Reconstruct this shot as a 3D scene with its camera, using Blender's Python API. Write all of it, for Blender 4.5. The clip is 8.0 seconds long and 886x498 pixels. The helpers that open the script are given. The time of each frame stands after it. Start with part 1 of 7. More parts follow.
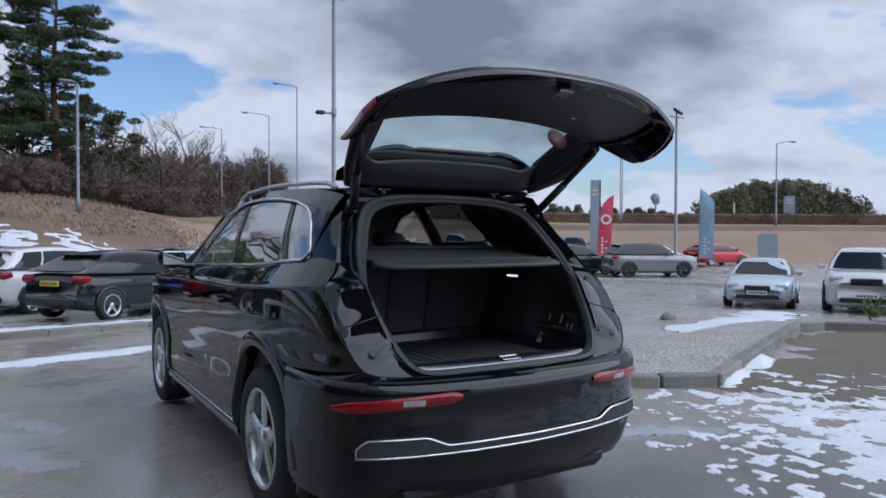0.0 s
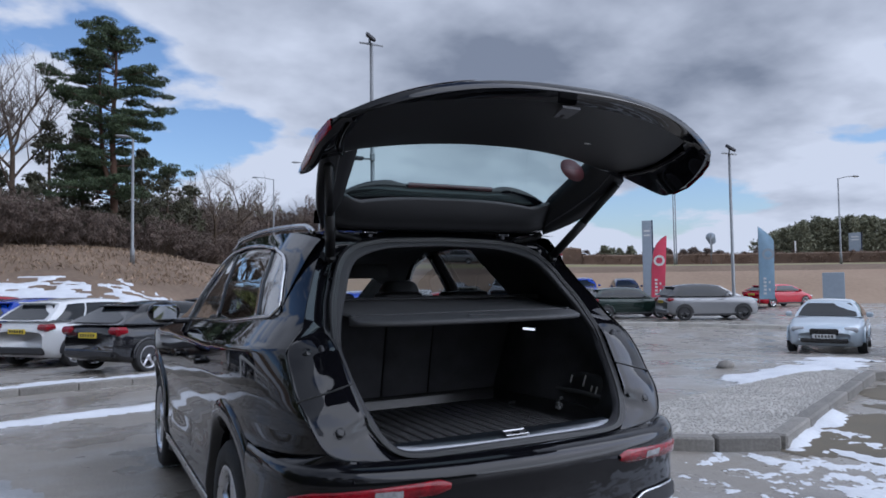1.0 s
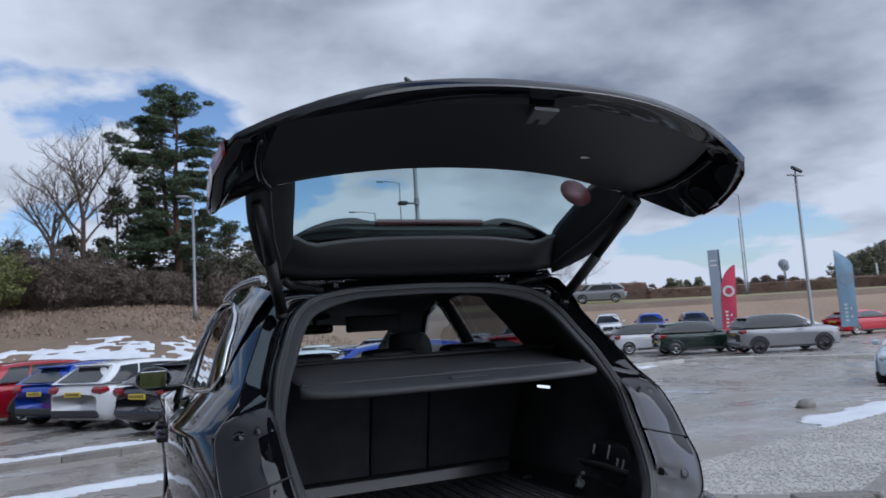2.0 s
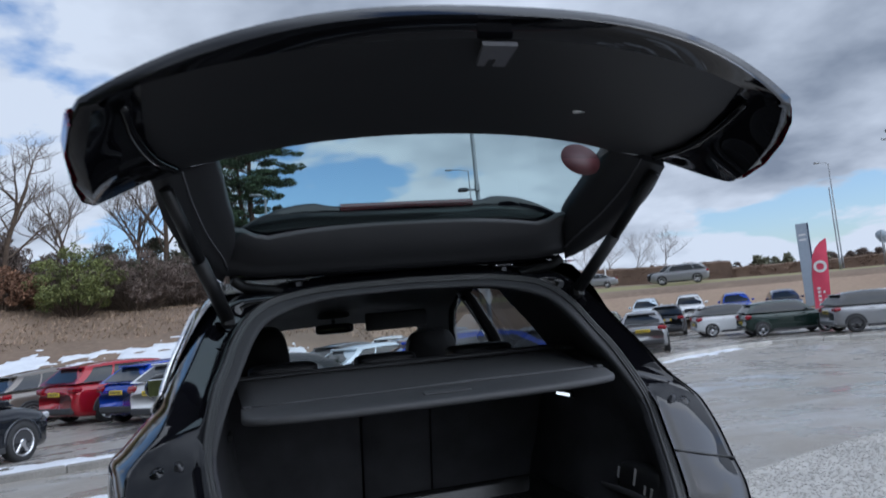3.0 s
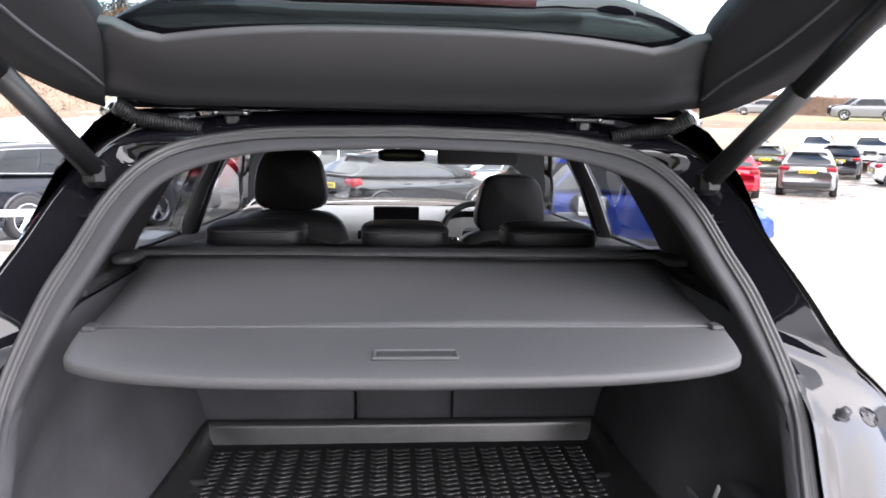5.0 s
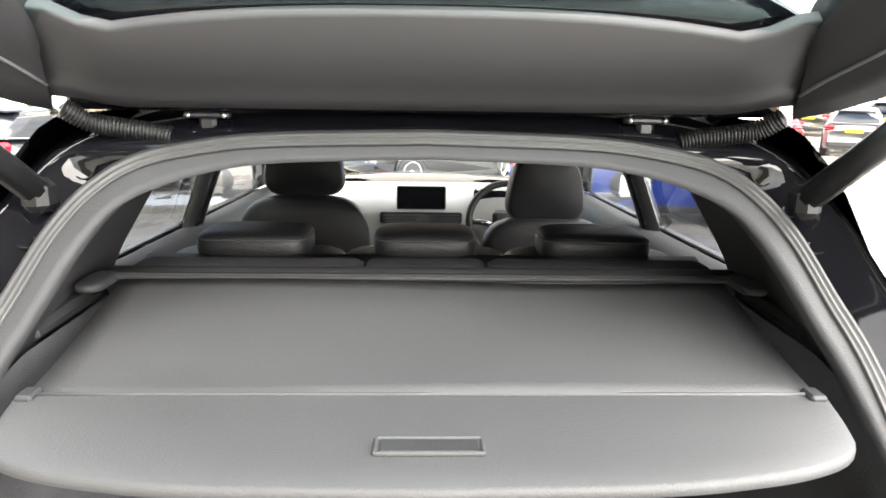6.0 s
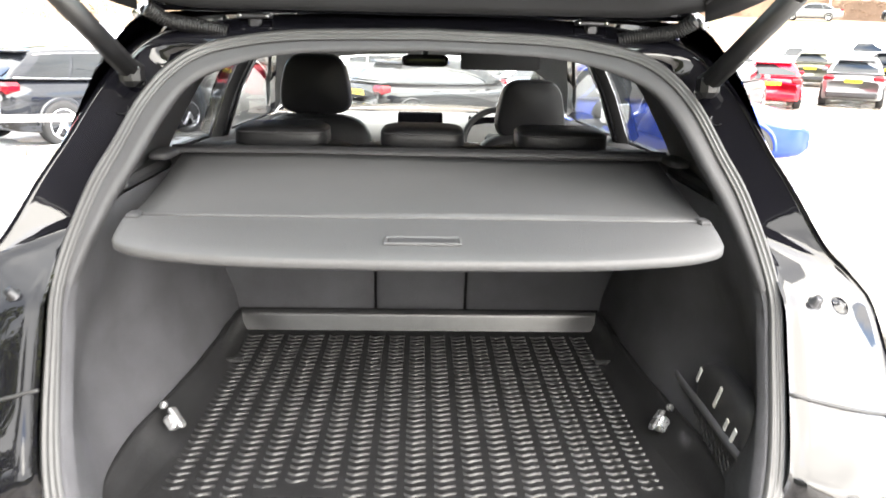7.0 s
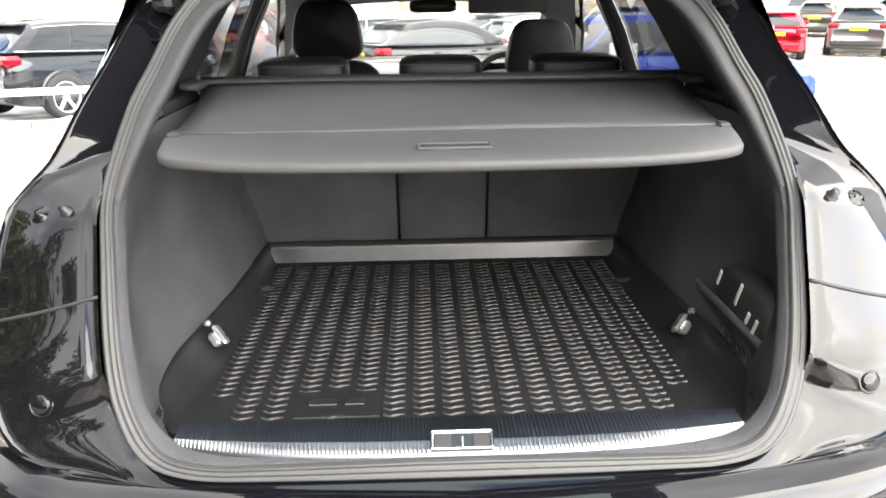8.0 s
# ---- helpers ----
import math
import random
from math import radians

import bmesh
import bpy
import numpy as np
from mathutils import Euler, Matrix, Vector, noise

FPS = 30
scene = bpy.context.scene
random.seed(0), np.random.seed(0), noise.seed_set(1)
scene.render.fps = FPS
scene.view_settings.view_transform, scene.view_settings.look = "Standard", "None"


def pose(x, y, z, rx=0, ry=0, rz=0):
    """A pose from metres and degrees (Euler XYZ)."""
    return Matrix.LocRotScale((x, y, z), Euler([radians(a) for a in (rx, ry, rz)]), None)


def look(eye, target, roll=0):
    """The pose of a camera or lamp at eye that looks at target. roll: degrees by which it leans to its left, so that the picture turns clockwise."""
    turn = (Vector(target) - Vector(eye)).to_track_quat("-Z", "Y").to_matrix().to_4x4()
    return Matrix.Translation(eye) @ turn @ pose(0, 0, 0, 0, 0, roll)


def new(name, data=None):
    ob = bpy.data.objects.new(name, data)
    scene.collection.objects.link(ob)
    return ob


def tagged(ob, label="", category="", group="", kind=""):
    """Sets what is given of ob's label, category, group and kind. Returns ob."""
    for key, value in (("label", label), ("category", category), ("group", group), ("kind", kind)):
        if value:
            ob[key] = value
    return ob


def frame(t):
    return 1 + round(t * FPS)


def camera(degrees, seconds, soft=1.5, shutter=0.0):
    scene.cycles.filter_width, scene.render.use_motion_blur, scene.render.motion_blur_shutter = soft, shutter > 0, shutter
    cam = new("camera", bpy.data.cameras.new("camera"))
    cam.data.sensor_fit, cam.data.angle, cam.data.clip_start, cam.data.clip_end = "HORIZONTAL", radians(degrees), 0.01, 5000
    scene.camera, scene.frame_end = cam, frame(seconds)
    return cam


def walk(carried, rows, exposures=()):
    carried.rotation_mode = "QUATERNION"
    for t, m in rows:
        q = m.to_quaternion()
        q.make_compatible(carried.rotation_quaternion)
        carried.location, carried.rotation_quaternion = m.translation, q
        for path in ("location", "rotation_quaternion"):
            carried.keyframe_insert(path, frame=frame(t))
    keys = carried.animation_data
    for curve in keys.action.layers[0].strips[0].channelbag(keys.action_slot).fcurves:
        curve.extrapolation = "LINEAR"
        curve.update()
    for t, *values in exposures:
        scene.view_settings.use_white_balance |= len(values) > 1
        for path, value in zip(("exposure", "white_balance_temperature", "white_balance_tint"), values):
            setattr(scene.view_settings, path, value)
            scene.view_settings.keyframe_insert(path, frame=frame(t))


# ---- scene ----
import collections

# camera: the car stands along +y with its rear bumper near y = 0
cam = camera(64.37, 8.0, soft=1.6, shutter=0.3)
ROWS = [
    (0.0, -2.008, -2.606, 1.406, 88.993, -0.137, -31.689),
    (0.5, -1.748, -2.487, 1.424, 90.894, 0.353, -29.266),
    (1.0, -1.516, -2.279, 1.426, 92.637, 0.788, -27.478),
    (1.2, -1.427, -2.194, 1.445, 93.492, 1.600, -27.120),
    (1.5, -1.273, -2.092, 1.444, 94.283, 2.659, -26.176),
    (1.7, -1.149, -2.032, 1.448, 95.174, 3.193, -24.808),
    (2.8, -0.630, -1.670, 1.476, 97.399, 4.657, -16.535),
    (3.0, -0.531, -1.619, 1.479, 95.791, 5.257, -15.818),
    (3.3, -0.378, -1.521, 1.491, 92.663, 4.455, -13.579),
    (3.5, -0.299, -1.459, 1.506, 89.973, 2.189, -10.579),
    (3.7, -0.241, -1.373, 1.519, 86.971, 0.521, -8.618),
    (4.0, -0.185, -1.226, 1.533, 83.765, -0.162, -7.194),
    (4.3, -0.154, -1.092, 1.559, 82.842, -1.400, -5.820),
    (4.5, -0.120, -1.005, 1.585, 81.912, -1.197, -5.288),
    (4.7, -0.082, -0.907, 1.602, 81.244, -1.123, -5.058),
    (5.8, -0.001, -0.484, 1.701, 77.170, -0.778, -1.356),
    (6.0, -0.012, -0.475, 1.704, 76.739, -0.820, -1.706),
    (6.2, -0.013, -0.500, 1.691, 76.386, -0.629, -2.247),
    (6.5, -0.008, -0.617, 1.667, 75.620, -0.827, -2.261),
    (6.8, 0.004, -0.771, 1.642, 73.875, -1.155, -1.992),
    (7.0, -0.005, -0.869, 1.627, 72.842, -1.235, -1.626),
    (7.2, -0.020, -0.938, 1.618, 72.229, -1.059, -0.910),
    (7.5, -0.050, -0.986, 1.596, 71.777, -0.312, -1.104),
    (7.6, -0.059, -0.986, 1.583, 71.507, 0.124, -1.295),
    (8.0, -0.058, -0.956, 1.536, 70.225, 0.697, -1.884),
]
EXPOSURES = [(0.0, -0.12, 5420, 14), (1.7, -0.12, 5420, 13), (3.0, 0.0, 5400, 10), (3.2, 0.15, 5600, 11), (3.5, 0.6, 6250, 14), (4.0, 0.95, 6100, 18), (4.7, 1.85, 6100, 18), (5.8, 3.2, 6750, 9), (6.5, 3.33, 6750, 9), (7.0, 3.28, 6750, 9), (8.0, 2.8, 6750, 9)]
walk(cam, [(t, pose(x, y, z, a, b, c)) for t, x, y, z, a, b, c in ROWS], EXPOSURES)

# ---- world and sun ----
world = bpy.data.worlds.new("world")
scene.world = world
world.use_nodes = True
wt = world.node_tree
wt.nodes.clear()


def wnode(kind, **props):
    n = wt.nodes.new(kind)
    for k, v in props.items():
        n.inputs[k].default_value = v
    return n


SUN_EL, SUN_ROT = radians(42), radians(138)
sky = wt.nodes.new("ShaderNodeTexSky")
sky.sky_type = "NISHITA"
sky.sun_disc = False
sky.sun_elevation, sky.sun_rotation = SUN_EL, SUN_ROT
sky_bg = wnode("ShaderNodeBackground", Strength=0.135)
coord = wt.nodes.new("ShaderNodeTexCoord")
split = wt.nodes.new("ShaderNodeSeparateXYZ")
wt.links.new(coord.outputs["Generated"], split.inputs[0])


def wmath(op, a, b=None, c=None):
    n = wt.nodes.new("ShaderNodeMath")
    n.operation = op
    for k, v in enumerate((a, b, c)):
        if isinstance(v, bpy.types.NodeSocket):
            wt.links.new(v, n.inputs[k])
        elif v is not None:
            n.inputs[k].default_value = v
    return n.outputs[0]


def cloud_noise(lift, scale, detail, seed):
    """Noise on a flat cloud deck seen from below; lift looks a little higher up."""
    height = wmath("ADD", wmath("MAXIMUM", split.outputs["Z"], 0.0), 0.22 + lift)
    at = wt.nodes.new("ShaderNodeCombineXYZ")
    wt.links.new(wmath("DIVIDE", split.outputs["X"], height), at.inputs[0])
    wt.links.new(wmath("DIVIDE", split.outputs["Y"], height), at.inputs[1])
    at.inputs[2].default_value = seed
    n = wnode("ShaderNodeTexNoise", Scale=scale, Detail=detail, Roughness=0.5, Distortion=0.0)
    wt.links.new(at.outputs[0], n.inputs["Vector"])
    return n.outputs["Fac"]


CLOUD_SEED = 7.9
big = cloud_noise(0.0, 0.95, 9.0, CLOUD_SEED)
above = cloud_noise(0.045, 0.95, 6.0, CLOUD_SEED)
billow = cloud_noise(0.01, 2.5, 7.0, 9.1)
cover = wt.nodes.new("ShaderNodeValToRGB")
cover.color_ramp.elements[0].position, cover.color_ramp.elements[1].position = 0.392, 0.424
wt.links.new(wmath("MULTIPLY_ADD", billow, 0.12, wmath("SUBTRACT", big, 0.06)), cover.inputs["Fac"])
tone = wt.nodes.new("ShaderNodeValToRGB")
tone.color_ramp.elements[0].position, tone.color_ramp.elements[1].position = 0.45, 0.66
tone.color_ramp.elements[0].color = (1.0, 1.0, 1.0, 1)
tone.color_ramp.elements[1].color = (0.33, 0.355, 0.40, 1)
wt.links.new(wmath("MULTIPLY_ADD", billow, 0.36, wmath("SUBTRACT", above, 0.18)), tone.inputs["Fac"])
cloud_bg = wnode("ShaderNodeBackground", Strength=0.73)
mixer = wt.nodes.new("ShaderNodeMixShader")
out = wt.nodes.new("ShaderNodeOutputWorld")
for a, b in ((tone.outputs["Color"], cloud_bg.inputs["Color"]), (sky.outputs["Color"], sky_bg.inputs["Color"]),
             (cover.outputs["Color"], mixer.inputs["Fac"]), (sky_bg.outputs["Background"], mixer.inputs[1]),
             (cloud_bg.outputs["Background"], mixer.inputs[2]), (mixer.outputs["Shader"], out.inputs["Surface"])):
    wt.links.new(a, b)
sun_data = bpy.data.lights.new("sun", "SUN")
sun_data.energy, sun_data.angle, sun_data.color = 2.4, radians(85), (1.0, 0.96, 0.90)
sun = new("sun", sun_data)
sun_dir = Vector((math.sin(SUN_ROT) * math.cos(SUN_EL), math.cos(SUN_ROT) * math.cos(SUN_EL), math.sin(SUN_EL)))
sun.matrix_world = look(sun_dir * 60, (0, 0, 0))

# ---- materials ----
def material(name, colour, rough=0.5, metal=0.0, vary=0.12, scale=6.0, fine=60.0, bump=0.0, coat=0.0, colour2=None, rough_vary=0.0, per_object=0.0, island=0.0, spec=0.5):
    m = bpy.data.materials.new(name)
    m.use_nodes = True
    nt = m.node_tree
    p = nt.nodes["Principled BSDF"]
    p.inputs["Roughness"].default_value = rough
    p.inputs["Metallic"].default_value = metal
    p.inputs["Coat Weight"].default_value = coat
    p.inputs["Coat Roughness"].default_value = 0.03
    p.inputs["Specular IOR Level"].default_value = spec
    c1 = (*colour, 1)
    c2 = (*(colour2 or [c * (1 - vary) for c in colour]), 1)
    tc = nt.nodes.new("ShaderNodeTexCoord")
    big_noise = nt.nodes.new("ShaderNodeTexNoise")
    big_noise.inputs["Scale"].default_value, big_noise.inputs["Detail"].default_value = scale, 5
    small = nt.nodes.new("ShaderNodeTexNoise")
    small.inputs["Scale"].default_value, small.inputs["Detail"].default_value = fine, 3
    for n in (big_noise, small):
        nt.links.new(tc.outputs["Object"], n.inputs["Vector"])
    add = nt.nodes.new("ShaderNodeMath")
    add.operation = "MULTIPLY_ADD"
    add.inputs[1].default_value = 0.45
    nt.links.new(small.outputs["Fac"], add.inputs[0])
    half = nt.nodes.new("ShaderNodeMath")
    half.operation = "MULTIPLY"
    half.inputs[1].default_value = 0.6
    nt.links.new(big_noise.outputs["Fac"], half.inputs[0])
    nt.links.new(half.outputs[0], add.inputs[2])
    ramp = nt.nodes.new("ShaderNodeValToRGB")
    ramp.color_ramp.elements[0].position, ramp.color_ramp.elements[1].position = 0.36, 0.68
    ramp.color_ramp.elements[0].color, ramp.color_ramp.elements[1].color = c2, c1
    nt.links.new(add.outputs[0], ramp.inputs["Fac"])
    last = ramp.outputs["Color"]
    if per_object or island:
        hsv = nt.nodes.new("ShaderNodeHueSaturation")
        src = nt.nodes.new("ShaderNodeObjectInfo") if per_object else nt.nodes.new("ShaderNodeNewGeometry")
        key = "Random" if per_object else "Random Per Island"
        rng = nt.nodes.new("ShaderNodeMapRange")
        amount = per_object or island
        rng.inputs["To Min"].default_value, rng.inputs["To Max"].default_value = 1 - amount, 1 + amount
        nt.links.new(src.outputs[key], rng.inputs["Value"])
        nt.links.new(rng.outputs["Result"], hsv.inputs["Value"])
        nt.links.new(last, hsv.inputs["Color"])
        last = hsv.outputs["Color"]
    nt.links.new(last, p.inputs["Base Color"])
    if rough_vary:
        rr = nt.nodes.new("ShaderNodeMapRange")
        rr.inputs["To Min"].default_value, rr.inputs["To Max"].default_value = max(0.02, rough - rough_vary), min(1, rough + rough_vary)
        nt.links.new(add.outputs[0], rr.inputs["Value"])
        nt.links.new(rr.outputs["Result"], p.inputs["Roughness"])
    if bump:
        b = nt.nodes.new("ShaderNodeBump")
        b.inputs["Strength"].default_value, b.inputs["Distance"].default_value = min(1.0, bump), 0.01
        nt.links.new(add.outputs[0], b.inputs["Height"])
        nt.links.new(b.outputs["Normal"], p.inputs["Normal"])
    return m


def glass_material(name, tint, gloss=0.06, rough=0.0):
    m = bpy.data.materials.new(name)
    m.use_nodes = True
    nt = m.node_tree
    nt.nodes.remove(nt.nodes["Principled BSDF"])
    clear, shine, facing, mix = (nt.nodes.new("ShaderNode" + k) for k in ("BsdfTransparent", "BsdfGlossy", "LayerWeight", "MixShader"))
    facing.inputs["Blend"].default_value = 0.5
    curve = nt.nodes.new("ShaderNodeMath")
    curve.operation = "POWER"
    curve.inputs[1].default_value = 4.0
    nt.links.new(facing.outputs["Facing"], curve.inputs[0])
    clear.inputs["Color"].default_value = (*tint, 1)
    shine.inputs["Roughness"].default_value = rough
    extra = nt.nodes.new("ShaderNodeMath")
    extra.operation = "ADD"
    extra.inputs[1].default_value = gloss
    nt.links.new(curve.outputs[0], extra.inputs[0])
    nt.links.new(extra.outputs[0], mix.inputs["Fac"])
    nt.links.new(clear.outputs[0], mix.inputs[1])
    nt.links.new(shine.outputs[0], mix.inputs[2])
    nt.links.new(mix.outputs[0], nt.nodes["Material Output"].inputs["Surface"])
    return m


def paint(name, colour, metal=0.0, rough=0.25):
    return material(name, colour, rough, metal, vary=0.06, scale=1.5, fine=9.0, coat=1.0, rough_vary=0.05, spec=0.1)


BLACK_PAINT = material("black_car_paint", (0.005, 0.005, 0.007), 0.3, 0.0, vary=0.3, scale=3, fine=20, coat=1.0, rough_vary=0.04, spec=0.0)
GLOSS_BLACK = material("gloss_black_trim", (0.012, 0.012, 0.014), 0.15, 0, vary=0.2, coat=0.6)
PLASTIC = material("dark_grained_plastic", (0.035, 0.035, 0.038), 0.6, 0, vary=0.2, scale=9, fine=420, bump=0.25)
TRIM_GREY = material("grey_pillar_trim", (0.031, 0.031, 0.034), 0.62, 0, vary=0.12, scale=7, fine=380, bump=0.2)
HATCH_TRIM = material("tailgate_trim_plastic", (0.024, 0.024, 0.026), 0.5, 0, vary=0.12, scale=5, fine=380, bump=0.06)
CARPET = material("boot_carpet", (0.085, 0.085, 0.093), 0.97, 0, vary=0.35, scale=9, fine=520, bump=0.8, spec=0.15)
RUBBER = material("black_rubber", (0.022, 0.022, 0.023), 0.55, 0, vary=0.3, scale=12, fine=160, bump=0.2)
SEAL = material("door_seal_rubber", (0.040, 0.040, 0.041), 0.42, 0, vary=0.2, scale=14, fine=120)
MAT_RUBBER = material("boot_mat_rubber", (0.018, 0.018, 0.019), 0.4, 0, vary=0.35, scale=8, fine=260, bump=0.35, rough_vary=0.12)
MAT_RIB = material("boot_mat_rib", (0.022, 0.022, 0.023), 0.22, 0, vary=0.3, scale=20, fine=160, rough_vary=0.1)
LEATHER = material("black_seat_leather", (0.015, 0.015, 0.0165), 0.40, 0, vary=0.25, scale=8, fine=240, bump=0.3, spec=0.3)
COVER = material("luggage_cover_vinyl", (0.066, 0.066, 0.069), 0.55, 0, vary=0.12, scale=5, fine=320, bump=0.25, rough_vary=0.1)
CHROME = material("chrome", (0.75, 0.75, 0.76), 0.12, 1.0, vary=0.08, scale=10)
ALLOY = material("silver_alloy", (0.74, 0.74, 0.76), 0.28, 0.9, vary=0.15, scale=8, rough_vary=0.08)
STRUT_BLACK = material("black_strut_paint", (0.008, 0.008, 0.009), 0.45, 0, vary=0.2)
DARK_METAL = material("dark_metal", (0.06, 0.06, 0.065), 0.4, 0.8, vary=0.3)
STEEL = material("brushed_steel", (0.55, 0.56, 0.58), 0.25, 1.0, vary=0.2, scale=20, fine=200)
SILL_STEEL = material("sill_front_steel", (0.24, 0.25, 0.27), 0.30, 1.0, vary=0.2, scale=20, fine=200)
PLATE_STEEL = material("sill_plate_steel", (0.15, 0.172, 0.21), 0.40, 1.0, vary=0.25, scale=20, fine=200)
RED_LENS = material("red_lamp_lens", (0.30, 0.002, 0.012), 0.25, 0, vary=0.6, scale=30, fine=90, coat=0.8, spec=0.2)
DULL_RED = material("dull_red_lens", (0.085, 0.010, 0.014), 0.2, 0, vary=0.3, scale=30, coat=0.5)
CLEAR_LENS = material("clear_lamp_lens", (0.55, 0.56, 0.58), 0.1, 0.3, vary=0.4, scale=30, coat=1.0)
SCREEN = material("black_screen", (0.008, 0.008, 0.01), 0.12, 0, vary=0.1, coat=0.5)
TYRE = material("tyre_rubber", (0.025, 0.025, 0.026), 0.75, 0, vary=0.35, scale=14, fine=120, bump=0.4)
PLATE_Y = material("yellow_plate", (0.75, 0.56, 0.03), 0.35, 0, vary=0.08)
PLATE_W = material("white_plate", (0.75, 0.76, 0.76), 0.35, 0, vary=0.08)
INK = material("dark_ink", (0.02, 0.02, 0.02), 0.5, 0, vary=0.1)
STICKER_RED = material("red_window_sticker", (0.11, 0.03, 0.035), 0.5, 0, vary=0.2, scale=20)
WHITE_PLASTIC = material("white_plastic", (0.75, 0.75, 0.74), 0.45, 0, vary=0.1)
LAMP_WHITE = material("lit_boot_lamp", (0.8, 0.8, 0.78), 0.4, 0, vary=0.05)
LAMP_WHITE.node_tree.nodes["Principled BSDF"].inputs["Emission Color"].default_value = (1.0, 0.98, 0.94, 1)
LAMP_WHITE.node_tree.nodes["Principled BSDF"].inputs["Emission Strength"].default_value = 1.1
LIGHT_DASH = material("pale_dash_trim", (0.22, 0.215, 0.21), 0.5, 0, vary=0.1, scale=6, fine=200)
GREY_CLIP = material("grey_latch_cover", (0.12, 0.12, 0.13), 0.5, 0, vary=0.15)
CAR_GLASS = glass_material("tinted_side_glass", (0.60, 0.63, 0.64), 0.30)
PRIVACY_GLASS = glass_material("dark_privacy_glass", (0.26, 0.28, 0.30), 0.30)
SCREEN_GLASS = glass_material("windscreen_glass", (0.86, 0.90, 0.88), 0.03)
HATCH_GLASS = glass_material("tailgate_glass", (0.62, 0.74, 0.74), 0.03)
FAR_GLASS = material("parked_car_glass", (0.012, 0.015, 0.018), 0.05, 0, vary=0.4, scale=2, coat=0.0, spec=0.5)
ASPHALT = material("wet_asphalt", (0.317, 0.289, 0.252), 0.46, 0, scale=0.35, fine=55, bump=0.35, colour2=(0.226, 0.204, 0.176), rough_vary=0.25)
MUD = material("muddy_ground", (0.15, 0.125, 0.085), 0.7, 0, scale=1.2, fine=40, bump=0.6, colour2=(0.09, 0.078, 0.055), rough_vary=0.2)


def wet_asphalt():
    """Asphalt: coarse grain, damp patches in the roughness, pale slush stains and one darker ragged oval."""
    nt = ASPHALT.node_tree
    p = nt.nodes["Principled BSDF"]
    tc = nt.nodes.new("ShaderNodeTexCoord")

    def noise_at(scale, detail, rough, squash=1.0):
        m = nt.nodes.new("ShaderNodeMapping")
        m.inputs["Scale"].default_value = (1.0, squash, 1.0)
        n = nt.nodes.new("ShaderNodeTexNoise")
        n.inputs["Scale"].default_value, n.inputs["Detail"].default_value, n.inputs["Roughness"].default_value = scale, detail, rough
        nt.links.new(tc.outputs["Object"], m.inputs["Vector"])
        nt.links.new(m.outputs["Vector"], n.inputs["Vector"])
        return n.outputs["Fac"]

    def ramp(fac, lo, hi, a, b):
        r = nt.nodes.new("ShaderNodeMapRange")
        for key, v in (("From Min", lo), ("From Max", hi), ("To Min", a), ("To Max", b)):
            r.inputs[key].default_value = v
        nt.links.new(fac, r.inputs["Value"])
        return r.outputs["Result"]

    def mix(fac, a, b, mode="MIX"):
        n = nt.nodes.new("ShaderNodeMix")
        n.data_type, n.blend_type = "RGBA", mode
        for k, v in ((0, fac), (6, a), (7, b)):
            if isinstance(v, bpy.types.NodeSocket):
                nt.links.new(v, n.inputs[k])
            else:
                n.inputs[k].default_value = v if k == 0 else (*v, 1)
        return n.outputs[2]
    base = p.inputs["Base Color"].links[0].from_socket
    grain = ramp(noise_at(95.0, 3, 0.7), 0.36, 0.64, 0.55, 1.4)
    c = mix(1.0, base, (1, 1, 1), "MULTIPLY")
    g = nt.nodes.new("ShaderNodeCombineColor")
    for k in range(3):
        nt.links.new(grain, g.inputs[k])
    c = mix(0.7, c, g.outputs["Color"], "MULTIPLY")
    slush = ramp(noise_at(0.55, 8, 0.66, 1.6), 0.50, 0.66, 0.0, 0.45)
    c = mix(slush, c, (0.47, 0.48, 0.49))
    # ragged oval behind the car's rear, mixed towards dark grey
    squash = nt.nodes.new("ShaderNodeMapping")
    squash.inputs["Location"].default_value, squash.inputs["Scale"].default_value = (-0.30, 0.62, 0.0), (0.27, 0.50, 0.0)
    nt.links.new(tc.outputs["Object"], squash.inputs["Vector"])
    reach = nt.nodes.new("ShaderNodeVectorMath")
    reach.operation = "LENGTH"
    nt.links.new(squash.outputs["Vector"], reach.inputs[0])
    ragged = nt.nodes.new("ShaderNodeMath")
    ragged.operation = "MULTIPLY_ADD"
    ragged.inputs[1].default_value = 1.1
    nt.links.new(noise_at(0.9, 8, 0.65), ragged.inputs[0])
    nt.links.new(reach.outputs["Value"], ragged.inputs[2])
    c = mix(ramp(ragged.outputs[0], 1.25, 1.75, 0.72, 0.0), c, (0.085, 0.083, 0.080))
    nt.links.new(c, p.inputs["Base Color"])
    nt.links.new(ramp(noise_at(0.8, 7, 0.62), 0.40, 0.62, 0.14, 0.52), p.inputs["Roughness"])


wet_asphalt()
EARTH = material("winter_grass_bank", (0.23, 0.165, 0.115), 0.95, 0, scale=0.25, fine=3.5, bump=0.9, colour2=(0.13, 0.09, 0.062))
VERGE = material("dull_green_verge", (0.26, 0.24, 0.10), 0.95, 0, scale=0.3, fine=5, bump=0.8, colour2=(0.19, 0.165, 0.075))
FIELD = material("pale_gravel_slope", (0.33, 0.24, 0.17), 0.95, 0, scale=0.2, fine=4, bump=0.6, colour2=(0.25, 0.178, 0.122))
SNOW = material("old_snow", (0.74, 0.76, 0.79), 0.65, 0, scale=1.6, fine=22, bump=0.8, colour2=(0.58, 0.60, 0.64))
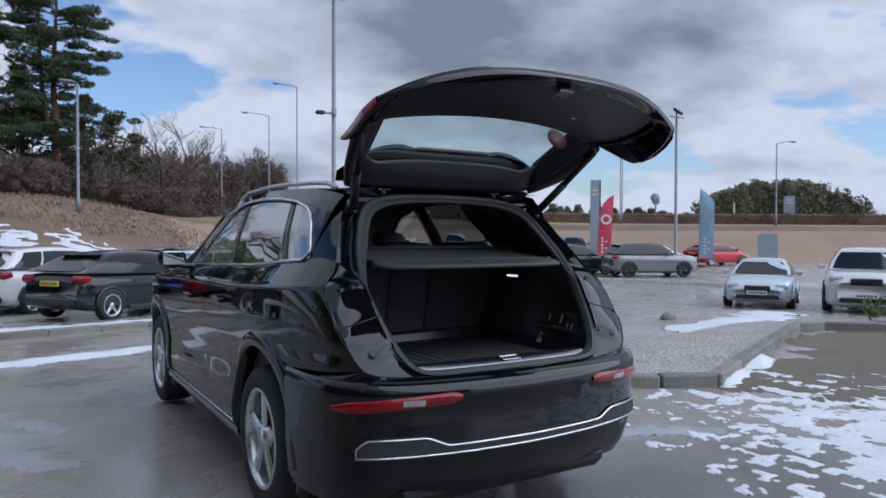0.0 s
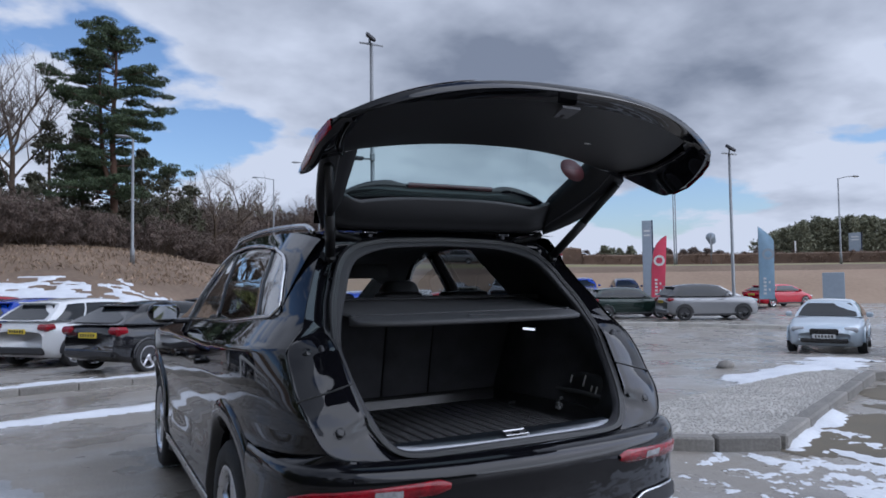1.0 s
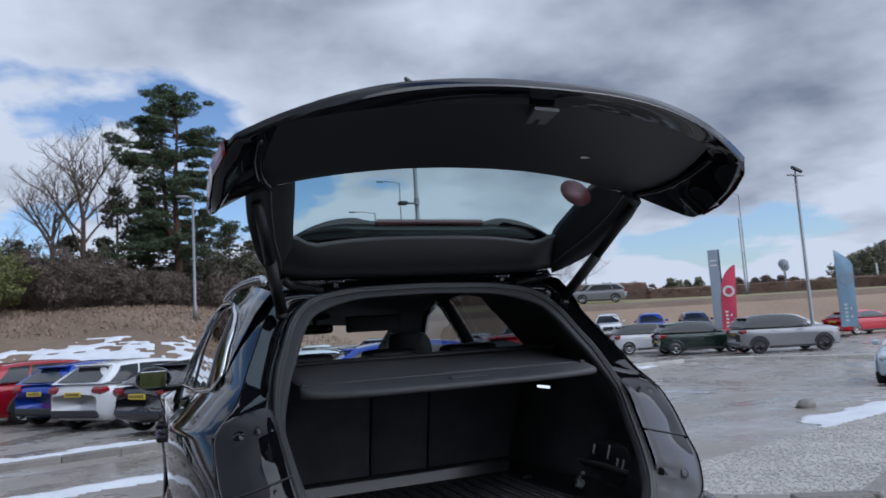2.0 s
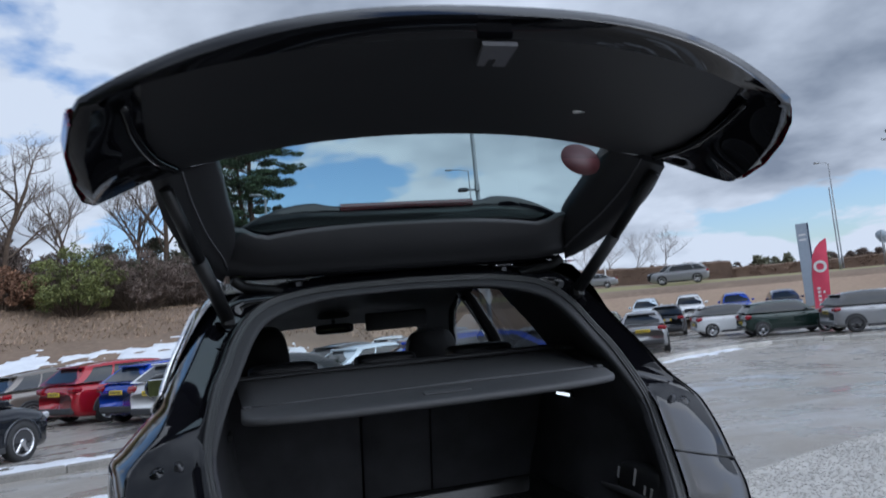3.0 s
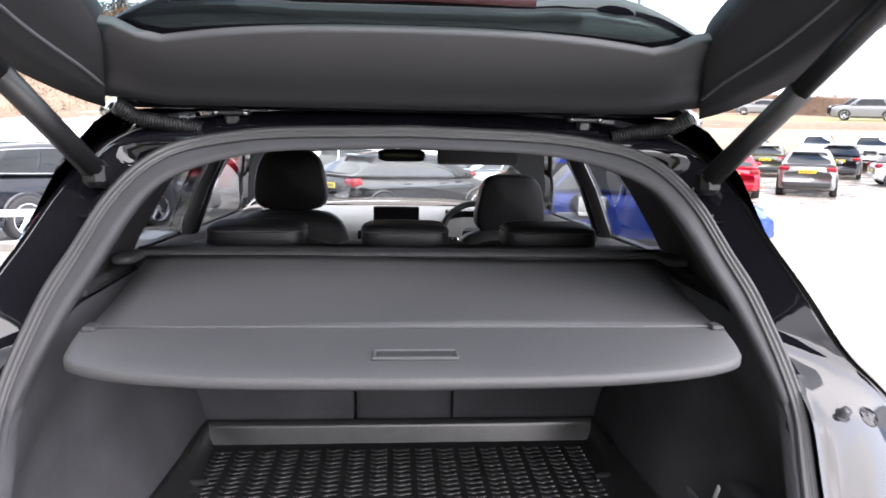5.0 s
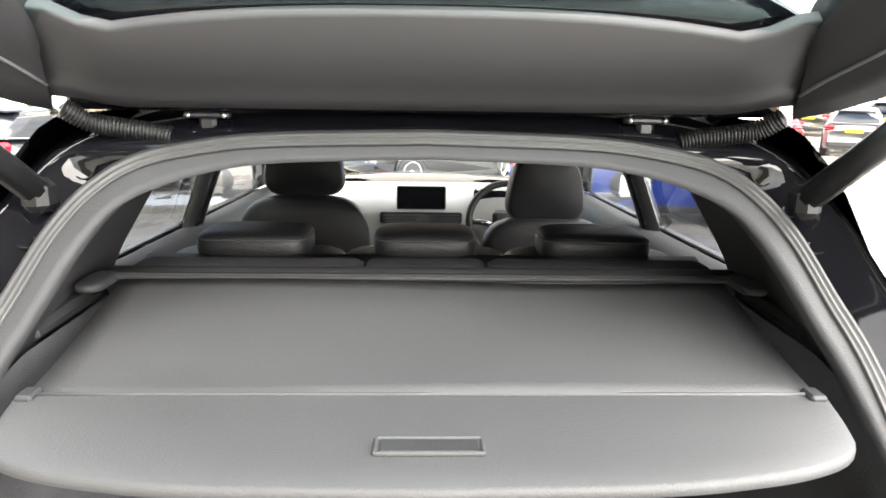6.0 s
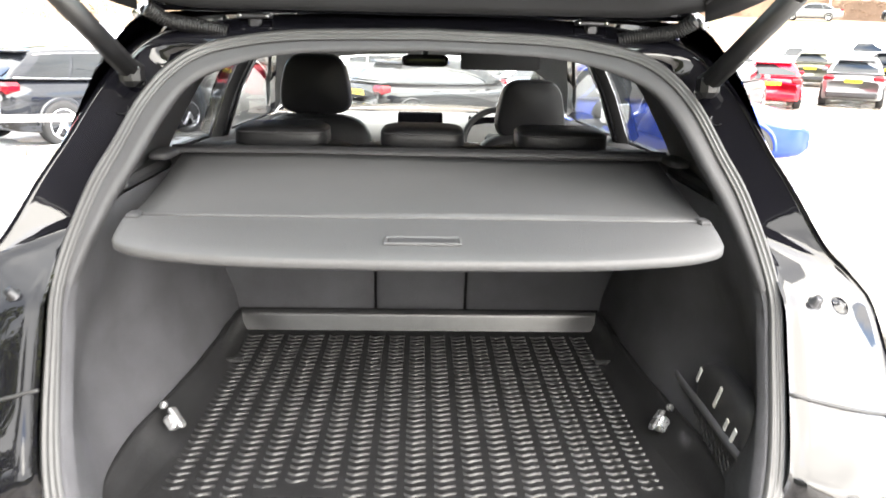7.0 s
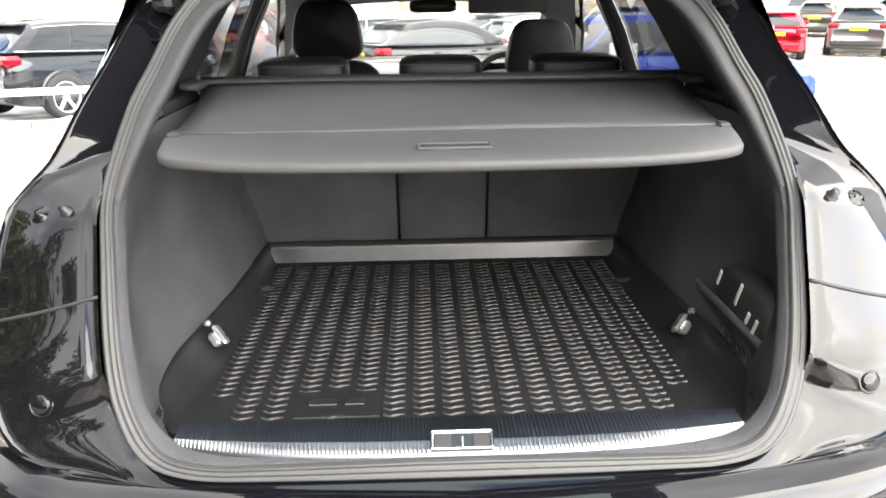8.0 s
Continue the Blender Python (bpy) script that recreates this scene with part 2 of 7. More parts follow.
SLUSH = material("wet_slush", (0.42, 0.43, 0.45), 0.35, 0, scale=2.0, fine=30, bump=0.6, colour2=(0.24, 0.245, 0.25))
KERB = material("concrete_kerb", (0.27, 0.255, 0.232), 0.85, 0, vary=0.45, scale=3, fine=40, bump=0.6, per_object=0.18)
PALE_KERB = material("pale_concrete_kerb", (0.55, 0.53, 0.49), 0.85, 0, vary=0.35, scale=3, fine=40, bump=0.5, per_object=0.12)
GRAVEL = material("pale_gravel", (0.50, 0.48, 0.445), 0.9, 0, vary=0.25, scale=2, fine=60, bump=0.5, island=0.10)
FAR_GREEN = material("hazy_far_foliage", (0.23, 0.235, 0.155), 0.9, 0, vary=0.4, scale=0.6, fine=6, island=0.25)
GRASS = material("dead_bank_grass", (0.33, 0.24, 0.165), 0.95, 0, vary=0.45, scale=0.8, fine=9, island=0.4)
WHITE_LINE = material("worn_white_line", (0.62, 0.62, 0.60), 0.7, 0, vary=0.4, scale=3, fine=40)
GALV = material("galvanised_steel", (0.27, 0.28, 0.29), 0.5, 0.5, vary=0.2, scale=5)
FLAG_RED = material("red_flag_cloth", (0.72, 0.08, 0.14), 0.8, 0, vary=0.15, scale=3)
FLAG_BLUE = material("pale_blue_flag_cloth", (0.33, 0.48, 0.62), 0.8, 0, vary=0.2, scale=3)
SIGN_GREY = material("grey_sign_panel", (0.36, 0.42, 0.49), 0.5, 0, vary=0.15)
BARK = material("tree_bark", (0.12, 0.085, 0.06), 0.95, 0, vary=0.5, scale=5, fine=30, bump=0.8)
PINE_BARK = material("pine_bark", (0.13, 0.075, 0.05), 0.95, 0, vary=0.5, scale=4, fine=25, bump=0.8)
TWIG = material("bare_twigs", (0.20, 0.16, 0.13), 0.95, 0, vary=0.4, scale=3, island=0.3)
NEEDLES = material("pine_needles", (0.075, 0.108, 0.05), 0.8, 0, vary=0.5, scale=1.2, fine=12, island=0.45)
DARK_NEEDLES = material("dark_conifer_needles", (0.11, 0.108, 0.068), 0.85, 0, vary=0.5, scale=0.8, fine=10, island=0.4)
SHRUB_GREEN = material("evergreen_shrub_leaves", (0.185, 0.205, 0.062), 0.75, 0, vary=0.5, scale=1.2, fine=12, island=0.45)
SHRUB_BROWN = material("brown_winter_shrub", (0.17, 0.128, 0.105), 0.9, 0, vary=0.5, scale=1.2, fine=12, island=0.4)
HEDGE_BROWN = material("brown_beech_hedge", (0.20, 0.135, 0.095), 0.9, 0, vary=0.35, scale=0.8, fine=10, island=0.25)
# twigs lightened so that distance haze sits in their colour
HAZED_TWIG = material("hazed_far_twigs", (0.40, 0.36, 0.34), 0.95, 0, vary=0.3, scale=3, island=0.2)
SHRUB_RUST = material("rust_beech_leaves", (0.23, 0.125, 0.075), 0.9, 0, vary=0.4, scale=1.2, fine=12, island=0.4)

# ---- geometry helpers ----
class Geo:
    """Collects vertices and faces of one mesh."""

    def __init__(self):
        self.v, self.f, self.sharp = [], [], set()

    def add(self, verts, faces, m=None, flat_faces=False):
        o = len(self.v)
        if m is not None:
            verts = [tuple(m @ Vector(p)) for p in verts]
        self.v.extend(tuple(p) for p in verts)
        if flat_faces:
            self.sharp.update(range(len(self.f), len(self.f) + len(faces)))
        self.f.extend(tuple(i + o for i in face) for face in faces)
        return self

    def box(self, c, s, bev=0.0, m=None):
        cx, cy, cz = c
        hx, hy, hz = s[0] / 2, s[1] / 2, s[2] / 2
        b = min(bev, hx * 0.9, hy * 0.9, hz * 0.9)
        verts, index = [], {}
        for sx in (-1, 1):
            for sy in (-1, 1):
                for sz in (-1, 1):
                    for ax in range(3):
                        d = [hx - b, hy - b, hz - b]
                        d[ax] = (hx, hy, hz)[ax]
                        index[sx, sy, sz, ax] = len(verts)
                        verts.append((cx + sx * d[0], cy + sy * d[1], cz + sz * d[2]))
        faces = []
        for ax in range(3):
            o1, o2 = (ax + 1) % 3, (ax + 2) % 3
            for s1 in (-1, 1):
                def key(a, b2):
                    k = [0, 0, 0]
                    k[ax], k[o1], k[o2] = s1, a, b2
                    return index[k[0], k[1], k[2], ax]
                quad = [key(-1, -1), key(1, -1), key(1, 1), key(-1, 1)]
                faces.append(quad if s1 > 0 else quad[::-1])
        if b > 0:
            for ax in range(3):
                o1, o2 = (ax + 1) % 3, (ax + 2) % 3
                for a in (-1, 1):
                    for c2 in (-1, 1):
                        def k2(end, which):
                            k = [0, 0, 0]
                            k[ax], k[o1], k[o2] = end, a, c2
                            return index[k[0], k[1], k[2], which]
                        quad = [k2(-1, o1), k2(1, o1), k2(1, o2), k2(-1, o2)]
                        faces.append(quad if a * c2 < 0 else quad[::-1])
            for sx in (-1, 1):
                for sy in (-1, 1):
                    for sz in (-1, 1):
                        tri = [index[sx, sy, sz, i] for i in range(3)]
                        faces.append(tri if sx * sy * sz > 0 else tri[::-1])
        return self.add(verts, faces, m, True)

    def grid(self, rows, wrap=False, m=None):
        n, k = len(rows), len(rows[0])
        verts = [p for r in rows for p in r]
        faces = []
        for i in range(n - 1):
            for j in range(k if wrap else k - 1):
                j2 = (j + 1) % k
                faces.append((i * k + j, i * k + j2, (i + 1) * k + j2, (i + 1) * k + j))
        return self.add(verts, faces, m)

    def tube(self, pts, r, n=8, closed=False, caps=True):
        pts = [Vector(p) for p in pts]
        radii = r if isinstance(r, (list, tuple)) else [r] * len(pts)
        rows, up = [], Vector((0, 0, 1))
        for i, p in enumerate(pts):
            a = pts[i - 1] if i or closed else p
            b = pts[(i + 1) % len(pts)] if i < len(pts) - 1 or closed else p
            d = (b - a).normalized()
            side = d.cross(up)
            if side.length < 0.05:
                side = d.cross(Vector((1, 0, 0)))
            side.normalize()
            w = side.cross(d)
            rows.append([tuple(p + (side * math.cos(q) + w * math.sin(q)) * radii[i]) for q in (2 * math.pi * j / n for j in range(n))])
        if closed:
            rows.append(rows[0])
        o = len(self.v)
        self.grid(rows, wrap=True)
        if caps and not closed:
            self.f.append(tuple(range(o + n - 1, o - 1, -1)))
            self.f.append(tuple(range(o + (len(rows) - 1) * n, o + len(rows) * n)))
        return self

    def lathe(self, profile, n=32, m=None, closed=False):
        """profile: (radius, x) pairs turned round the x axis."""
        rows = [[(x, r * math.cos(q), r * math.sin(q)) for q in (2 * math.pi * j / n for j in range(n))] for r, x in profile]
        if closed:
            rows.append(rows[0])
        return self.grid(rows, wrap=True, m=m)

    def prism(self, outline, z0, z1, m=None):
        n = len(outline)
        verts = [(x, y, z0) for x, y in outline] + [(x, y, z1) for x, y in outline]
        faces = [tuple(range(n - 1, -1, -1)), tuple(range(n, 2 * n))] + [(i, (i + 1) % n, n + (i + 1) % n, n + i) for i in range(n)]
        return self.add(verts, faces, m, True)

    def mirror(self):
        o = len(self.v)
        k = len(self.f)
        self.v += [(-x, y, z) for x, y, z in self.v]
        self.sharp |= {i + k for i in self.sharp}
        self.f += [tuple(i + o for i in reversed(face)) for face in self.f[:k]]
        return self

    def flipped_x(self):
        g = Geo()
        g.v = [(-x, y, z) for x, y, z in self.v]
        g.f = [tuple(reversed(face)) for face in self.f]
        g.sharp = set(self.sharp)
        return g

    def mesh(self, name, mat, smooth=True):
        me = bpy.data.meshes.new(name)
        me.from_pydata(self.v, [], self.f)
        if mat:
            me.materials.append(mat)
        if smooth:
            flags = [i not in self.sharp for i in range(len(self.f))]
            me.polygons.foreach_set("use_smooth", flags)
        me.update()
        return me


def thing(name, label, category, at=(0, 0, 0), turn=0.0, group="", kind=""):
    root = new(name)
    root.empty_display_size = 0.2
    root.matrix_world = pose(*at, 0, 0, turn)
    return tagged(root, label, category, group, kind)


def solid(name, geo, mat, label, category, m=None, group="", kind="", smooth=True):
    ob = new(name, geo.mesh(name, mat, smooth))
    if m is not None:
        ob.matrix_world = m
    return tagged(ob, label, category, group, kind)


def part(name, geo, mat, parent, label="", smooth=True):
    me = geo if isinstance(geo, bpy.types.Mesh) else geo.mesh(name, mat, smooth)
    ob = new(name, me)
    ob.parent = parent
    if label:
        ob["label"] = label
    return ob


def thicken(ob, amount, offset=-1.0):
    m = ob.modifiers.new("thickness", "SOLIDIFY")
    m.thickness, m.offset = amount, offset
    return ob


def lerp(a, b, t):
    return tuple(p + (q - p) * t for p, q in zip(a, b))


def curve_at(keys, vals, x):
    return float(np.interp(x, keys, vals))


def resample(pts, n):
    p = np.array(pts, float)
    d = np.concatenate([[0], np.cumsum(np.linalg.norm(np.diff(p, axis=0), axis=1))])
    s = np.linspace(0, d[-1], n)
    return [tuple(np.interp(q, d, p[:, k]) for k in range(3)) for q in s]


def smooth_line(pts, n):
    """Catmull-Rom through the points, n samples in all."""
    p = [Vector(q) for q in pts]
    p = [p[0] * 2 - p[1]] + p + [p[-1] * 2 - p[-2]]
    segs, res = len(pts) - 1, []
    for i in range(n):
        u = i / (n - 1) * segs
        k = min(int(u), segs - 1)
        t = u - k
        a, b, c, d = p[k:k + 4]
        res.append(tuple(0.5 * (2 * b + (c - a) * t + (2 * a - 5 * b + 4 * c - d) * t * t + (3 * b - a - 3 * c + d) * t ** 3)))
    return resample(res, n)


# ---- ground ----
def smoothstep(a, b, x):
    t = min(1.0, max(0.0, (x - a) / (b - a)))
    return t * t * (3 - 2 * t)


def ground_z(x, y):
    z = -0.45 * smoothstep(2.5, 19.0, y) - 0.42 * smoothstep(9.0, 16.5, x) * (1 - smoothstep(11.5, 19.0, y)) * (1 - smoothstep(24.0, 34.0, x)) * smoothstep(-6.0, 5.0, y)
    q = y + 0.5 * max(0.0, min(x, 90.0) - 14.0)
    right = smoothstep(-2.0, 14.0, x)
    start, stop, rise = 23.5 + 19.5 * right, 43 + 10 * right, 4.1 - 1.3 * right + 1.8 * smoothstep(8.0, 18.0, -x)
    if q > start:
        z += rise * min(1.0, (q - start) / (stop - start))
        if q > stop:
            z += min(q - stop, 160.0) * (0.055 - 0.030 * smoothstep(20.0, 60.0, x))
    return z


def build_ground():
    xs = np.unique(np.round(np.concatenate([np.arange(-40, 70.1, 1.0), np.array([-1500, -700, -350, -200, -120, -80, -60, -50, 76, 84, 95, 110, 130, 160, 200, 260, 350, 500, 800, 1500])]), 3))
    ys = np.unique(np.round(np.concatenate([np.arange(-36, 70.1, 1.0), np.array([-1500, -600, -300, -150, -80, -50, 76, 84, 95, 110, 130, 160, 200, 260, 350, 500, 800, 1500])]), 3))
    def row_y(x, p):
        """The grid's rows follow the foot of the slope."""
        return p + 19.5 * smoothstep(-2.0, 14.0, x) - 0.5 * max(0.0, min(x, 90.0) - 14.0)
    verts = [(x, row_y(x, p), ground_z(x, row_y(x, p))) for p in ys for x in xs]
    k = len(xs)
    faces, mats = [], []
    for j in range(len(ys) - 1):
        for i in range(k - 1):
            faces.append((j * k + i, j * k + i + 1, (j + 1) * k + i + 1, (j + 1) * k + i))
            x = (xs[i] + xs[i + 1]) / 2
            y = row_y(x, (ys[j] + ys[j + 1]) / 2)
            q = y + 0.5 * max(0.0, min(x, 90.0) - 14.0)
            right = smoothstep(-2.0, 14.0, x)
            start, stop = 23.5 + 19.5 * right, 43 + 10 * right
            if q < start - 0.4 and -38 < x < 75 and y > -40:
                mats.append(0)
            elif right > 0.6 and q < stop - 1:
                mats.append(2)
            elif right > 0.6 and stop + 3 < q < stop + 16:
                mats.append(3)
            else:
                mats.append(1)
    me = bpy.data.meshes.new("ground")
    me.from_pydata(verts, [], faces)
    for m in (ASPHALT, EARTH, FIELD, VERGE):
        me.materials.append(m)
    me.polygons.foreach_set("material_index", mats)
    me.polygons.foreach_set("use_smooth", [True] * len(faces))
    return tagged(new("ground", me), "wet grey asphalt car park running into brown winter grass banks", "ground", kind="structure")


build_ground()


def snow_patch(name, x0, x1, y0, y1, cell, inside, height, mat, label, category="snow", seed=0.0, freq=1.0):
    """A thin ragged sheet of snow: cells of a fine grid that lie inside a ragged mask."""
    nx, ny = int((x1 - x0) / cell), int((y1 - y0) / cell)
    h = {}
    for j in range(ny + 1):
        for i in range(nx + 1):
            x, y = x0 + i * cell, y0 + j * cell
            h[i, j] = inside(x, y) + 0.55 * noise.noise((x * freq, y * freq, seed)) + 0.35 * noise.noise((x * freq * 3.1, y * freq * 3.1, seed + 5)) + 0.2 * noise.noise((x * freq * 8, y * freq * 8, seed + 9))
    g, index = Geo(), {}

    def corner(i, j):
        if (i, j) not in index:
            index[i, j] = len(g.v)
            x, y = x0 + i * cell, y0 + j * cell
            lift = 0.003 + height * min(1.0, max(0.0, h[i, j]) * 2.2)
            if h[i, j] <= 0:
                lift = -0.002
            g.v.append((x + 0.3 * cell * noise.noise((x * 9, y * 9, seed)), y + 0.3 * cell * noise.noise((y * 9, x * 9, seed)), ground_z(x, y) + lift))
        return index[i, j]
    for j in range(ny):
        for i in range(nx):
            if sum(h[a, b] > 0 for a, b in ((i, j), (i + 1, j), (i + 1, j + 1), (i, j + 1))) >= 2:
                g.f.append((corner(i, j), corner(i + 1, j), corner(i + 1, j + 1), corner(i, j + 1)))
    if g.f:
        return solid(name, g, mat, label, category, kind="stuff")


def near_line(ax, ay, bx, by, width):
    def inside(x, y):
        t = max(0, min(1, ((x - ax) * (bx - ax) + (y - ay) * (by - ay)) / ((bx - ax) ** 2 + (by - ay) ** 2)))
        d = math.hypot(x - ax - t * (bx - ax), y - ay - t * (by - ay))
        return 0.45 - 0.9 * d / width
    return inside


def blob(cx, cy, rx, ry, turn=0.0):
    c, s = math.cos(turn), math.sin(turn)

    def inside(x, y):
        u, v = (x - cx) * c + (y - cy) * s, -(x - cx) * s + (y - cy) * c
        return 0.5 - math.hypot(u / rx, v / ry) * 0.6
    return inside


# snow on the asphalt near the car
snow_patch("snow", 0.7, 5.6, -3.0, 1.95, 0.028, lambda x, y: 0.9 * blob(3.08, -0.28, 4.3, 1.9, 0.91)(x, y) - 0.22 - 0.8 * max(0, 1.6 - x) - 0.8 * max(0, -1.7 - y), 0.008, SNOW, "patchy trodden snow melting on wet asphalt", seed=3, freq=4.4)
snow_patch("snow", 3.6, 6.0, 1.4, 2.9, 0.05, near_line(3.85, 1.72, 5.4, 2.40, 0.27), 0.05, SNOW, "ridge of snow lying against a concrete kerb", seed=7, freq=1.1)
snow_patch("snow", 1.2, 2.6, 0.3, 1.8, 0.05, lambda x, y: near_line(1.5, 1.1, 2.3, 0.75, 0.3)(x, y) - 0.1, 0.006, SLUSH, "small patches of thin slush beside the car", seed=11, freq=1.8)
snow_patch("snow", -6.5, 0.6, 5.6, 8.4, 0.07, near_line(-6.0, 5.75, -0.2, 7.5, 0.45), 0.03, SNOW, "strip of snow across the asphalt lane", seed=15, freq=0.8)
snow_patch("slush", -4.5, -0.6, 1.2, 5.0, 0.07, lambda x, y: blob(-2.3, 3.0, 1.2, 1.8)(x, y) - 0.36, 0.006, SLUSH, "wet slush thinning out on the asphalt", seed=19, freq=0.9)
snow_patch("snow", -12.0, 2.5, 9.8, 13.8, 0.10, lambda x, y: near_line(-11.5, 9.0, 2.0, 12.7, 1.7)(x, y) - 0.1, 0.04, SNOW, "trodden snow behind the kerb line", seed=23, freq=0.7)
snow_patch("snow", 6.2, 12.5, 3.4, 7.6, 0.08, near_line(6.6, 4.1, 11.5, 6.2, 0.9), 0.04, SNOW, "ragged snow beyond the gravel island", seed=27, freq=0.9)
snow_patch("snow", 9.0, 20.5, 15.0, 22.0, 0.12, lambda x, y: near_line(10.0, 17.3, 18.0, 20.4, 0.7)(x, y) - 0.08, 0.04, SNOW, "thin snow along the far parking kerb", seed=31, freq=0.6)
snow_patch("slush", 3.5, 14.0, 7.5, 14.0, 0.14, lambda x, y: blob(8.5, 10.5, 4.2, 1.6, 0.25)(x, y) - 0.3, 0.006, SLUSH, "wet slush sheet on the open car park", seed=35, freq=0.5)


snow_patch("mud", 3.6, 9.6, 0.2, 3.6, 0.07, lambda x, y: near_line(4.6, 1.3, 8.6, 2.6, 1.5)(x, y) + 0.05, 0.002, MUD, "brown muddy ground beside the gravel island", "mud", seed=41, freq=0.9)


def bank_snow():
    g = Geo()
    cell = 0.2
    index = {}

    def keep(x, y):
        lower = 25.5 + 0.1 * x
        upper = 32.6 + 0.10 * x + 2.4 * noise.noise((x * 0.25, y * 0.1, 2)) + 1.2 * noise.noise((x * 1.1, y * 0.6, 4))
        return min(1.5 - 1.3 * smoothstep(-9.0, -2.0, x), min(y - lower, upper - y) * 0.3) + 0.75 * noise.noise((x * 0.7, y * 0.45, 8)) + 0.75 * noise.noise((x * 2.6, y * 1.9, 1)) + 0.16
    for j in range(90):
        for i in range(285):
            x, y = -50 + i * cell, 24.5 + j * cell
            if keep(x + 0.1, y + 0.1) > 0:
                ids = []
                for a, b in ((i, j), (i + 1, j), (i + 1, j + 1), (i, j + 1)):
                    if (a, b) not in index:
                        index[a, b] = len(g.v)
                        u, v = -50 + a * cell, 24.5 + b * cell
                        g.v.append((u, v, ground_z(u, v) + 0.05 + 0.05 * noise.noise((u * 2, v * 2, 3))))
                    ids.append(index[a, b])
                g.f.append(tuple(ids))
    uses = collections.Counter(i for f in g.f for i in f)
    g.v = [(x, y, z - (0.16 if uses[i] < 4 else 0.0)) for i, (x, y, z) in enumerate(g.v)]
    solid("bank_snow", g, SNOW, "old snow lying on the lower grass bank", "snow", kind="stuff")


bank_snow()


# ---- kerbs, gravel island ----
def kerb_line(name, pts, label, top=0.11, width=0.14, step=0.9, mat=None):
    root = thing(name, label, "kerb", (pts[0][0], pts[0][1], 0), kind="structure")
    path = []
    for a, b in zip(pts[:-1], pts[1:]):
        length = math.dist(a, b)
        n = max(1, round(length / step))
        for i in range(n):
            path.append((lerp(a, b, i / n), lerp(a, b, (i + 1) / n)))
    for k, (a, b) in enumerate(path):
        ln, ang = math.dist(a, b), math.atan2(b[1] - a[1], b[0] - a[0])
        mx, my = (a[0] + b[0]) / 2, (a[1] + b[1]) / 2
        g = Geo().box((0, 0, 0), (ln - 0.006, width, top + 0.12), 0.016)
        ob = part("kerb_stone", g, mat or KERB, root)
        ob.matrix_parent_inverse = root.matrix_world.inverted()
        ob.matrix_world = pose(mx, my, ground_z(mx, my) + top / 2 - 0.06 + 0.006 * math.sin(k * 5.1), 0, 0, math.degrees(ang))
    return root


kerb_line("kerb_1", [(-14, 6.6), (-9, 8.1), (-4.65, 9.37), (0.09, 10.85), (3.2, 11.9)], "worn concrete kerb edging the first row of parked cars")
kerb_line("kerb_2", [(2.5, 2.75), (2.62, 2.46), (2.88, 2.16), (3.18, 1.93), (3.66, 1.69), (5.3, 2.42), (7.2, 3.25), (8.15, 3.66), (8.6, 3.5), (9.2, 2.9), (11.5, 1.0)], "weathered kerb round the gravel island", top=0.12, width=0.15, step=0.9)
kerb_line("kerb_3", [(8.3, 14.3), (9.4, 15.9), (11.0, 17.3), (13.0, 18.6), (15.2, 19.4), (17.6, 19.7), (19.6, 18.2), (24.5, 14.0)], "pale kerb curving round the second parking area", top=0.14, width=0.18, mat=PALE_KERB)


def gravel_island():
    edge = [(2.58, 2.80), (2.72, 2.50), (2.98, 2.22), (3.25, 2.02), (3.66, 1.80), (5.3, 2.53), (7.2, 3.36), (8.1, 3.76), (8.3, 4.1), (7.6, 4.25), (5.7, 3.85), (4.0, 3.45), (3.0, 3.15)]
    g = Geo().prism(edge, -0.2, 0.085)
    solid("gravel_island", g, GRAVEL, "pale gravel bed inside a concrete kerb", "gravel bed", kind="structure")
    rnd = random.Random(5)
    s = Geo()
    poly = edge

    def inside(x, y):
        hit = False
        for (x1, y1), (x2, y2) in zip(poly, poly[1:] + poly[:1]):
            if (y1 > y) != (y2 > y) and x < (x2 - x1) * (y - y1) / (y2 - y1) + x1:
                hit = not hit
        return hit
    while len(s.v) < 6500 * 6:
        x, y = rnd.uniform(2.5, 8.3), rnd.uniform(1.7, 4.3)
        if not inside(x, y):
            continue
        r = rnd.uniform(0.006, 0.017)
        z = 0.085 + r * 0.3
        w = [r * rnd.uniform(0.7, 1.3) for _ in range(6)]
        s.add([(x + w[0], y, z), (x, y + w[1], z), (x - w[2], y, z), (x, y - w[3], z), (x, y, z + w[4] * 0.45), (x, y, z - w[5])],
              [(0, 1, 4), (1, 2, 4), (2, 3, 4), (3, 0, 4), (1, 0, 5), (2, 1, 5), (3, 2, 5), (0, 3, 5)], flat_faces=True)
    solid("gravel", s, GRAVEL, "loose pale gravel stones on the island", "gravel", kind="stuff")


gravel_island()


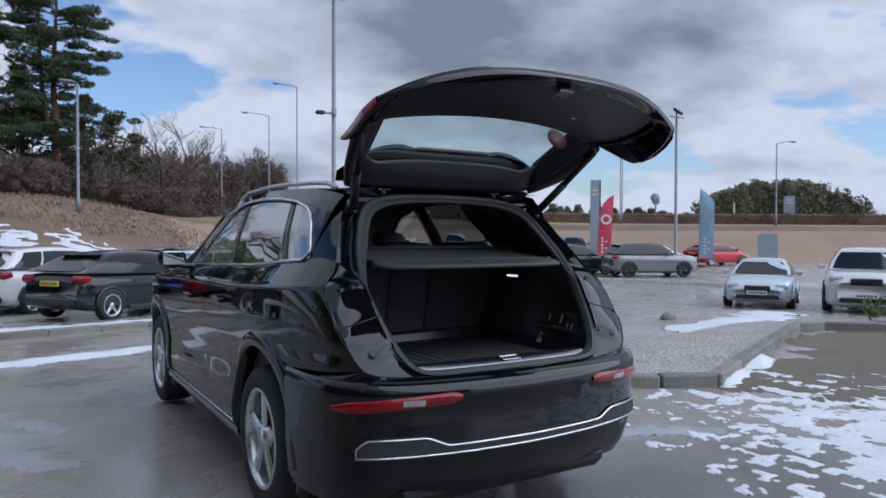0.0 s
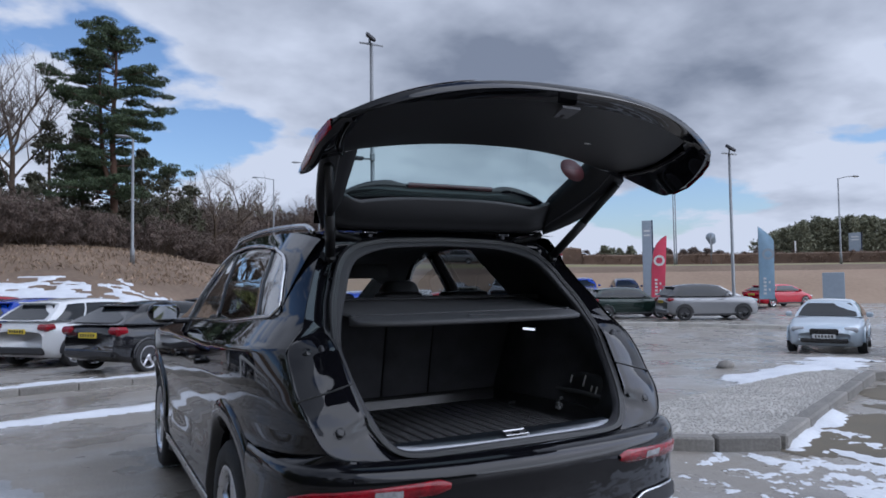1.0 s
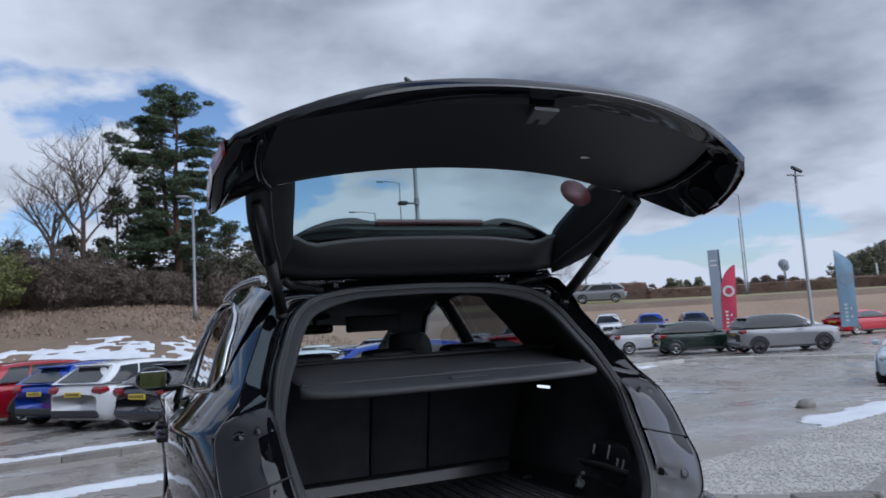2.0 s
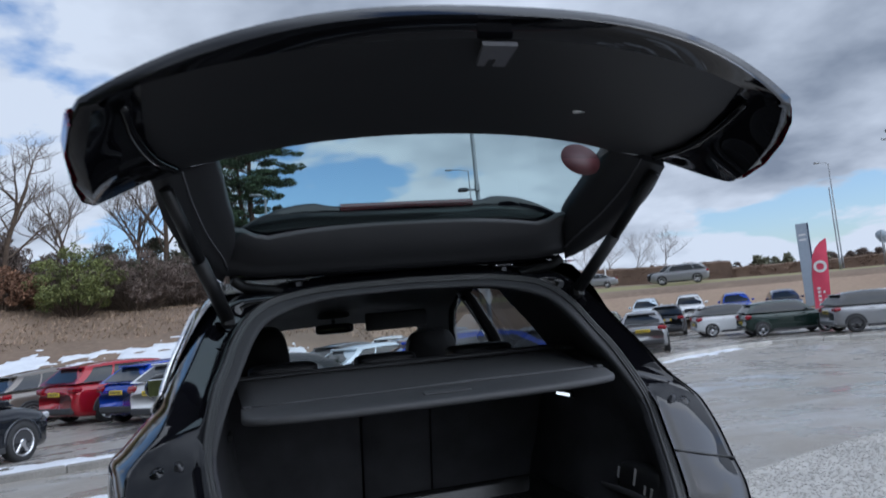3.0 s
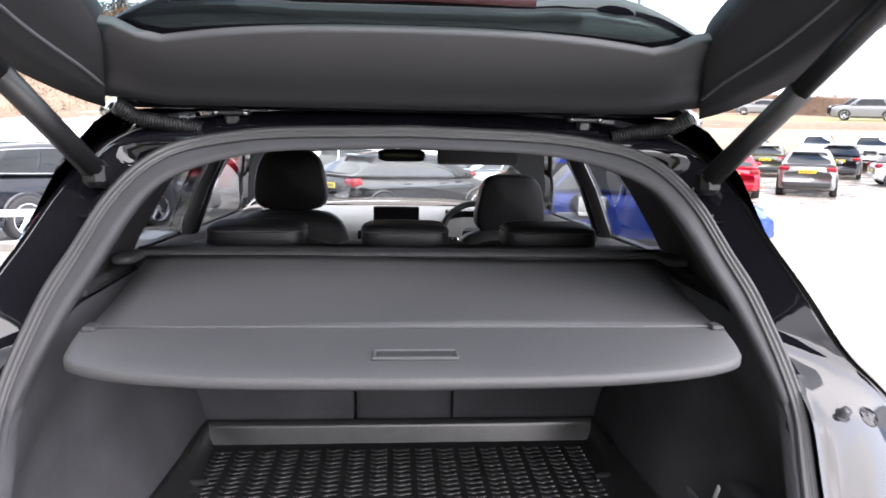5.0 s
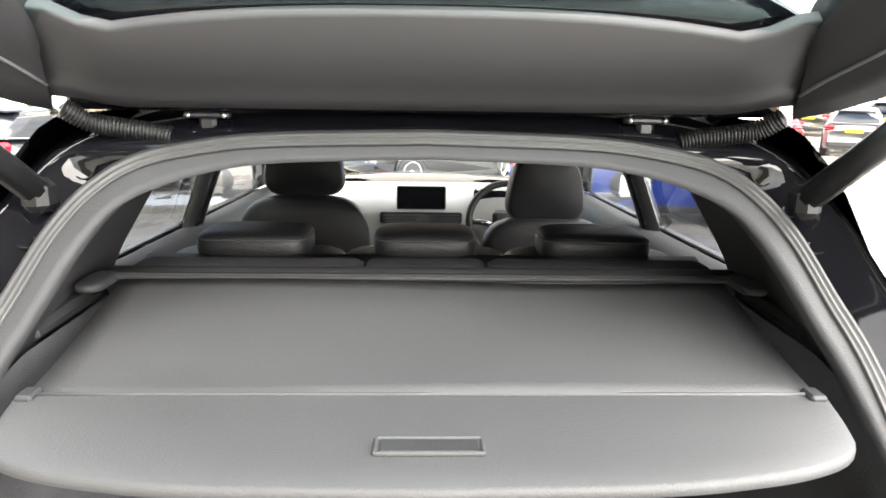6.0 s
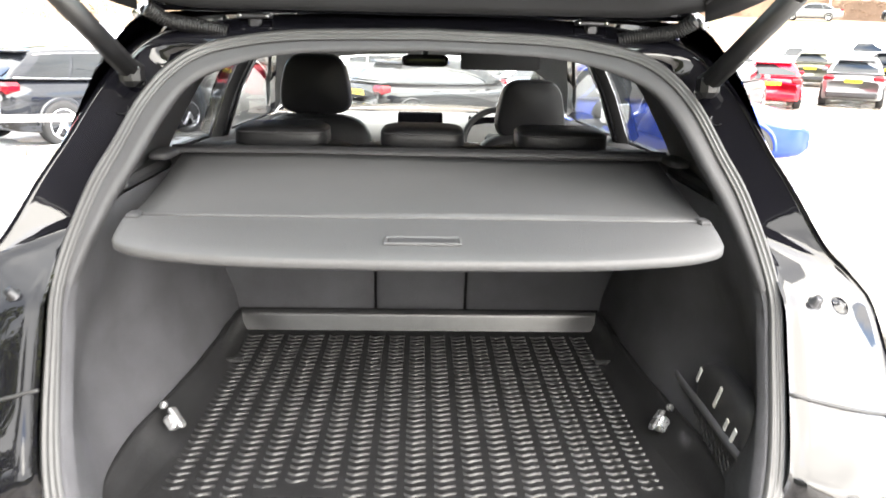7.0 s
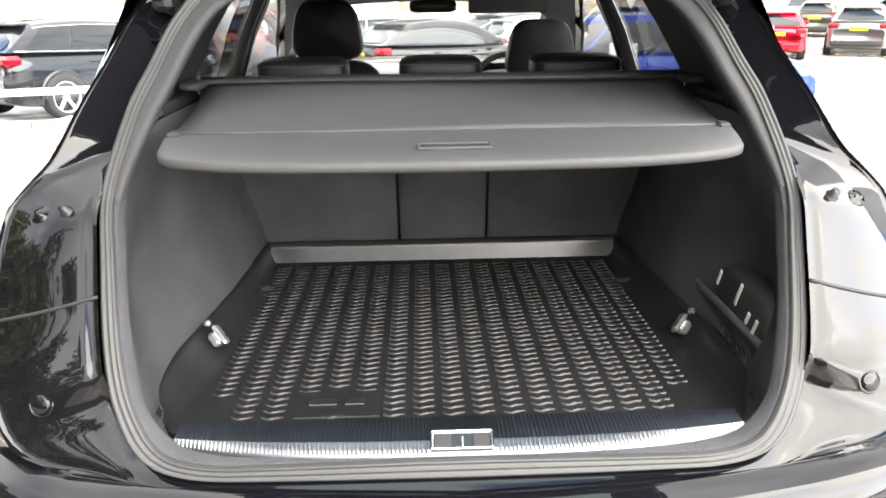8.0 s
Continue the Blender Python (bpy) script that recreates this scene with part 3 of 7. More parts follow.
def bay_lines():
    for a, b in (((14.3, 8.2), (18.6, 12.2)), ((15.9, 6.3), (20.3, 10.3)), ((7.5, 0.2), (10.5, 2.2)), ((9.3, -1.5), (12.4, 0.6))):
        ln, ang = math.dist(a, b), math.atan2(b[1] - a[1], b[0] - a[0])
        mx, my = (a[0] + b[0]) / 2, (a[1] + b[1]) / 2
        rows = []
        for i in range(13):
            p = lerp(a, b, i / 12)
            nx, ny = -math.sin(ang) * 0.05, math.cos(ang) * 0.05
            rows.append([(p[0] - nx, p[1] - ny, ground_z(*p) + 0.006), (p[0] + nx, p[1] + ny, ground_z(*p) + 0.006)])
        solid("bay_line", Geo().grid(rows), WHITE_LINE, "worn white painted parking bay line", "road marking", group="bay lines", kind="structure")


bay_lines()

# ---- parked cars ----
wheel_cache = {}


def wheel_meshes(r, w, rim_mat, spokes=5):
    key = (r, w, rim_mat.name, spokes)
    if key not in wheel_cache:
        rr = r * 0.70
        tyre = Geo().lathe([(rr, -w / 2 + 0.01), (rr + 0.02, -w / 2), (r - 0.03, -w / 2), (r - 0.006, -w / 2 + 0.02), (r, -w / 4), (r, w / 4), (r - 0.006, w / 2 - 0.02), (r - 0.03, w / 2), (rr + 0.02, w / 2), (rr, w / 2 - 0.01)], 36)
        rim = Geo().lathe([(rr, -w / 2 + 0.005), (rr - 0.012, -w / 2), (rr - 0.025, -w / 2 + 0.03), (rr - 0.03, w / 2)], 36)
        for k in range(spokes):
            m = Matrix.Rotation(2 * math.pi * k / spokes, 4, "X")
            rim.box((-w / 2 + 0.035, 0, rr * 0.55), (0.03, rr * 0.24, rr * 0.92), 0.012, m)
        rim.lathe([(0.001, -w / 2 + 0.012), (rr * 0.24, -w / 2 + 0.012), (rr * 0.28, -w / 2 + 0.05)], 18)
        disc = Geo().lathe([(0.001, -w / 2 + 0.075), (rr * 0.78, -w / 2 + 0.075), (rr * 0.78, -w / 2 + 0.095)], 24)
        wheel_cache[key] = (tyre.mesh("tyre", TYRE), rim.mesh("rim", rim_mat), disc.mesh("brake_disc", DARK_METAL))
    return wheel_cache[key]


def add_wheels(root, axles, half_track, r, w, rim_mat, spokes=5):
    tyre, rim, disc = wheel_meshes(r, w, rim_mat, spokes)
    for y in axles:
        for side in (-1, 1):
            wheel = new("wheel", tyre)
            wheel.parent = root
            wheel.matrix_local = pose(side * half_track, y, r, 0, 0, 0 if side < 0 else 180)
            wheel["label"] = "black tyre on a silver alloy wheel"
            part("rim", rim, None, wheel)
            part("brake_disc", disc, None, wheel)


# rear overhang, wheelbase, front overhang, width, height, belt, roof start, roof end, glass base rear, glass base front, nose height, tail height
STYLES = {
    "hatchback": dict(ro=0.72, wb=2.62, fo=0.92, w=1.80, h=1.46, belt=0.96, roof=(0.78, 2.62), base=(0.05, 3.35), nose=0.78, tail=0.98, r=0.325),
    "small_suv": dict(ro=0.75, wb=2.65, fo=0.90, w=1.84, h=1.58, belt=1.05, roof=(0.60, 2.65), base=(0.05, 3.30), nose=0.92, tail=1.05, r=0.345),
    "large_suv": dict(ro=0.95, wb=2.80, fo=0.90, w=1.90, h=1.66, belt=1.10, roof=(0.55, 3.0), base=(0.06, 3.55), nose=0.98, tail=1.08, r=0.365),
    "crossover": dict(ro=0.85, wb=2.62, fo=0.88, w=1.86, h=1.52, belt=1.0, roof=(0.62, 2.62), base=(0.05, 3.40), nose=0.86, tail=1.02, r=0.345),
    "saloon": dict(ro=1.05, wb=2.76, fo=0.75, w=1.82, h=1.42, belt=0.95, roof=(1.25, 2.75), base=(0.62, 3.45), nose=0.75, tail=1.0, r=0.32),
    "mini": dict(ro=0.62, wb=2.55, fo=0.72, w=1.74, h=1.47, belt=0.98, roof=(0.35, 2.35), base=(0.05, 2.85), nose=0.88, tail=0.96, r=0.31),
    "tall_mini": dict(ro=0.72, wb=2.67, fo=0.82, w=1.82, h=1.60, belt=1.05, roof=(0.42, 2.45), base=(0.05, 3.0), nose=0.96, tail=1.04, r=0.335),
    "coupe_hatch": dict(ro=0.80, wb=2.73, fo=0.88, w=1.80, h=1.43, belt=0.98, roof=(0.75, 2.8), base=(0.05, 3.45), nose=0.74, tail=1.0, r=0.33),
}


def car_body(style):
    s = STYLES[style]
    ln = s["ro"] + s["wb"] + s["fo"]
    w = s["w"] / 2
    b0, b1 = s["base"]
    ys = [0, 0.03, 0.10, 0.22] + list(np.linspace(0.4, ln - 0.5, 22)) + [ln - 0.34, ln - 0.18, ln - 0.07, ln]
    rows = []
    for y in ys:
        top = curve_at([0, 0.05, max(b0, 0.12), b1, ln - 0.35, ln - 0.1, ln], [s["tail"] - 0.22, s["tail"] - 0.06, s["belt"] + 0.01, s["belt"] - 0.02, s["nose"] + 0.03, s["nose"] - 0.05, s["nose"] - 0.20], y)
        bot = curve_at([0, 0.15, 0.5, ln - 0.5, ln - 0.1, ln], [0.42, 0.26, 0.20, 0.19, 0.22, 0.34], y)
        hw = w * curve_at([0, 0.05, 0.2, 0.6, 1.2, ln - 1.0, ln - 0.4, ln - 0.1, ln], [0.80, 0.88, 0.95, 0.99, 1.0, 1.0, 0.95, 0.82, 0.66], y)
        hgt = top - bot
        half = [(0, bot), (0.6 * hw, bot), (0.93 * hw, bot + 0.02), (0.985 * hw, bot + 0.16 * hgt), (0.975 * hw, bot + 0.42 * hgt), (1.0 * hw, bot + 0.66 * hgt), (0.985 * hw, bot + 0.80 * hgt), (0.93 * hw, bot + 0.93 * hgt), (0.82 * hw, top - 0.004), (0.45 * hw, top + 0.022), (0, top + 0.03)]
        rows.append([(x, y, z) for x, z in half] + [(-x, y, z) for x, z in half[-2:0:-1]])
    g = Geo().grid(rows, wrap=True)
    n = len(rows[0])
    g.f.append(tuple(range(n)))
    g.f.append(tuple(range(len(g.v) - 1, len(g.v) - n - 1, -1)))
    return g, ln, w


def cabin_point(s, w, u, side, v):
    """Point of the cabin's side: u 0 rear to 1 front, v 0 belt to 1 roof edge."""
    bow = v + 0.16 * v * (1 - v)
    y = (s["base"][0] + (s["base"][1] - s["base"][0]) * u) * (1 - bow) + (s["roof"][0] + (s["roof"][1] - s["roof"][0]) * u) * bow
    x = w * (0.91 - 0.14 * v - 0.13 * v ** 3) * (1 - 0.045 * abs(2 * u - 1) ** 4)
    belt = s["belt"] - 0.01 + 0.045 * (1 - u) ** 2
    edge = s["h"] - 0.055 - 0.05 * (2 * u - 1.1) ** 2
    return (side * x, y, belt + (edge - belt) * v)


def cabin(s, w):
    """Greenhouse as one rounded shell: sides, domed roof and closed ends."""
    n, rows = 14, []
    for j in range(n + 1):
        u = j / n
        half = [cabin_point(s, w, u, 1, v) for v in (0, 0.2, 0.4, 0.6, 0.8, 0.92, 1.0)]
        xe, ye, ze = half[-1]
        crown = 0.030 + 0.035 * math.sin(math.pi * u) ** 0.6
        half += [(xe * math.cos(q), ye, ze + crown * math.sin(q) ** 0.8) for q in (0.35, 0.75, 1.15, math.pi / 2)]
        rows.append(half + [(-x, y, z) for x, y, z in half[-2::-1]])
    g = Geo().grid(rows)
    k = len(rows[0])
    g.add(rows[0], [tuple(range(k))], flat_faces=True)
    g.add(rows[-1], [tuple(range(k - 1, -1, -1))], flat_faces=True)
    return g


def panel_on(fn, u0, u1, v0, v1, out, n=5, m=4, slant=0.0):
    rows = []
    for i in range(m + 1):
        v = v0 + (v1 - v0) * i / m
        rows.append([fn(u0 + (u1 - u0) * j / n + slant * (v - v0), v, out) for j in range(n + 1)])
    return Geo().grid(rows)


def parked_car(style, body_mat, x, y, heading, label, rim=None, rear_plate=True, name="", roof_mat=None, group="parked cars", lift=0.0, chrome=False):
    """heading: degrees clockwise from +y of the nose."""
    s = STYLES[style]
    body, ln, w = car_body(style)
    c, sn = math.cos(radians(heading)), math.sin(radians(heading))
    # the given place is the car's middle; the mesh starts at its tail
    z = ground_z(x, y) + lift
    slope = math.degrees(math.atan2(ground_z(x + sn * 1.3, y + c * 1.3) - ground_z(x - sn * 1.3, y - c * 1.3), 2.6))
    slope = max(-2.5, min(2.5, slope))
    root = thing(name or "car", label, "car", group=group)
    root.matrix_world = pose(x, y, z, 0, 0, -heading) @ pose(0, 0, 0, slope, 0, 0) @ pose(0, -ln / 2, 0)
    part("body", body, body_mat, root)
    part("cabin", cabin(s, w), roof_mat or body_mat, root)

    def side_fn(side):
        def fn(u, v, out):
            p = cabin_point(s, w, u, side, v)
            return (p[0] + side * out, p[1], p[2])
        return fn
    for side in (-1, 1):
        fn = side_fn(side)
        for u0, u1 in ((0.06, 0.29), (0.31, 0.60), (0.62, 0.95)):
            part("side_window", panel_on(fn, u0, u1, 0.06, 0.90, 0.008, slant=0.04 if u0 < 0.5 else -0.05), FAR_GLASS, root)

        strip = Geo().tube([fn(u, 0.05, 0.014) for u in np.linspace(0.03, 0.97, 14)], 0.007, 5)
        part("window_strip", strip, CHROME if chrome else GLOSS_BLACK, root)
        if chrome:
            part("window_strip", Geo().tube([fn(u, 0.92, 0.010) for u in np.linspace(0.04, 0.97, 14)], 0.008, 5), CHROME, root)

    def end_fn(u_end, sign):
        def fn(q, v, out):
            a, b = cabin_point(s, w, u_end, 1, v), cabin_point(s, w, u_end, -1, v)
            return (b[0] + (a[0] - b[0]) * q, a[1] + sign * (out + 0.03 * (1 - (2 * q - 1) ** 2)), a[2] + 0.004)
        return fn
    part("rear_window", panel_on(end_fn(0, -1), 0.08, 0.92, 0.10 if style != "saloon" else 0.05, 0.90, 0.006), FAR_GLASS, root)
    part("windscreen", panel_on(end_fn(1, 1), 0.05, 0.95, 0.05, 0.93, 0.006), FAR_GLASS, root)
    spoiler = Geo().box((0, s["roof"][0] - 0.02, s["h"] - 0.095), (w * 1.16, 0.26, 0.045), 0.02)
    if style != "saloon":
        part("spoiler", spoiler, body_mat, root)
    for side in (-1, 1):
        lamp_h = 0.17 if style != "mini" else 0.2
        part("tail_lamp", Geo().box((side * w * 0.765, 0.135, s["tail"] - 0.115), (w * 0.36, 0.30, lamp_h), 0.055), RED_LENS, root)
        part("headlamp", Geo().box((side * w * 0.66, ln - 0.17, s["nose"] - 0.11), (w * 0.36, 0.22, 0.13), 0.04), CLEAR_LENS, root)
        mirror = Geo().box((side * (w + 0.07), s["base"][1] - 0.42, s["belt"] + 0.05), (0.17, 0.10, 0.13), 0.03)
        part("door_mirror", mirror, body_mat, root)
        for yy in (s["ro"] + 0.62, s["ro"] + 1.60):
            part("door_handle", Geo().box((side * (w * 0.985), yy, s["belt"] - 0.13), (0.03, 0.17, 0.025), 0.008), body_mat, root)
        for ya in (s["ro"], s["ro"] + s["wb"]):
            arch, rows = Geo(), []
            for k in range(17):
                q = math.pi * k / 16
                rows.append([(side * (w * xx), ya + (s["r"] + rr) * math.cos(q), s["r"] + (s["r"] + rr) * math.sin(q)) for rr, xx in ((0.015, 0.90), (0.02, 1.003), (0.075, 1.006), (0.08, 0.97))])
            arch.grid(rows)
            part("arch_lip", arch, PLASTIC if "suv" in style or style == "tall_mini" else body_mat, root)
            arch, o = Geo(), 0
            fan = [(side * w * 0.999, ya + (s["r"] + 0.03) * math.cos(math.pi * k / 16), s["r"] + (s["r"] + 0.03) * math.sin(math.pi * k / 16)) for k in range(17)]
            arch.v += fan
            arch.f.append(tuple(range(o, o + 17)))
            part("wheel_arch", arch, PLASTIC, root)
        part("side_sill", Geo().box((side * w * 0.96, ln / 2, 0.25), (0.07, s["wb"] - 0.75, 0.10), 0.02), PLASTIC, root)
    part("rear_bumper", Geo().box((0, 0.05, 0.42), (w * 1.62, 0.16, 0.20), 0.05), PLASTIC if "suv" in style else body_mat, root)
    part("front_grille", Geo().box((0, ln - 0.02, s["nose"] - 0.17), (w * 0.72, 0.10, 0.17), 0.03), GLOSS_BLACK, root)
    part("front_intake", Geo().box((0, ln - 0.01, 0.36), (w * 1.2, 0.10, 0.12), 0.03), GLOSS_BLACK, root)
    for yy, zz, mat in ((-0.028, s["tail"] - 0.20 if style != "mini" else 0.62, PLATE_Y), (ln + 0.045, 0.47, PLATE_W)):
        plate = part("number_plate", Geo().box((0, yy, zz), (0.52, 0.015, 0.11), 0.004), mat, root)
        bars = Geo()
        for k in range(6):
            bars.box((-0.19 + k * 0.075, yy - 0.009 if yy < 0 else yy + 0.009, zz), (0.045, 0.004, 0.06))
        part("plate_marking", bars, INK, plate)
    add_wheels(root, (s["ro"], s["ro"] + s["wb"]), w - 0.09, s["r"], 0.21, rim or ALLOY)
    return root


P_BLACK = paint("parked_black_paint", (0.014, 0.014, 0.016))
P_WHITE = paint("parked_white_paint", (0.68, 0.69, 0.70))
P_BLUE = paint("parked_blue_paint", (0.008, 0.045, 0.36), 0.2)
P_RED = paint("parked_red_paint", (0.30, 0.008, 0.018), 0.2)
P_BRIGHT_RED = paint("bright_red_paint", (0.50, 0.004, 0.022))
P_SILVER = paint("parked_silver_paint", (0.52, 0.56, 0.60), 0.5, 0.3)
P_PALE_BLUE = paint("parked_ice_silver_paint", (0.60, 0.68, 0.75), 0.2, 0.3)
P_GREY = paint("parked_grey_paint", (0.27, 0.275, 0.285), 0.4, 0.3)
P_DARK_GREY = paint("parked_dark_grey_paint", (0.013, 0.015, 0.020), 0.1, 0.25)
P_GREEN = paint("dark_green_paint", (0.012, 0.028, 0.022), 0.2)
P_OLIVE = paint("olive_grey_paint", (0.16, 0.16, 0.12), 0.4, 0.3)
P_NAVY = paint("navy_paint", (0.012, 0.025, 0.08), 0.3)
P_BROWN = paint("bronze_grey_paint", (0.17, 0.15, 0.13), 0.4, 0.3)

# first row, beyond the first kerb
parked_car("hatchback", P_BLACK, 0.40, 14.95, 53, "black hatchback with red tail lamps behind the kerb")
parked_car("small_suv", P_WHITE, -1.15, 17.9, 46, "white compact crossover parked beside a black hatchback")
parked_car("small_suv", P_BLUE, -2.2, 20.0, 46, "bright blue crossover in the first parked row")
parked_car("large_suv", P_RED, -3.9, 21.8, 46, "dark red estate-like crossover in the first parked row")
parked_car("small_suv", P_BROWN, -6.2, 23.6, 46, "bronze grey crossover at the end of the parked row")
parked_car("crossover", P_DARK_GREY, -5.81, 12.04, 28, "dark grey crossover with silver wheels behind the kerb", chrome=True)
parked_car("hatchback", P_DARK_GREY, 5.2, 22.3, 46, "dark hatchback in the second parked row")
parked_car("hatchback", P_BLACK, 3.2, 24.0, 46, "black hatchback with red tail lamps, second row")
parked_car("hatchback", P_PALE_BLUE, 3.4, 19.2, 60, "pale silver hatchback seen beyond the windscreen")
parked_car("hatchback", P_BLUE, 3.45, 9.8, 98, "bright blue hatchback standing across the lane ahead of the SUV")
# second parking area
parked_car("hatchback", P_BRIGHT_RED, 11.6, 22.9, 24, "bright red hatchback with its rear to the lane")
parked_car("small_suv", P_GREY, 14.9, 23.6, 32, "grey crossover with a yellow rear plate")
parked_car("small_suv", P_OLIVE, 18.8, 33.5, 32, "olive grey crossover in the far parked row")
parked_car("large_suv", P_DARK_GREY, 22.0, 32.6, 35, "dark grey SUV with its tail to the lane")
parked_car("hatchback", P_WHITE, 15.2, 32.5, 32, "white hatchback in the far parked row")
parked_car("large_suv", P_WHITE, 27.3, 38.0, 215, "white SUV facing the lane")
parked_car("small_suv", P_PALE_BLUE, 25.0, 39.4, 215, "pale blue crossover facing the lane")
parked_car("hatchback", P_SILVER, 21.6, 40.3, 215, "silver hatchback facing the lane")
parked_car("small_suv", P_BLUE, 29.7, 36.6, 215, "blue crossover facing the lane")
parked_car("small_suv", P_NAVY, 32.1, 35.1, 215, "navy crossover facing the lane")
parked_car("mini", P_WHITE, 22.0, 27.0, 113, "white small hatchback with a black roof", roof_mat=P_BLACK)
parked_car("mini", P_GREEN, 22.2, 23.9, 113, "dark green small hatchback with rounded lines", rim=STEEL)
parked_car("tall_mini", P_GREY, 23.91, 20.68, 113.3, "grey small crossover with dark roof", roof_mat=P_DARK_GREY, rim=DARK_METAL)
parked_car("hatchback", P_WHITE, 34.6, 30.2, 104, "white hatchback parked behind the grey crossover")
parked_car("coupe_hatch", P_BRIGHT_RED, 38.1, 27.7, 95.5, "bright red hatchback seen from its rear corner")
parked_car("saloon", P_PALE_BLUE, 17.47, 10.43, 240.4, "pale silver saloon facing the lane")
parked_car("large_suv", P_WHITE, 17.66, 7.57, 241.6, "white SUV with a dark grille facing the lane")
parked_car("large_suv", P_BLACK, 25.5, 11.0, 246, "black SUV parked behind a white one")
# cars ahead, seen through the windscreen
for k, (px, py, mat, st) in enumerate(((5.9, 30.0, P_WHITE, "hatchback"), (8.6, 29.0, P_NAVY, "small_suv"), (8.9, 20.0, P_GREY, "hatchback"), (6.0, 25.6, P_SILVER, "saloon"))):
    parked_car(st, mat, px, py, 20 + 7 * (k % 3), ("white", "silver", "dark", "navy")[{P_WHITE: 0, P_SILVER: 1, P_NAVY: 3}.get(mat, 2)] + " car in the rows ahead, tail to the lane")
# upper road
parked_car("large_suv", P_GREY, 35.0, 49.8, 306, "grey SUV on the upper road")
parked_car("saloon", P_GREY, 33.0, 61.0, 300, "grey saloon on the upper road")
parked_car("saloon", P_WHITE, 52.0, 65.5, 300, "white saloon on the upper road")
parked_car("large_suv", P_DARK_GREY, 39.5, 57.5, 300, "dark SUV on the upper road")
parked_car("small_suv", P_SILVER, 24.9, 113.0, 160, "silver car far up the hill road")
parked_car("hatchback", P_WHITE, 35.0, 113.0, 120, "white car far up the hill road")

# ---- the black SUV ----
MIRROR_FACE = material("mirror_face", (0.85, 0.86, 0.87), 0.03, 1.0, vary=0.02)
suv = thing("suv", "glossy black SUV with its tailgate raised, parked on wet asphalt", "car", (0, 0.95, 0))
SUV_INV = suv.matrix_world.inverted()


def sp(name, geo, mat, parent=None, label="", smooth=True):
    """A part of the SUV, given in world places."""
    ob = part(name, geo, mat, parent or suv, label, smooth)
    if parent is None:
        ob.matrix_parent_inverse = SUV_INV
    return ob


def zbelt(y):
    return curve_at([0.3, 0.45, 1.35, 2.65, 3.4], [1.315, 1.305, 1.245, 1.20, 1.17], y)


def zcrease(y):
    """Height of the shoulder crease under the windows."""
    return zbelt(y) - curve_at([0.3, 1.0, 3.0], [0.125, 0.112, 0.075], y)


def zroof(y):
    return curve_at([0.6, 0.67, 1.0, 1.4, 1.75, 2.2, 2.7, 3.2, 3.6], [1.63, 1.642, 1.665, 1.68, 1.685, 1.672, 1.60, 1.40, 1.20], y)


def half_width(y, z):
    zb, zc = zbelt(y), zcrease(y)
    x = np.interp(z, [0.25, 0.30, 0.36, 0.45, 0.60, 0.72, 0.84, 0.93, 1.0, zc - 0.012, zc], [0.84, 0.88, 0.915, 0.925, 0.915, 0.92, 0.935, 0.940, 0.942, 0.940, 0.932])
    if z > zc:
        zr = max(zroof(y), zb + 0.02)
        t = np.clip((z - zb) / (zr - zb), 0, 1)
        x = np.interp(t, [0, 0.4, 0.8, 1.0], [0.815, 0.76, 0.68, 0.615]) if z > zb else np.interp(z, [zc, zc + 0.012, zb], [0.932, 0.915, 0.815])
    w = np.clip((z - 0.6) / 0.3, 0.3, 1)
    if y < 1:
        x -= curve_at([1.18, 1.30, 1.45, 1.60], [0.08, 0.11, 0.14, 0.12], z) * ((1 - y) / 0.75) ** 2 * w
    if y > 3.9:
        x -= 0.22 * ((y - 3.9) / 0.75) ** 2
    return float(x)


# outer edge of the rear opening, from the bumper's middle over the shoulder to the roof's middle
EDGE = [(0, -0.045, 0.785), (0.45, -0.02, 0.789), (0.606, 0.02, 0.806), (0.70, 0.035, 0.818), (0.762, 0.06, 0.85), (0.805, 0.118, 0.941), (0.824, 0.19, 1.01), (0.832, 0.25, 1.09), (0.830, 0.315, 1.165), (0.803, 0.338, 1.205), (0.753, 0.362, 1.258), (0.712, 0.43, 1.35), (0.677, 0.487, 1.42), (0.64, 0.545, 1.50), (0.602, 0.592, 1.557), (0.56, 0.63, 1.60), (0.48, 0.662, 1.630), (0.30, 0.69, 1.655), (0, 0.70, 1.665)]
SEAL_LINE = [(0, 0.006, 0.800), (0.30, 0.008, 0.800), (0.44, 0.012, 0.804), (0.52, 0.030, 0.828), (0.572, 0.078, 0.888), (0.603, 0.14, 0.970), (0.628, 0.24, 1.10), (0.640, 0.32, 1.205), (0.614, 0.42, 1.335), (0.583, 0.48, 1.41), (0.548, 0.54, 1.49), (0.506, 0.582, 1.545), (0.45, 0.612, 1.583), (0.37, 0.630, 1.603), (0.25, 0.640, 1.617), (0, 0.645, 1.624)]
INNER = [(0, 0.024, 0.818), (0.30, 0.026, 0.818), (0.42, 0.030, 0.819), (0.488, 0.044, 0.832), (0.536, 0.070, 0.874), (0.562, 0.112, 0.932), (0.584, 0.165, 1.0), (0.606, 0.25, 1.105), (0.614, 0.308, 1.185), (0.580, 0.395, 1.30), (0.545, 0.45, 1.375), (0.505, 0.515, 1.46), (0.462, 0.558, 1.517), (0.40, 0.585, 1.548), (0.32, 0.602, 1.570), (0.22, 0.611, 1.582), (0, 0.617, 1.589)]
edge_pts, seal_pts, inner_pts = smooth_line(EDGE, 97), smooth_line(SEAL_LINE, 97), smooth_line(INNER, 97)
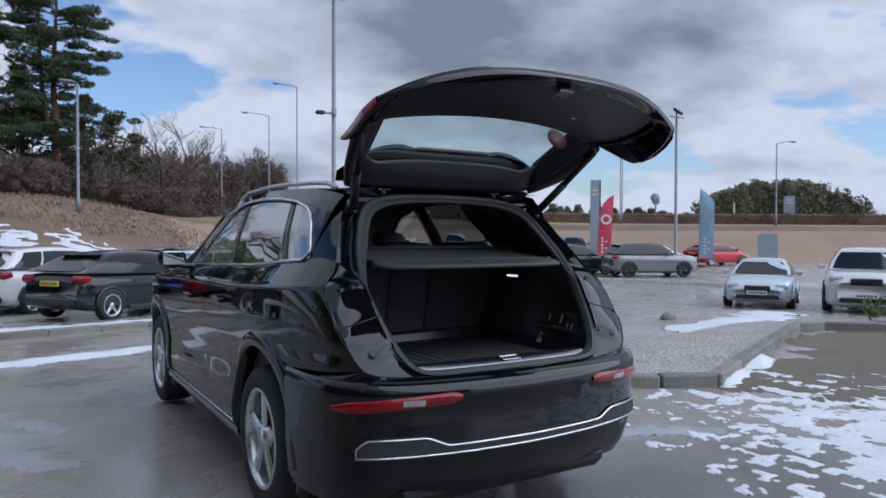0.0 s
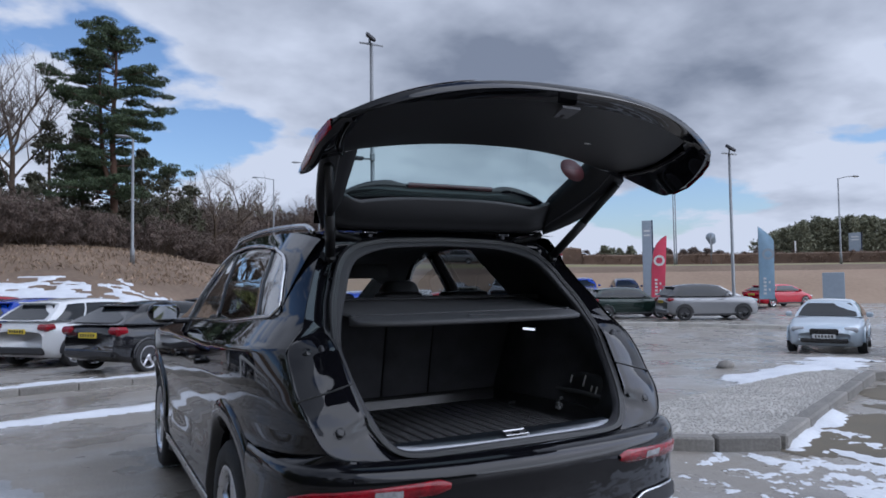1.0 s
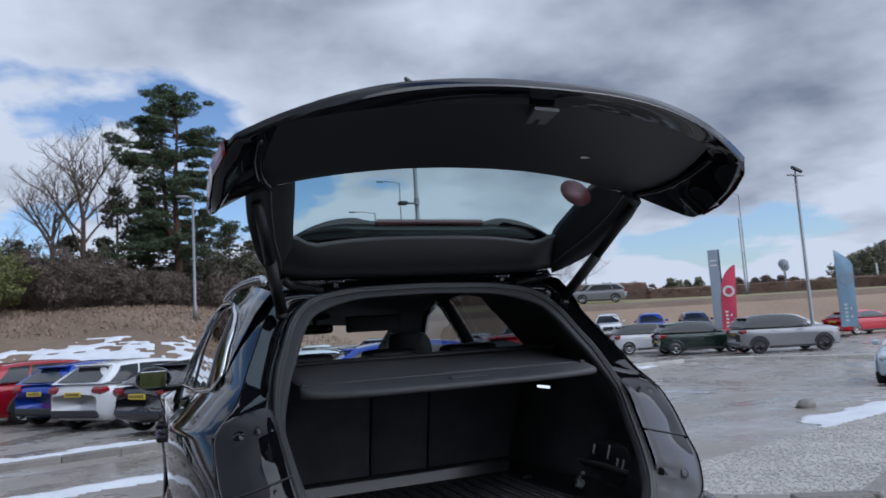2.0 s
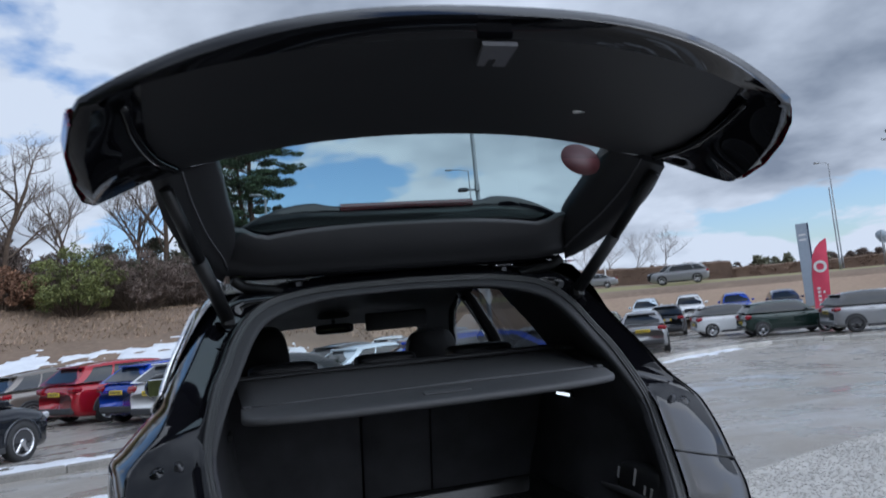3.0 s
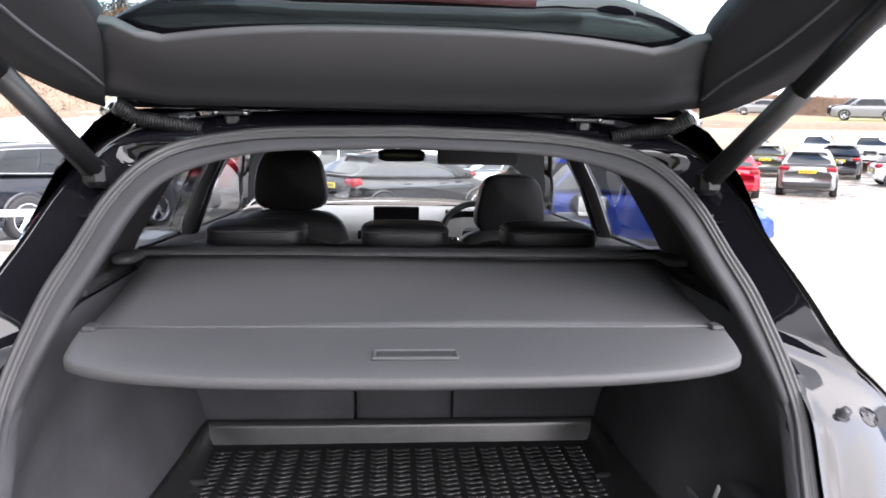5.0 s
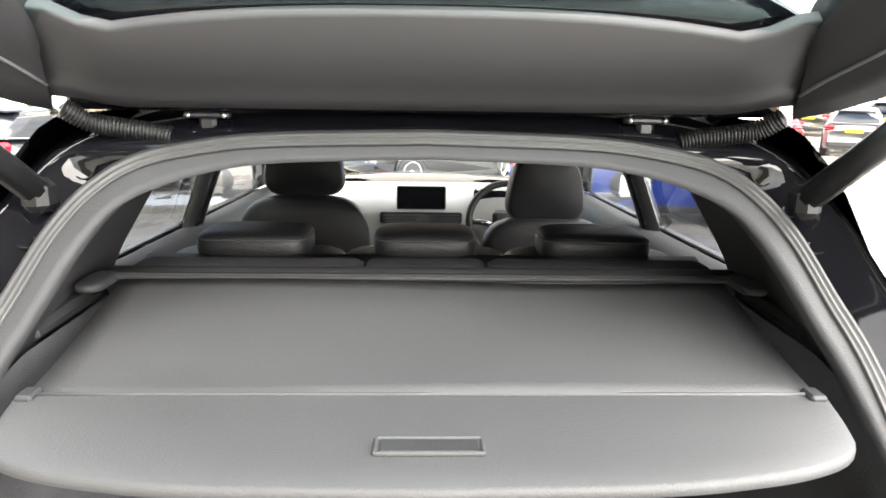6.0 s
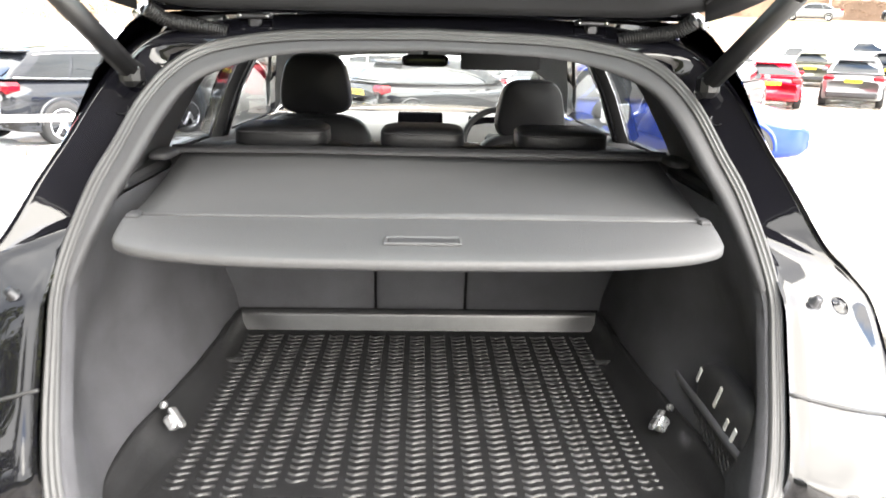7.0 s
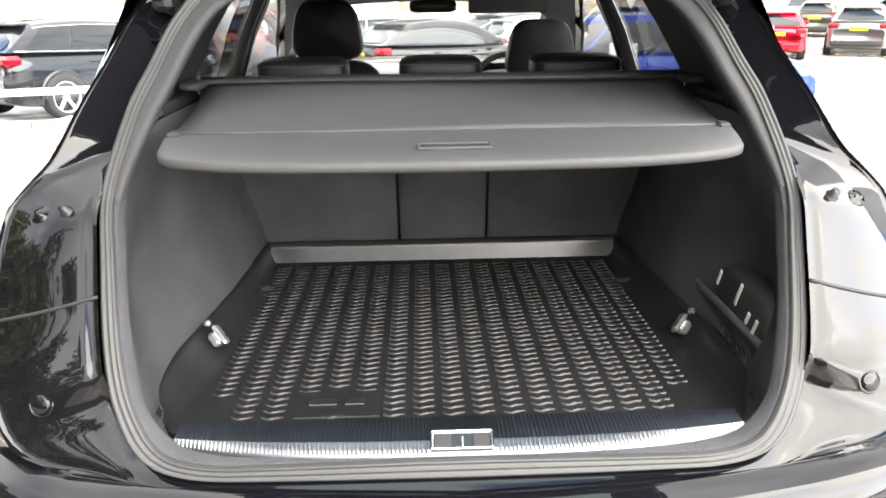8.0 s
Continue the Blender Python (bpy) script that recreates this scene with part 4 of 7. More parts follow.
EZ = [p for p in edge_pts if p[2] > 0.80]


def edge_at(z):
    zs = [p[2] for p in EZ]
    return curve_at(zs, [p[0] for p in EZ], z), curve_at(zs, [p[1] for p in EZ], z)


def flange_point(k, t):
    """Point of the opening's metal face at station k, t 0 at the edge to 1 at the seal."""
    a, b = edge_pts[k], seal_pts[k]
    p = lerp(a, b, t)
    ch = smoothstep(1.19, 1.25, a[2]) * (1 - smoothstep(1.57, 1.63, a[2]))
    deep = curve_at([0, 0.03, 0.08, 0.90, 0.96, 1.0], [0, 0.012, 0.014, 0.058, 0.012, 0.0], t)
    flush = curve_at([0, 0.02, 0.05, 0.94, 1.0], [0, 0.007, 0.008, 0.010, 0.0], t) - 0.008 * math.sin(math.pi * t)
    swell = smoothstep(0.82, 0.90, a[2]) * (1 - smoothstep(1.14, 1.22, a[2]))
    flush -= 0.040 * swell * curve_at([0.04, 0.5, 0.9, 1.0], [0, 0.6, 1.0, 0.8], t)
    return (p[0], p[1] + deep * ch + flush * (1 - ch), p[2])


HUB_R, HUB_F = 0.95, 3.77


def arch_trim(rows, centre, radius):
    """Drops the cells inside a wheel arch and pulls the rest of the rim onto its circle."""
    cy, cz = centre
    inside = [[math.hypot(p[1] - cy, p[2] - cz) < radius for p in r] for r in rows]
    faces, k = [], len(rows[0])
    verts = [list(p) for r in rows for p in r]
    touched = set()
    for i in range(len(rows) - 1):
        for j in range(k - 1):
            ids = [(i, j), (i, j + 1), (i + 1, j + 1), (i + 1, j)]
            n_in = sum(inside[a][b] for a, b in ids)
            if n_in == 4:
                continue
            faces.append(tuple(a * k + b for a, b in ids))
            if n_in:
                touched.update(a * k + b for a, b in ids if inside[a][b])
    for t in touched:
        y, z = verts[t][1] - cy, verts[t][2] - cz
        d = max(1e-6, math.hypot(y, z))
        verts[t][1], verts[t][2] = cy + y / d * radius, cz + z / d * radius
    return verts, faces


def side_panel(y0, y1, z0, z1, ny, nz, arch=None, rear_edge=False, top=None):
    rows = []
    for j in range(nz + 1):
        row = []
        for i in range(ny + 1):
            if rear_edge:
                za = z0 + (z1 - z0) * j / nz
                if za > 0.80:
                    xe, ye = edge_at(za)
                else:
                    ye = 0.50
                    xe = half_width(ye, za)
                u = (i / ny) ** 1.3
                y = ye + (y1 - ye) * u
                z = za if i == 0 else za + (min(za, (top(y) if top else za)) - za)
                x = half_width(y, z) + (xe - half_width(ye, za)) * math.exp(-(y - ye) / 0.10)
            else:
                y = y0 + (y1 - y0) * i / ny
                zt = top(y) if top else z1
                z = z0 + (zt - z0) * j / nz
                x = half_width(y, z)
            row.append((x, y, z))
        rows.append(row)
    if arch:
        return Geo().add(*arch_trim(rows, *arch))
    return Geo().grid(rows)


ARCH_R, ARCH_F = ((0.93, 0.40), 0.455), ((3.77, 0.40), 0.45)
belt_top = lambda y: zbelt(y) - 0.004
GAP = 0.004
for side in (-1, 1):
    def place(name, g, mat, parent=None, label=""):
        ob = sp(name, g if side > 0 else g.flipped_x(), mat, parent, label)
        return ob
    place("quarter_panel", side_panel(0, 1.30, 0.80, 1.30, 40, 60, ARCH_R, True, lambda y: 1.30 if y < 0.60 else zbelt(y) - 0.002), BLACK_PAINT)
    low = side_panel(0.47, 1.30, 0.30, 0.80, 40, 30, ARCH_R)
    place("quarter_lower", low, BLACK_PAINT)
    rear_door = place("rear_door", side_panel(1.30 + GAP, 2.03, 0.33, 1.2, 30, 50, ARCH_R, top=belt_top), BLACK_PAINT)
    front_door = place("front_door", side_panel(2.03 + GAP, 3.08, 0.33, 1.2, 30, 50, None, top=belt_top), BLACK_PAINT)
    place("front_fender", side_panel(3.08 + GAP, 4.50, 0.30, 1.17, 46, 44, ARCH_F, top=lambda y: curve_at([3.0, 3.5, 4.2, 4.55], [1.18, 1.12, 1.02, 0.92], y)), BLACK_PAINT)
    # flared lips round the wheel openings
    for (cy, cz), rad in (ARCH_R, ARCH_F):
        rows = []
        for k in range(41):
            q = math.radians(-22 + 224 * k / 40)
            yy, zz = math.cos(q), math.sin(q)
            row = []
            for dr, dx in ((-0.012, -0.10), (-0.014, 0.008), (0.0, 0.020), (0.03, 0.018), (0.065, 0.006), (0.075, -0.012)):
                py, pz = cy + (rad + dr) * yy, cz + (rad + dr) * zz
                row.append((half_width(max(0.40, min(4.4, py)), max(0.3, pz)) + dx, py, pz))
            rows.append(row)
        place("arch_lip", Geo().grid(rows), BLACK_PAINT)
        liner = []
        for k in range(25):
            q = math.radians(-15 + 210 * k / 24)
            liner.append([(x, cy + (rad - 0.01) * math.cos(q), cz + (rad - 0.01) * math.sin(q)) for x in (0.52, 0.70, 0.90)])
        g = Geo().grid(liner)
        o = len(g.v)
        g.v += [r[0] for r in liner]
        g.f.append(tuple(range(o, o + len(liner))))
        place("arch_liner", g, RUBBER)
    # sill with a thin bright strip
    rows = [[(half_width(y, 0.34) + dx, y, z) for dx, z in ((-0.05, 0.355), (0.012, 0.35), (0.016, 0.30), (-0.02, 0.24), (-0.12, 0.23))] for y in np.linspace(1.36, 3.34, 24)]
    sill = place("side_sill", Geo().grid(rows), GLOSS_BLACK)
    place("sill_strip", Geo().tube([(half_width(y, 0.34) + 0.016, y, 0.352) for y in np.linspace(1.38, 3.3, 16)], 0.007, 6), CHROME, sill)
    # raised door crease
    for d, (ya, yb) in ((rear_door, (1.42, 2.0)), (front_door, (2.07, 3.0))):
        rows = []
        for y in np.linspace(ya, yb, 14):
            zc = curve_at([1.4, 3.1], [0.60, 0.50], y)
            bulge = 0.014 * math.sin(math.pi * (y - ya) / (yb - ya)) ** 0.5
            rows.append([(half_width(y, zc + dz) + 0.001 + bulge * k, y, zc + dz) for dz, k in ((-0.07, 0), (-0.03, 0.9), (0.0, 1), (0.03, 0.35), (0.08, 0))])
        place("door_moulding", Geo().grid(rows), BLACK_PAINT, d)
        hy = 1.62 if d is rear_door else 2.42
        hz = 1.035 if d is rear_door else 1.005
        handle = Geo().box((half_width(hy, hz) + 0.028, hy, hz), (0.024, 0.21, 0.032), 0.010)
        handle.box((half_width(hy, hz) + 0.010, hy + 0.09, hz), (0.04, 0.03, 0.028), 0.006)
        handle.box((half_width(hy, hz) + 0.010, hy - 0.09, hz), (0.04, 0.03, 0.028), 0.006)
        place("door_handle", handle, BLACK_PAINT, d)
    # upper body side: window band, pillars, roof edge
    wt_y = [0.60, 0.63, 0.66, 0.71, 0.78, 0.85, 1.03, 1.37, 1.74, 2.1, 2.4, 2.61, 2.85, 2.93]
    wt_z = [1.315, 1.36, 1.40, 1.46, 1.52, 1.553, 1.592, 1.622, 1.635, 1.622, 1.545, 1.42, 1.245, 1.20]
    win_top = lambda y: max(zbelt(y) + 0.012, curve_at(wt_y, wt_z, y))

    def upper(y, z, out=0.0):
        return (half_width(y, z) + out, y, z)
    rows = []
    for y in np.concatenate([np.linspace(0.60, 0.9, 16), np.linspace(0.95, 2.95, 42), [3.1, 3.3, 3.5]]):
        lo = win_top(y) if y < 2.93 else zbelt(y)
        hi = max(zroof(y), lo + 0.004)
        rows.append([upper(y, lo + (hi - lo) * t) for t in np.linspace(0, 1, 8)])
    place("roof_side", Geo().grid(rows), BLACK_PAINT)
    # rear pillar skin, from the opening's edge to the quarter glass
    rows = []
    for j in range(26):
        z = 1.275 + (1.625 - 1.275) * j / 25
        xe, ye = edge_at(z)
        row = []
        for u in np.linspace(0, 1, 12):
            y1 = 0.604 if z < 1.31 else curve_at(wt_z[:8], wt_y[:8], z)
            y1 = max(y1, ye + 0.02)
            y = ye + (y1 - ye) * u
            row.append((half_width(y, z) + (xe - half_width(ye, z)) * math.exp(-(y - ye) / 0.10), y, z))
        rows.append(row)
    place("rear_pillar", Geo().grid(rows), BLACK_PAINT)
    # panes, each between slanted pillars
    for ya0, ya1, yb0, yb1 in ((0.61, 0.64, 0.86, 1.10), (0.93, 1.17, 1.84, 1.97), (1.92, 2.05, 2.90, 2.90)):
        rows = []
        for v in np.linspace(0, 1, 12):
            row = []
            for u in np.linspace(0, 1, 22):
                y = (ya0 + (ya1 - ya0) * v) * (1 - u) + (yb0 + (yb1 - yb0) * v) * u
                lo, hi = zbelt(y) + 0.006, win_top(y) - 0.004
                row.append(upper(y, lo + max(0.003, hi - lo) * v, -0.012))
            rows.append(row)
        pane = place("side_window", Geo().grid(rows), CAR_GLASS if ya0 > 1.9 else PRIVACY_GLASS, None, "tinted front window" if ya0 > 1.9 else "dark privacy-tinted rear window")
        pane.visible_shadow = False
    for y0, y1 in (((0.86, 1.10), (0.93, 1.17)), ((1.84, 1.97), (1.92, 2.05))):
        rows = []
        for v in np.linspace(0, 1, 10):
            row = []
            for u in (0, 0.5, 1):
                y = (y0[0] + (y0[1] - y0[0]) * v) * (1 - u) + (y1[0] + (y1[1] - y1[0]) * v) * u
                lo, hi = zbelt(y), win_top(y)
                row.append(upper(y, lo + (hi - lo) * v, -0.006))
            rows.append(row)
        thicken(place("window_pillar", Geo().grid(rows), GLOSS_BLACK), 0.05, -1 if side > 0 else -1)
    # dark inner covers of the pillars
    for y0, y1 in (((0.84, 1.08), (0.98, 1.22)), ((1.82, 1.95), (1.97, 2.10))):
        rows = []
        for v in np.linspace(0, 1, 10):
            row = []
            for u, inset in ((0, -0.020), (0.12, -0.050), (0.5, -0.062), (0.88, -0.050), (1, -0.020)):
                y = (y0[0] + (y0[1] - y0[0]) * v) * (1 - u) + (y1[0] + (y1[1] - y1[0]) * v) * u
                lo, hi = zbelt(y), win_top(y)
                row.append(upper(y, lo + (hi - lo) * v, inset))
            rows.append(row)
        place("pillar_cover", Geo().grid(rows), STRUT_BLACK)
    # bright surround of the side windows
    ring = [upper(y, zbelt(y) + 0.002, 0.006) for y in np.linspace(2.93, 0.66, 50)]
    ring += [upper(y, win_top(y), 0.006) for y in np.concatenate([np.linspace(0.605, 0.85, 14), np.linspace(0.9, 2.92, 50)])]
    place("window_surround", Geo().tube(ring, 0.009, 6, closed=True), CHROME, None, "chrome strip round the side windows")
    # roof rail
    pts = [(0.60, 0.70, zroof(0.70) + 0.004)] + [(0.60, y, zroof(y) + 0.030) for y in np.linspace(0.80, 2.25, 18)] + [(0.60, 2.45, zroof(2.45) + 0.002)]
    place("roof_rail", Geo().tube(smooth_line(pts, 40), 0.0125, 8), STEEL, None, "silver roof rail")
    # door mirror
    mir = Geo()
    rows = []
    for k in range(7):
        q = k / 6
        s_ = math.sin(math.pi * (0.08 + 0.84 * q)) ** 0.5
        rows.append([(0.99 + 0.105 * math.cos(a) * s_, 2.77 + 0.12 * q, 1.245 + 0.078 * math.sin(a) * s_) for a in np.linspace(0, 2 * math.pi, 20, endpoint=False)])
    mir.grid(rows, wrap=True)
    mir.f.append(tuple(range(len(mir.v) - 20, len(mir.v))))
    mirror = place("door_mirror", mir, BLACK_PAINT, None, "black door mirror")
    place("mirror_arm", Geo().box((0.875, 2.82, 1.185), (0.14, 0.07, 0.04), 0.012), GLOSS_BLACK, mirror)
    place("mirror_glass", Geo().box((0.99, 2.764, 1.245), (0.148, 0.010, 0.098), 0.004), MIRROR_FACE, mirror)
    # inner skins of door and pillars
    rows = [[(half_width(y, z) - 0.07, y, z) for z in np.linspace(0.4, zbelt(y) - 0.005, 8)] for y in np.linspace(1.0, 3.1, 18)]
    place("door_card", Geo().grid(rows), PLASTIC)
    rows = [[(half_width(y, zbelt(y)) - dx, y, zbelt(y) - dz) for dx, dz in ((0.02, 0.0), (0.07, 0.0), (0.11, 0.03), (0.11, 0.10))] for y in np.linspace(1.0, 3.1, 18)]
    place("door_top", Geo().grid(rows), TRIM_GREY)
    rows = []
    for y in np.linspace(0.66, 2.9, 40):
        lo, hi = win_top(y), max(zroof(y), win_top(y) + 0.004)
        rows.append([(half_width(y, lo) - 0.035, y, lo), (half_width(y, (lo + hi) / 2) - 0.05, y, (lo + hi) / 2), (half_width(y, hi) - 0.10, y, hi - 0.03), (0.30, y, hi - 0.015), (0, y, hi - 0.005)])
    place("headliner", Geo().grid(rows), PLASTIC)
    # inner rear pillar trim
    rows = []
    inn = [p for p in inner_pts if p[2] > 1.175]
    for p in inn[::2]:
        row = []
        y_end = curve_at([1.17, 1.33, 1.45, 1.60], [1.0, 1.17, 1.30, 1.40], p[2])
        for t in np.linspace(0, 1, 9):
            y = p[1] + 0.002 + t * (y_end - p[1])
            zz = p[2] + 0.03 * t * (1 if p[2] < 1.5 else 0.3)
            x = p[0] + (max(p[0], curve_at([1.17, 1.32, 1.45, 1.62], [0.715, 0.705, 0.665, 0.585], zz)) - p[0]) * t ** 0.8
            row.append((x, y, zz))
        rows.append(row)
    place("pillar_trim", Geo().grid(rows), TRIM_GREY, None, "grey plastic pillar trim")
    # painted metal between the opening's edge and the seal: a deep rain channel up the pillar, a flush face below
    rows = []
    for k in range(97):
        rows.append([flange_point(k, t) for t in (0, 0.015, 0.04, 0.08, 0.14, 0.25, 0.4, 0.55, 0.7, 0.82, 0.90, 0.94, 0.97, 1.0)])
    place("opening_flange", Geo().grid(rows), BLACK_PAINT, None, "glossy black metal round the boot opening")
    # lamp recess details: joint, buffer, bolt, raised rib
    k = min(range(97), key=lambda i: abs(edge_pts[i][2] - 0.997) + (9 if edge_pts[i][0] < 0.1 else 0))
    joint = [flange_point(k, t) for t in np.linspace(0.0, 1.0, 14)]
    place("panel_joint", Geo().tube([(x, y - 0.001, z) for x, y, z in joint], 0.0034, 6), RUBBER)

    def on_face(z, t):
        k = min(range(97), key=lambda i: abs(edge_pts[i][2] - z) + (9 if edge_pts[i][0] < 0.1 else 0))
        p, q, r = Vector(flange_point(k, t)), Vector(flange_point(k, t + 0.1)), Vector(flange_point(k + 1, t))
        nrm = (q - p).cross(r - p).normalized()
        nrm = -nrm if nrm.y > 0 else nrm
        return Matrix.Translation(p) @ nrm.to_track_quat("X", "Z").to_matrix().to_4x4()
    buf = Geo().lathe([(0.001, 0.0035), (0.014, 0.0035), (0.016, 0.002), (0.0165, -0.002), (0.0185, -0.002), (0.019, 0.001), (0.022, -0.002)], 24, on_face(0.885, 0.42))
    place("rubber_buffer", buf, BLACK_PAINT, None, "round rubber buffer")
    place("lamp_clip", Geo().lathe([(0.001, 0.006), (0.008, 0.006), (0.010, 0.002), (0.016, 0.002), (0.019, -0.002)], 20, on_face(1.155, 0.40)), BLACK_PAINT)
    place("bolt", Geo().lathe([(0.001, 0.014), (0.008, 0.014), (0.010, 0.002), (0.014, -0.001)], 8, on_face(1.15, 0.68)), DARK_METAL)
    for zb in (1.47, 1.53, 1.575):
        k = min(range(97), key=lambda i: abs(edge_pts[i][2] - zb) + (9 if edge_pts[i][0] < 0.1 else 0))
        m = Matrix.Translation(flange_point(k, 0.62)) @ Matrix.Rotation(math.radians(-52), 4, "X") @ Matrix.Rotation(math.radians(90), 4, "Z")
        place("bolt", Geo().lathe([(0.001, 0.012), (0.008, 0.012), (0.010, 0.0), (0.014, -0.002)], 10, m), DARK_METAL)
    gut = [flange_point(k, 0.955) for k in range(97) if 1.22 < edge_pts[k][2] < 1.56]
    place("drain_channel", Geo().tube([(x, y - 0.004, z) for x, y, z in gut], 0.0035, 6), BLACK_PAINT)
    # gas strut
    strut = place("gas_strut", Geo().tube([(0.570, 0.560, 1.540), (0.632, 0.385, 1.70)], 0.021, 10), STRUT_BLACK, None, "black tailgate strut")
    place("strut_rod", Geo().tube([(0.632, 0.385, 1.70), (0.692, 0.212, 1.862)], 0.018, 8), STRUT_BLACK, strut)
    place("strut_end", Geo().box((0.570, 0.563, 1.536), (0.04, 0.05, 0.05), 0.012), STRUT_BLACK, strut)
    # hinge and cable conduit
    hg = Geo().box((0.35, 0.668, 1.650), (0.072, 0.022, 0.010), 0.003)
    hg.box((0.35, 0.672, 1.624), (0.028, 0.022, 0.050), 0.006)
    hinge = place("tailgate_hinge", hg, DARK_METAL, None, "dark metal tailgate hinge with bright bolts")
    for bx in (-0.028, 0.028):
        place("hinge_bolt", Geo().box((0.35 + bx, 0.656, 1.650), (0.009, 0.009, 0.009), 0.003), STEEL, hinge)
    cpts = smooth_line([(0.405, 0.655, 1.616), (0.44, 0.650, 1.624), (0.48, 0.645, 1.630), (0.52, 0.638, 1.638), (0.55, 0.618, 1.660)], 120)
    place("cable_conduit", Geo().tube(cpts, [0.0125 + 0.004 * (k % 4 < 2) for k in range(120)], 10), STRUT_BLACK, None, "ribbed rubber cable conduit")

# roof
rows = []
for y in np.concatenate([np.linspace(0.70, 1.0, 6), np.linspace(1.1, 2.62, 20)]):
    h = zroof(y)
    row = []
    for u in np.linspace(-1, 1, 25):
        row.append((0.615 * u, y if y > 0.9 else y - 0.10 * abs(u) ** 2.2 * (1 if y < 0.72 else 0.4), h + 0.028 * (1 - abs(u) ** 2.4)))
    rows.append(row)
sp("roof", Geo().grid(rows), BLACK_PAINT)
# windscreen, bonnet, nose
rows = []
for v in np.linspace(0, 1, 12):
    y = 2.64 + (3.52 - 2.64) * v
    z = 1.625 + (1.165 - 1.625) * v + 0.03 * math.sin(math.pi * v)
    hw = 0.585 + 0.12 * v
    rows.append([(hw * u, y + 0.10 * (1 - u * u) * v, z + 0.02 * (1 - u * u)) for u in np.linspace(-1, 1, 15)])
ws = sp("windscreen", Geo().grid(rows), SCREEN_GLASS, None, "clear windscreen")
ws.visible_shadow = False
rows = []
for v in np.linspace(0, 1, 14):
    y = 3.50 + 1.05 * v
    z = 1.165 - 0.09 * v - 0.14 * v ** 3
    hw = 0.84 - 0.22 * v ** 2
    rows.append([(hw * u, y + 0.10 * (1 - u * u), z + 0.03 * (1 - u * u)) for u in np.linspace(-1, 1, 15)])
sp("bonnet", Geo().grid(rows), BLACK_PAINT)
rows = []
for z in (0.22, 0.30, 0.45, 0.60, 0.75, 0.86, 0.94):
    k = 1 - 0.3 * abs((z - 0.55) / 0.5) ** 3
    rows.append([(0.80 * math.sin(a), 4.30 + (0.36 * math.cos(a)) * k, z) for a in np.linspace(-math.pi / 2, math.pi / 2, 21)])
sp("front_bumper", Geo().grid(rows), BLACK_PAINT)
sp("front_grille", Geo().box((0, 4.63, 0.66), (0.9, 0.06, 0.34), 0.05), GLOSS_BLACK)
for side in (-1, 1):
    sp("headlamp", Geo().box((side * 0.66, 4.48, 0.82), (0.32, 0.2, 0.14), 0.05), CLEAR_LENS)
sp("underbody", Geo().box((0, 2.35, 0.27), (1.5, 3.9, 0.06), 0.02), RUBBER)
add_wheels(suv, (0.0, HUB_F - HUB_R), 0.80, 0.368, 0.245, ALLOY)

# rear bumper: rounded in plan, stepped in height
def eased(keys, vals, u, odd):
    """Value of a keyed line with its corners rounded off, mirrored about the middle."""
    total = 0.0
    for k in range(9):
        q = u + 0.022 * (k - 4)
        total += curve_at(keys, vals, abs(q)) * (-1 if odd and q < 0 else 1)
    return total / 9


def bumper_point(u, z):
    """u: 0 middle to 1 at the wheel opening."""
    prof = curve_at([0.27, 0.34, 0.42, 0.50, 0.57, 0.64, 0.70, 0.745, 0.78, 0.80, 0.806], [0.15, 0.09, 0.05, 0.02, 0.02, 0.022, 0.012, 0.0, 0.012, 0.04, 0.085], z)
    x = eased([0, 0.3, 0.55, 0.72, 0.84, 0.92, 1.0, 1.1], [0, 0.36, 0.66, 0.83, 0.905, 0.935, 0.935, 0.935], u, True)
    y = eased([0, 0.3, 0.55, 0.72, 0.84, 0.92, 1.0, 1.1], [-0.155, -0.130, -0.066, 0.026, 0.148, 0.30, 0.52, 0.78], u, False)
    ny = curve_at([0, 0.5, 0.85, 1.0], [1, 1, 0.5, 0.25], u)
    nx = curve_at([0, 0.5, 0.85, 1.0], [0, 0.1, 0.45, 0.45], u)
    return (x - prof * nx * 0.6, y + prof * ny, z)


zs = [0.27, 0.30, 0.34, 0.38, 0.42, 0.46, 0.50, 0.535, 0.57, 0.605, 0.64, 0.67, 0.70, 0.725, 0.745, 0.765, 0.78, 0.79, 0.80, 0.806]
us = np.linspace(0, 1, 41)
rows = []
for z in zs:
    half = [bumper_point(u, z) for u in us]
    rows.append([(-x, y, zz) for x, y, zz in half[:0:-1]] + half)
bumper = sp("rear_bumper", Geo().grid(rows), BLACK_PAINT, None, "glossy black rear bumper")
# top ledge of the bumper up to the flange
ledge = []
for u in np.linspace(0, 0.86, 40):
    a = bumper_point(u, 0.806)
    k = min((i for i in range(97) if edge_pts[i][2] < 0.852), key=lambda i: abs(edge_pts[i][0] - a[0]))
    b = edge_pts[k]
    ledge.append([a, lerp(a, b, 0.5)[:2] + (max(a[2], b[2] - 0.01) * 0.5 + a[2] * 0.5 + 0.002,), (b[0], b[1], b[2])])
ledge_geo = Geo().grid(ledge).mirror()
sp("bumper_step", ledge_geo, BLACK_PAINT)
pad = [[tuple(p + d for p, d in zip(lerp(r[0], r[2], t), (0, 0, 0.006))) for t in (0.25, 0.45, 0.7)] for r in ledge[:26]]
sp("load_pad", Geo().grid(pad).mirror(), PLASTIC, bumper)
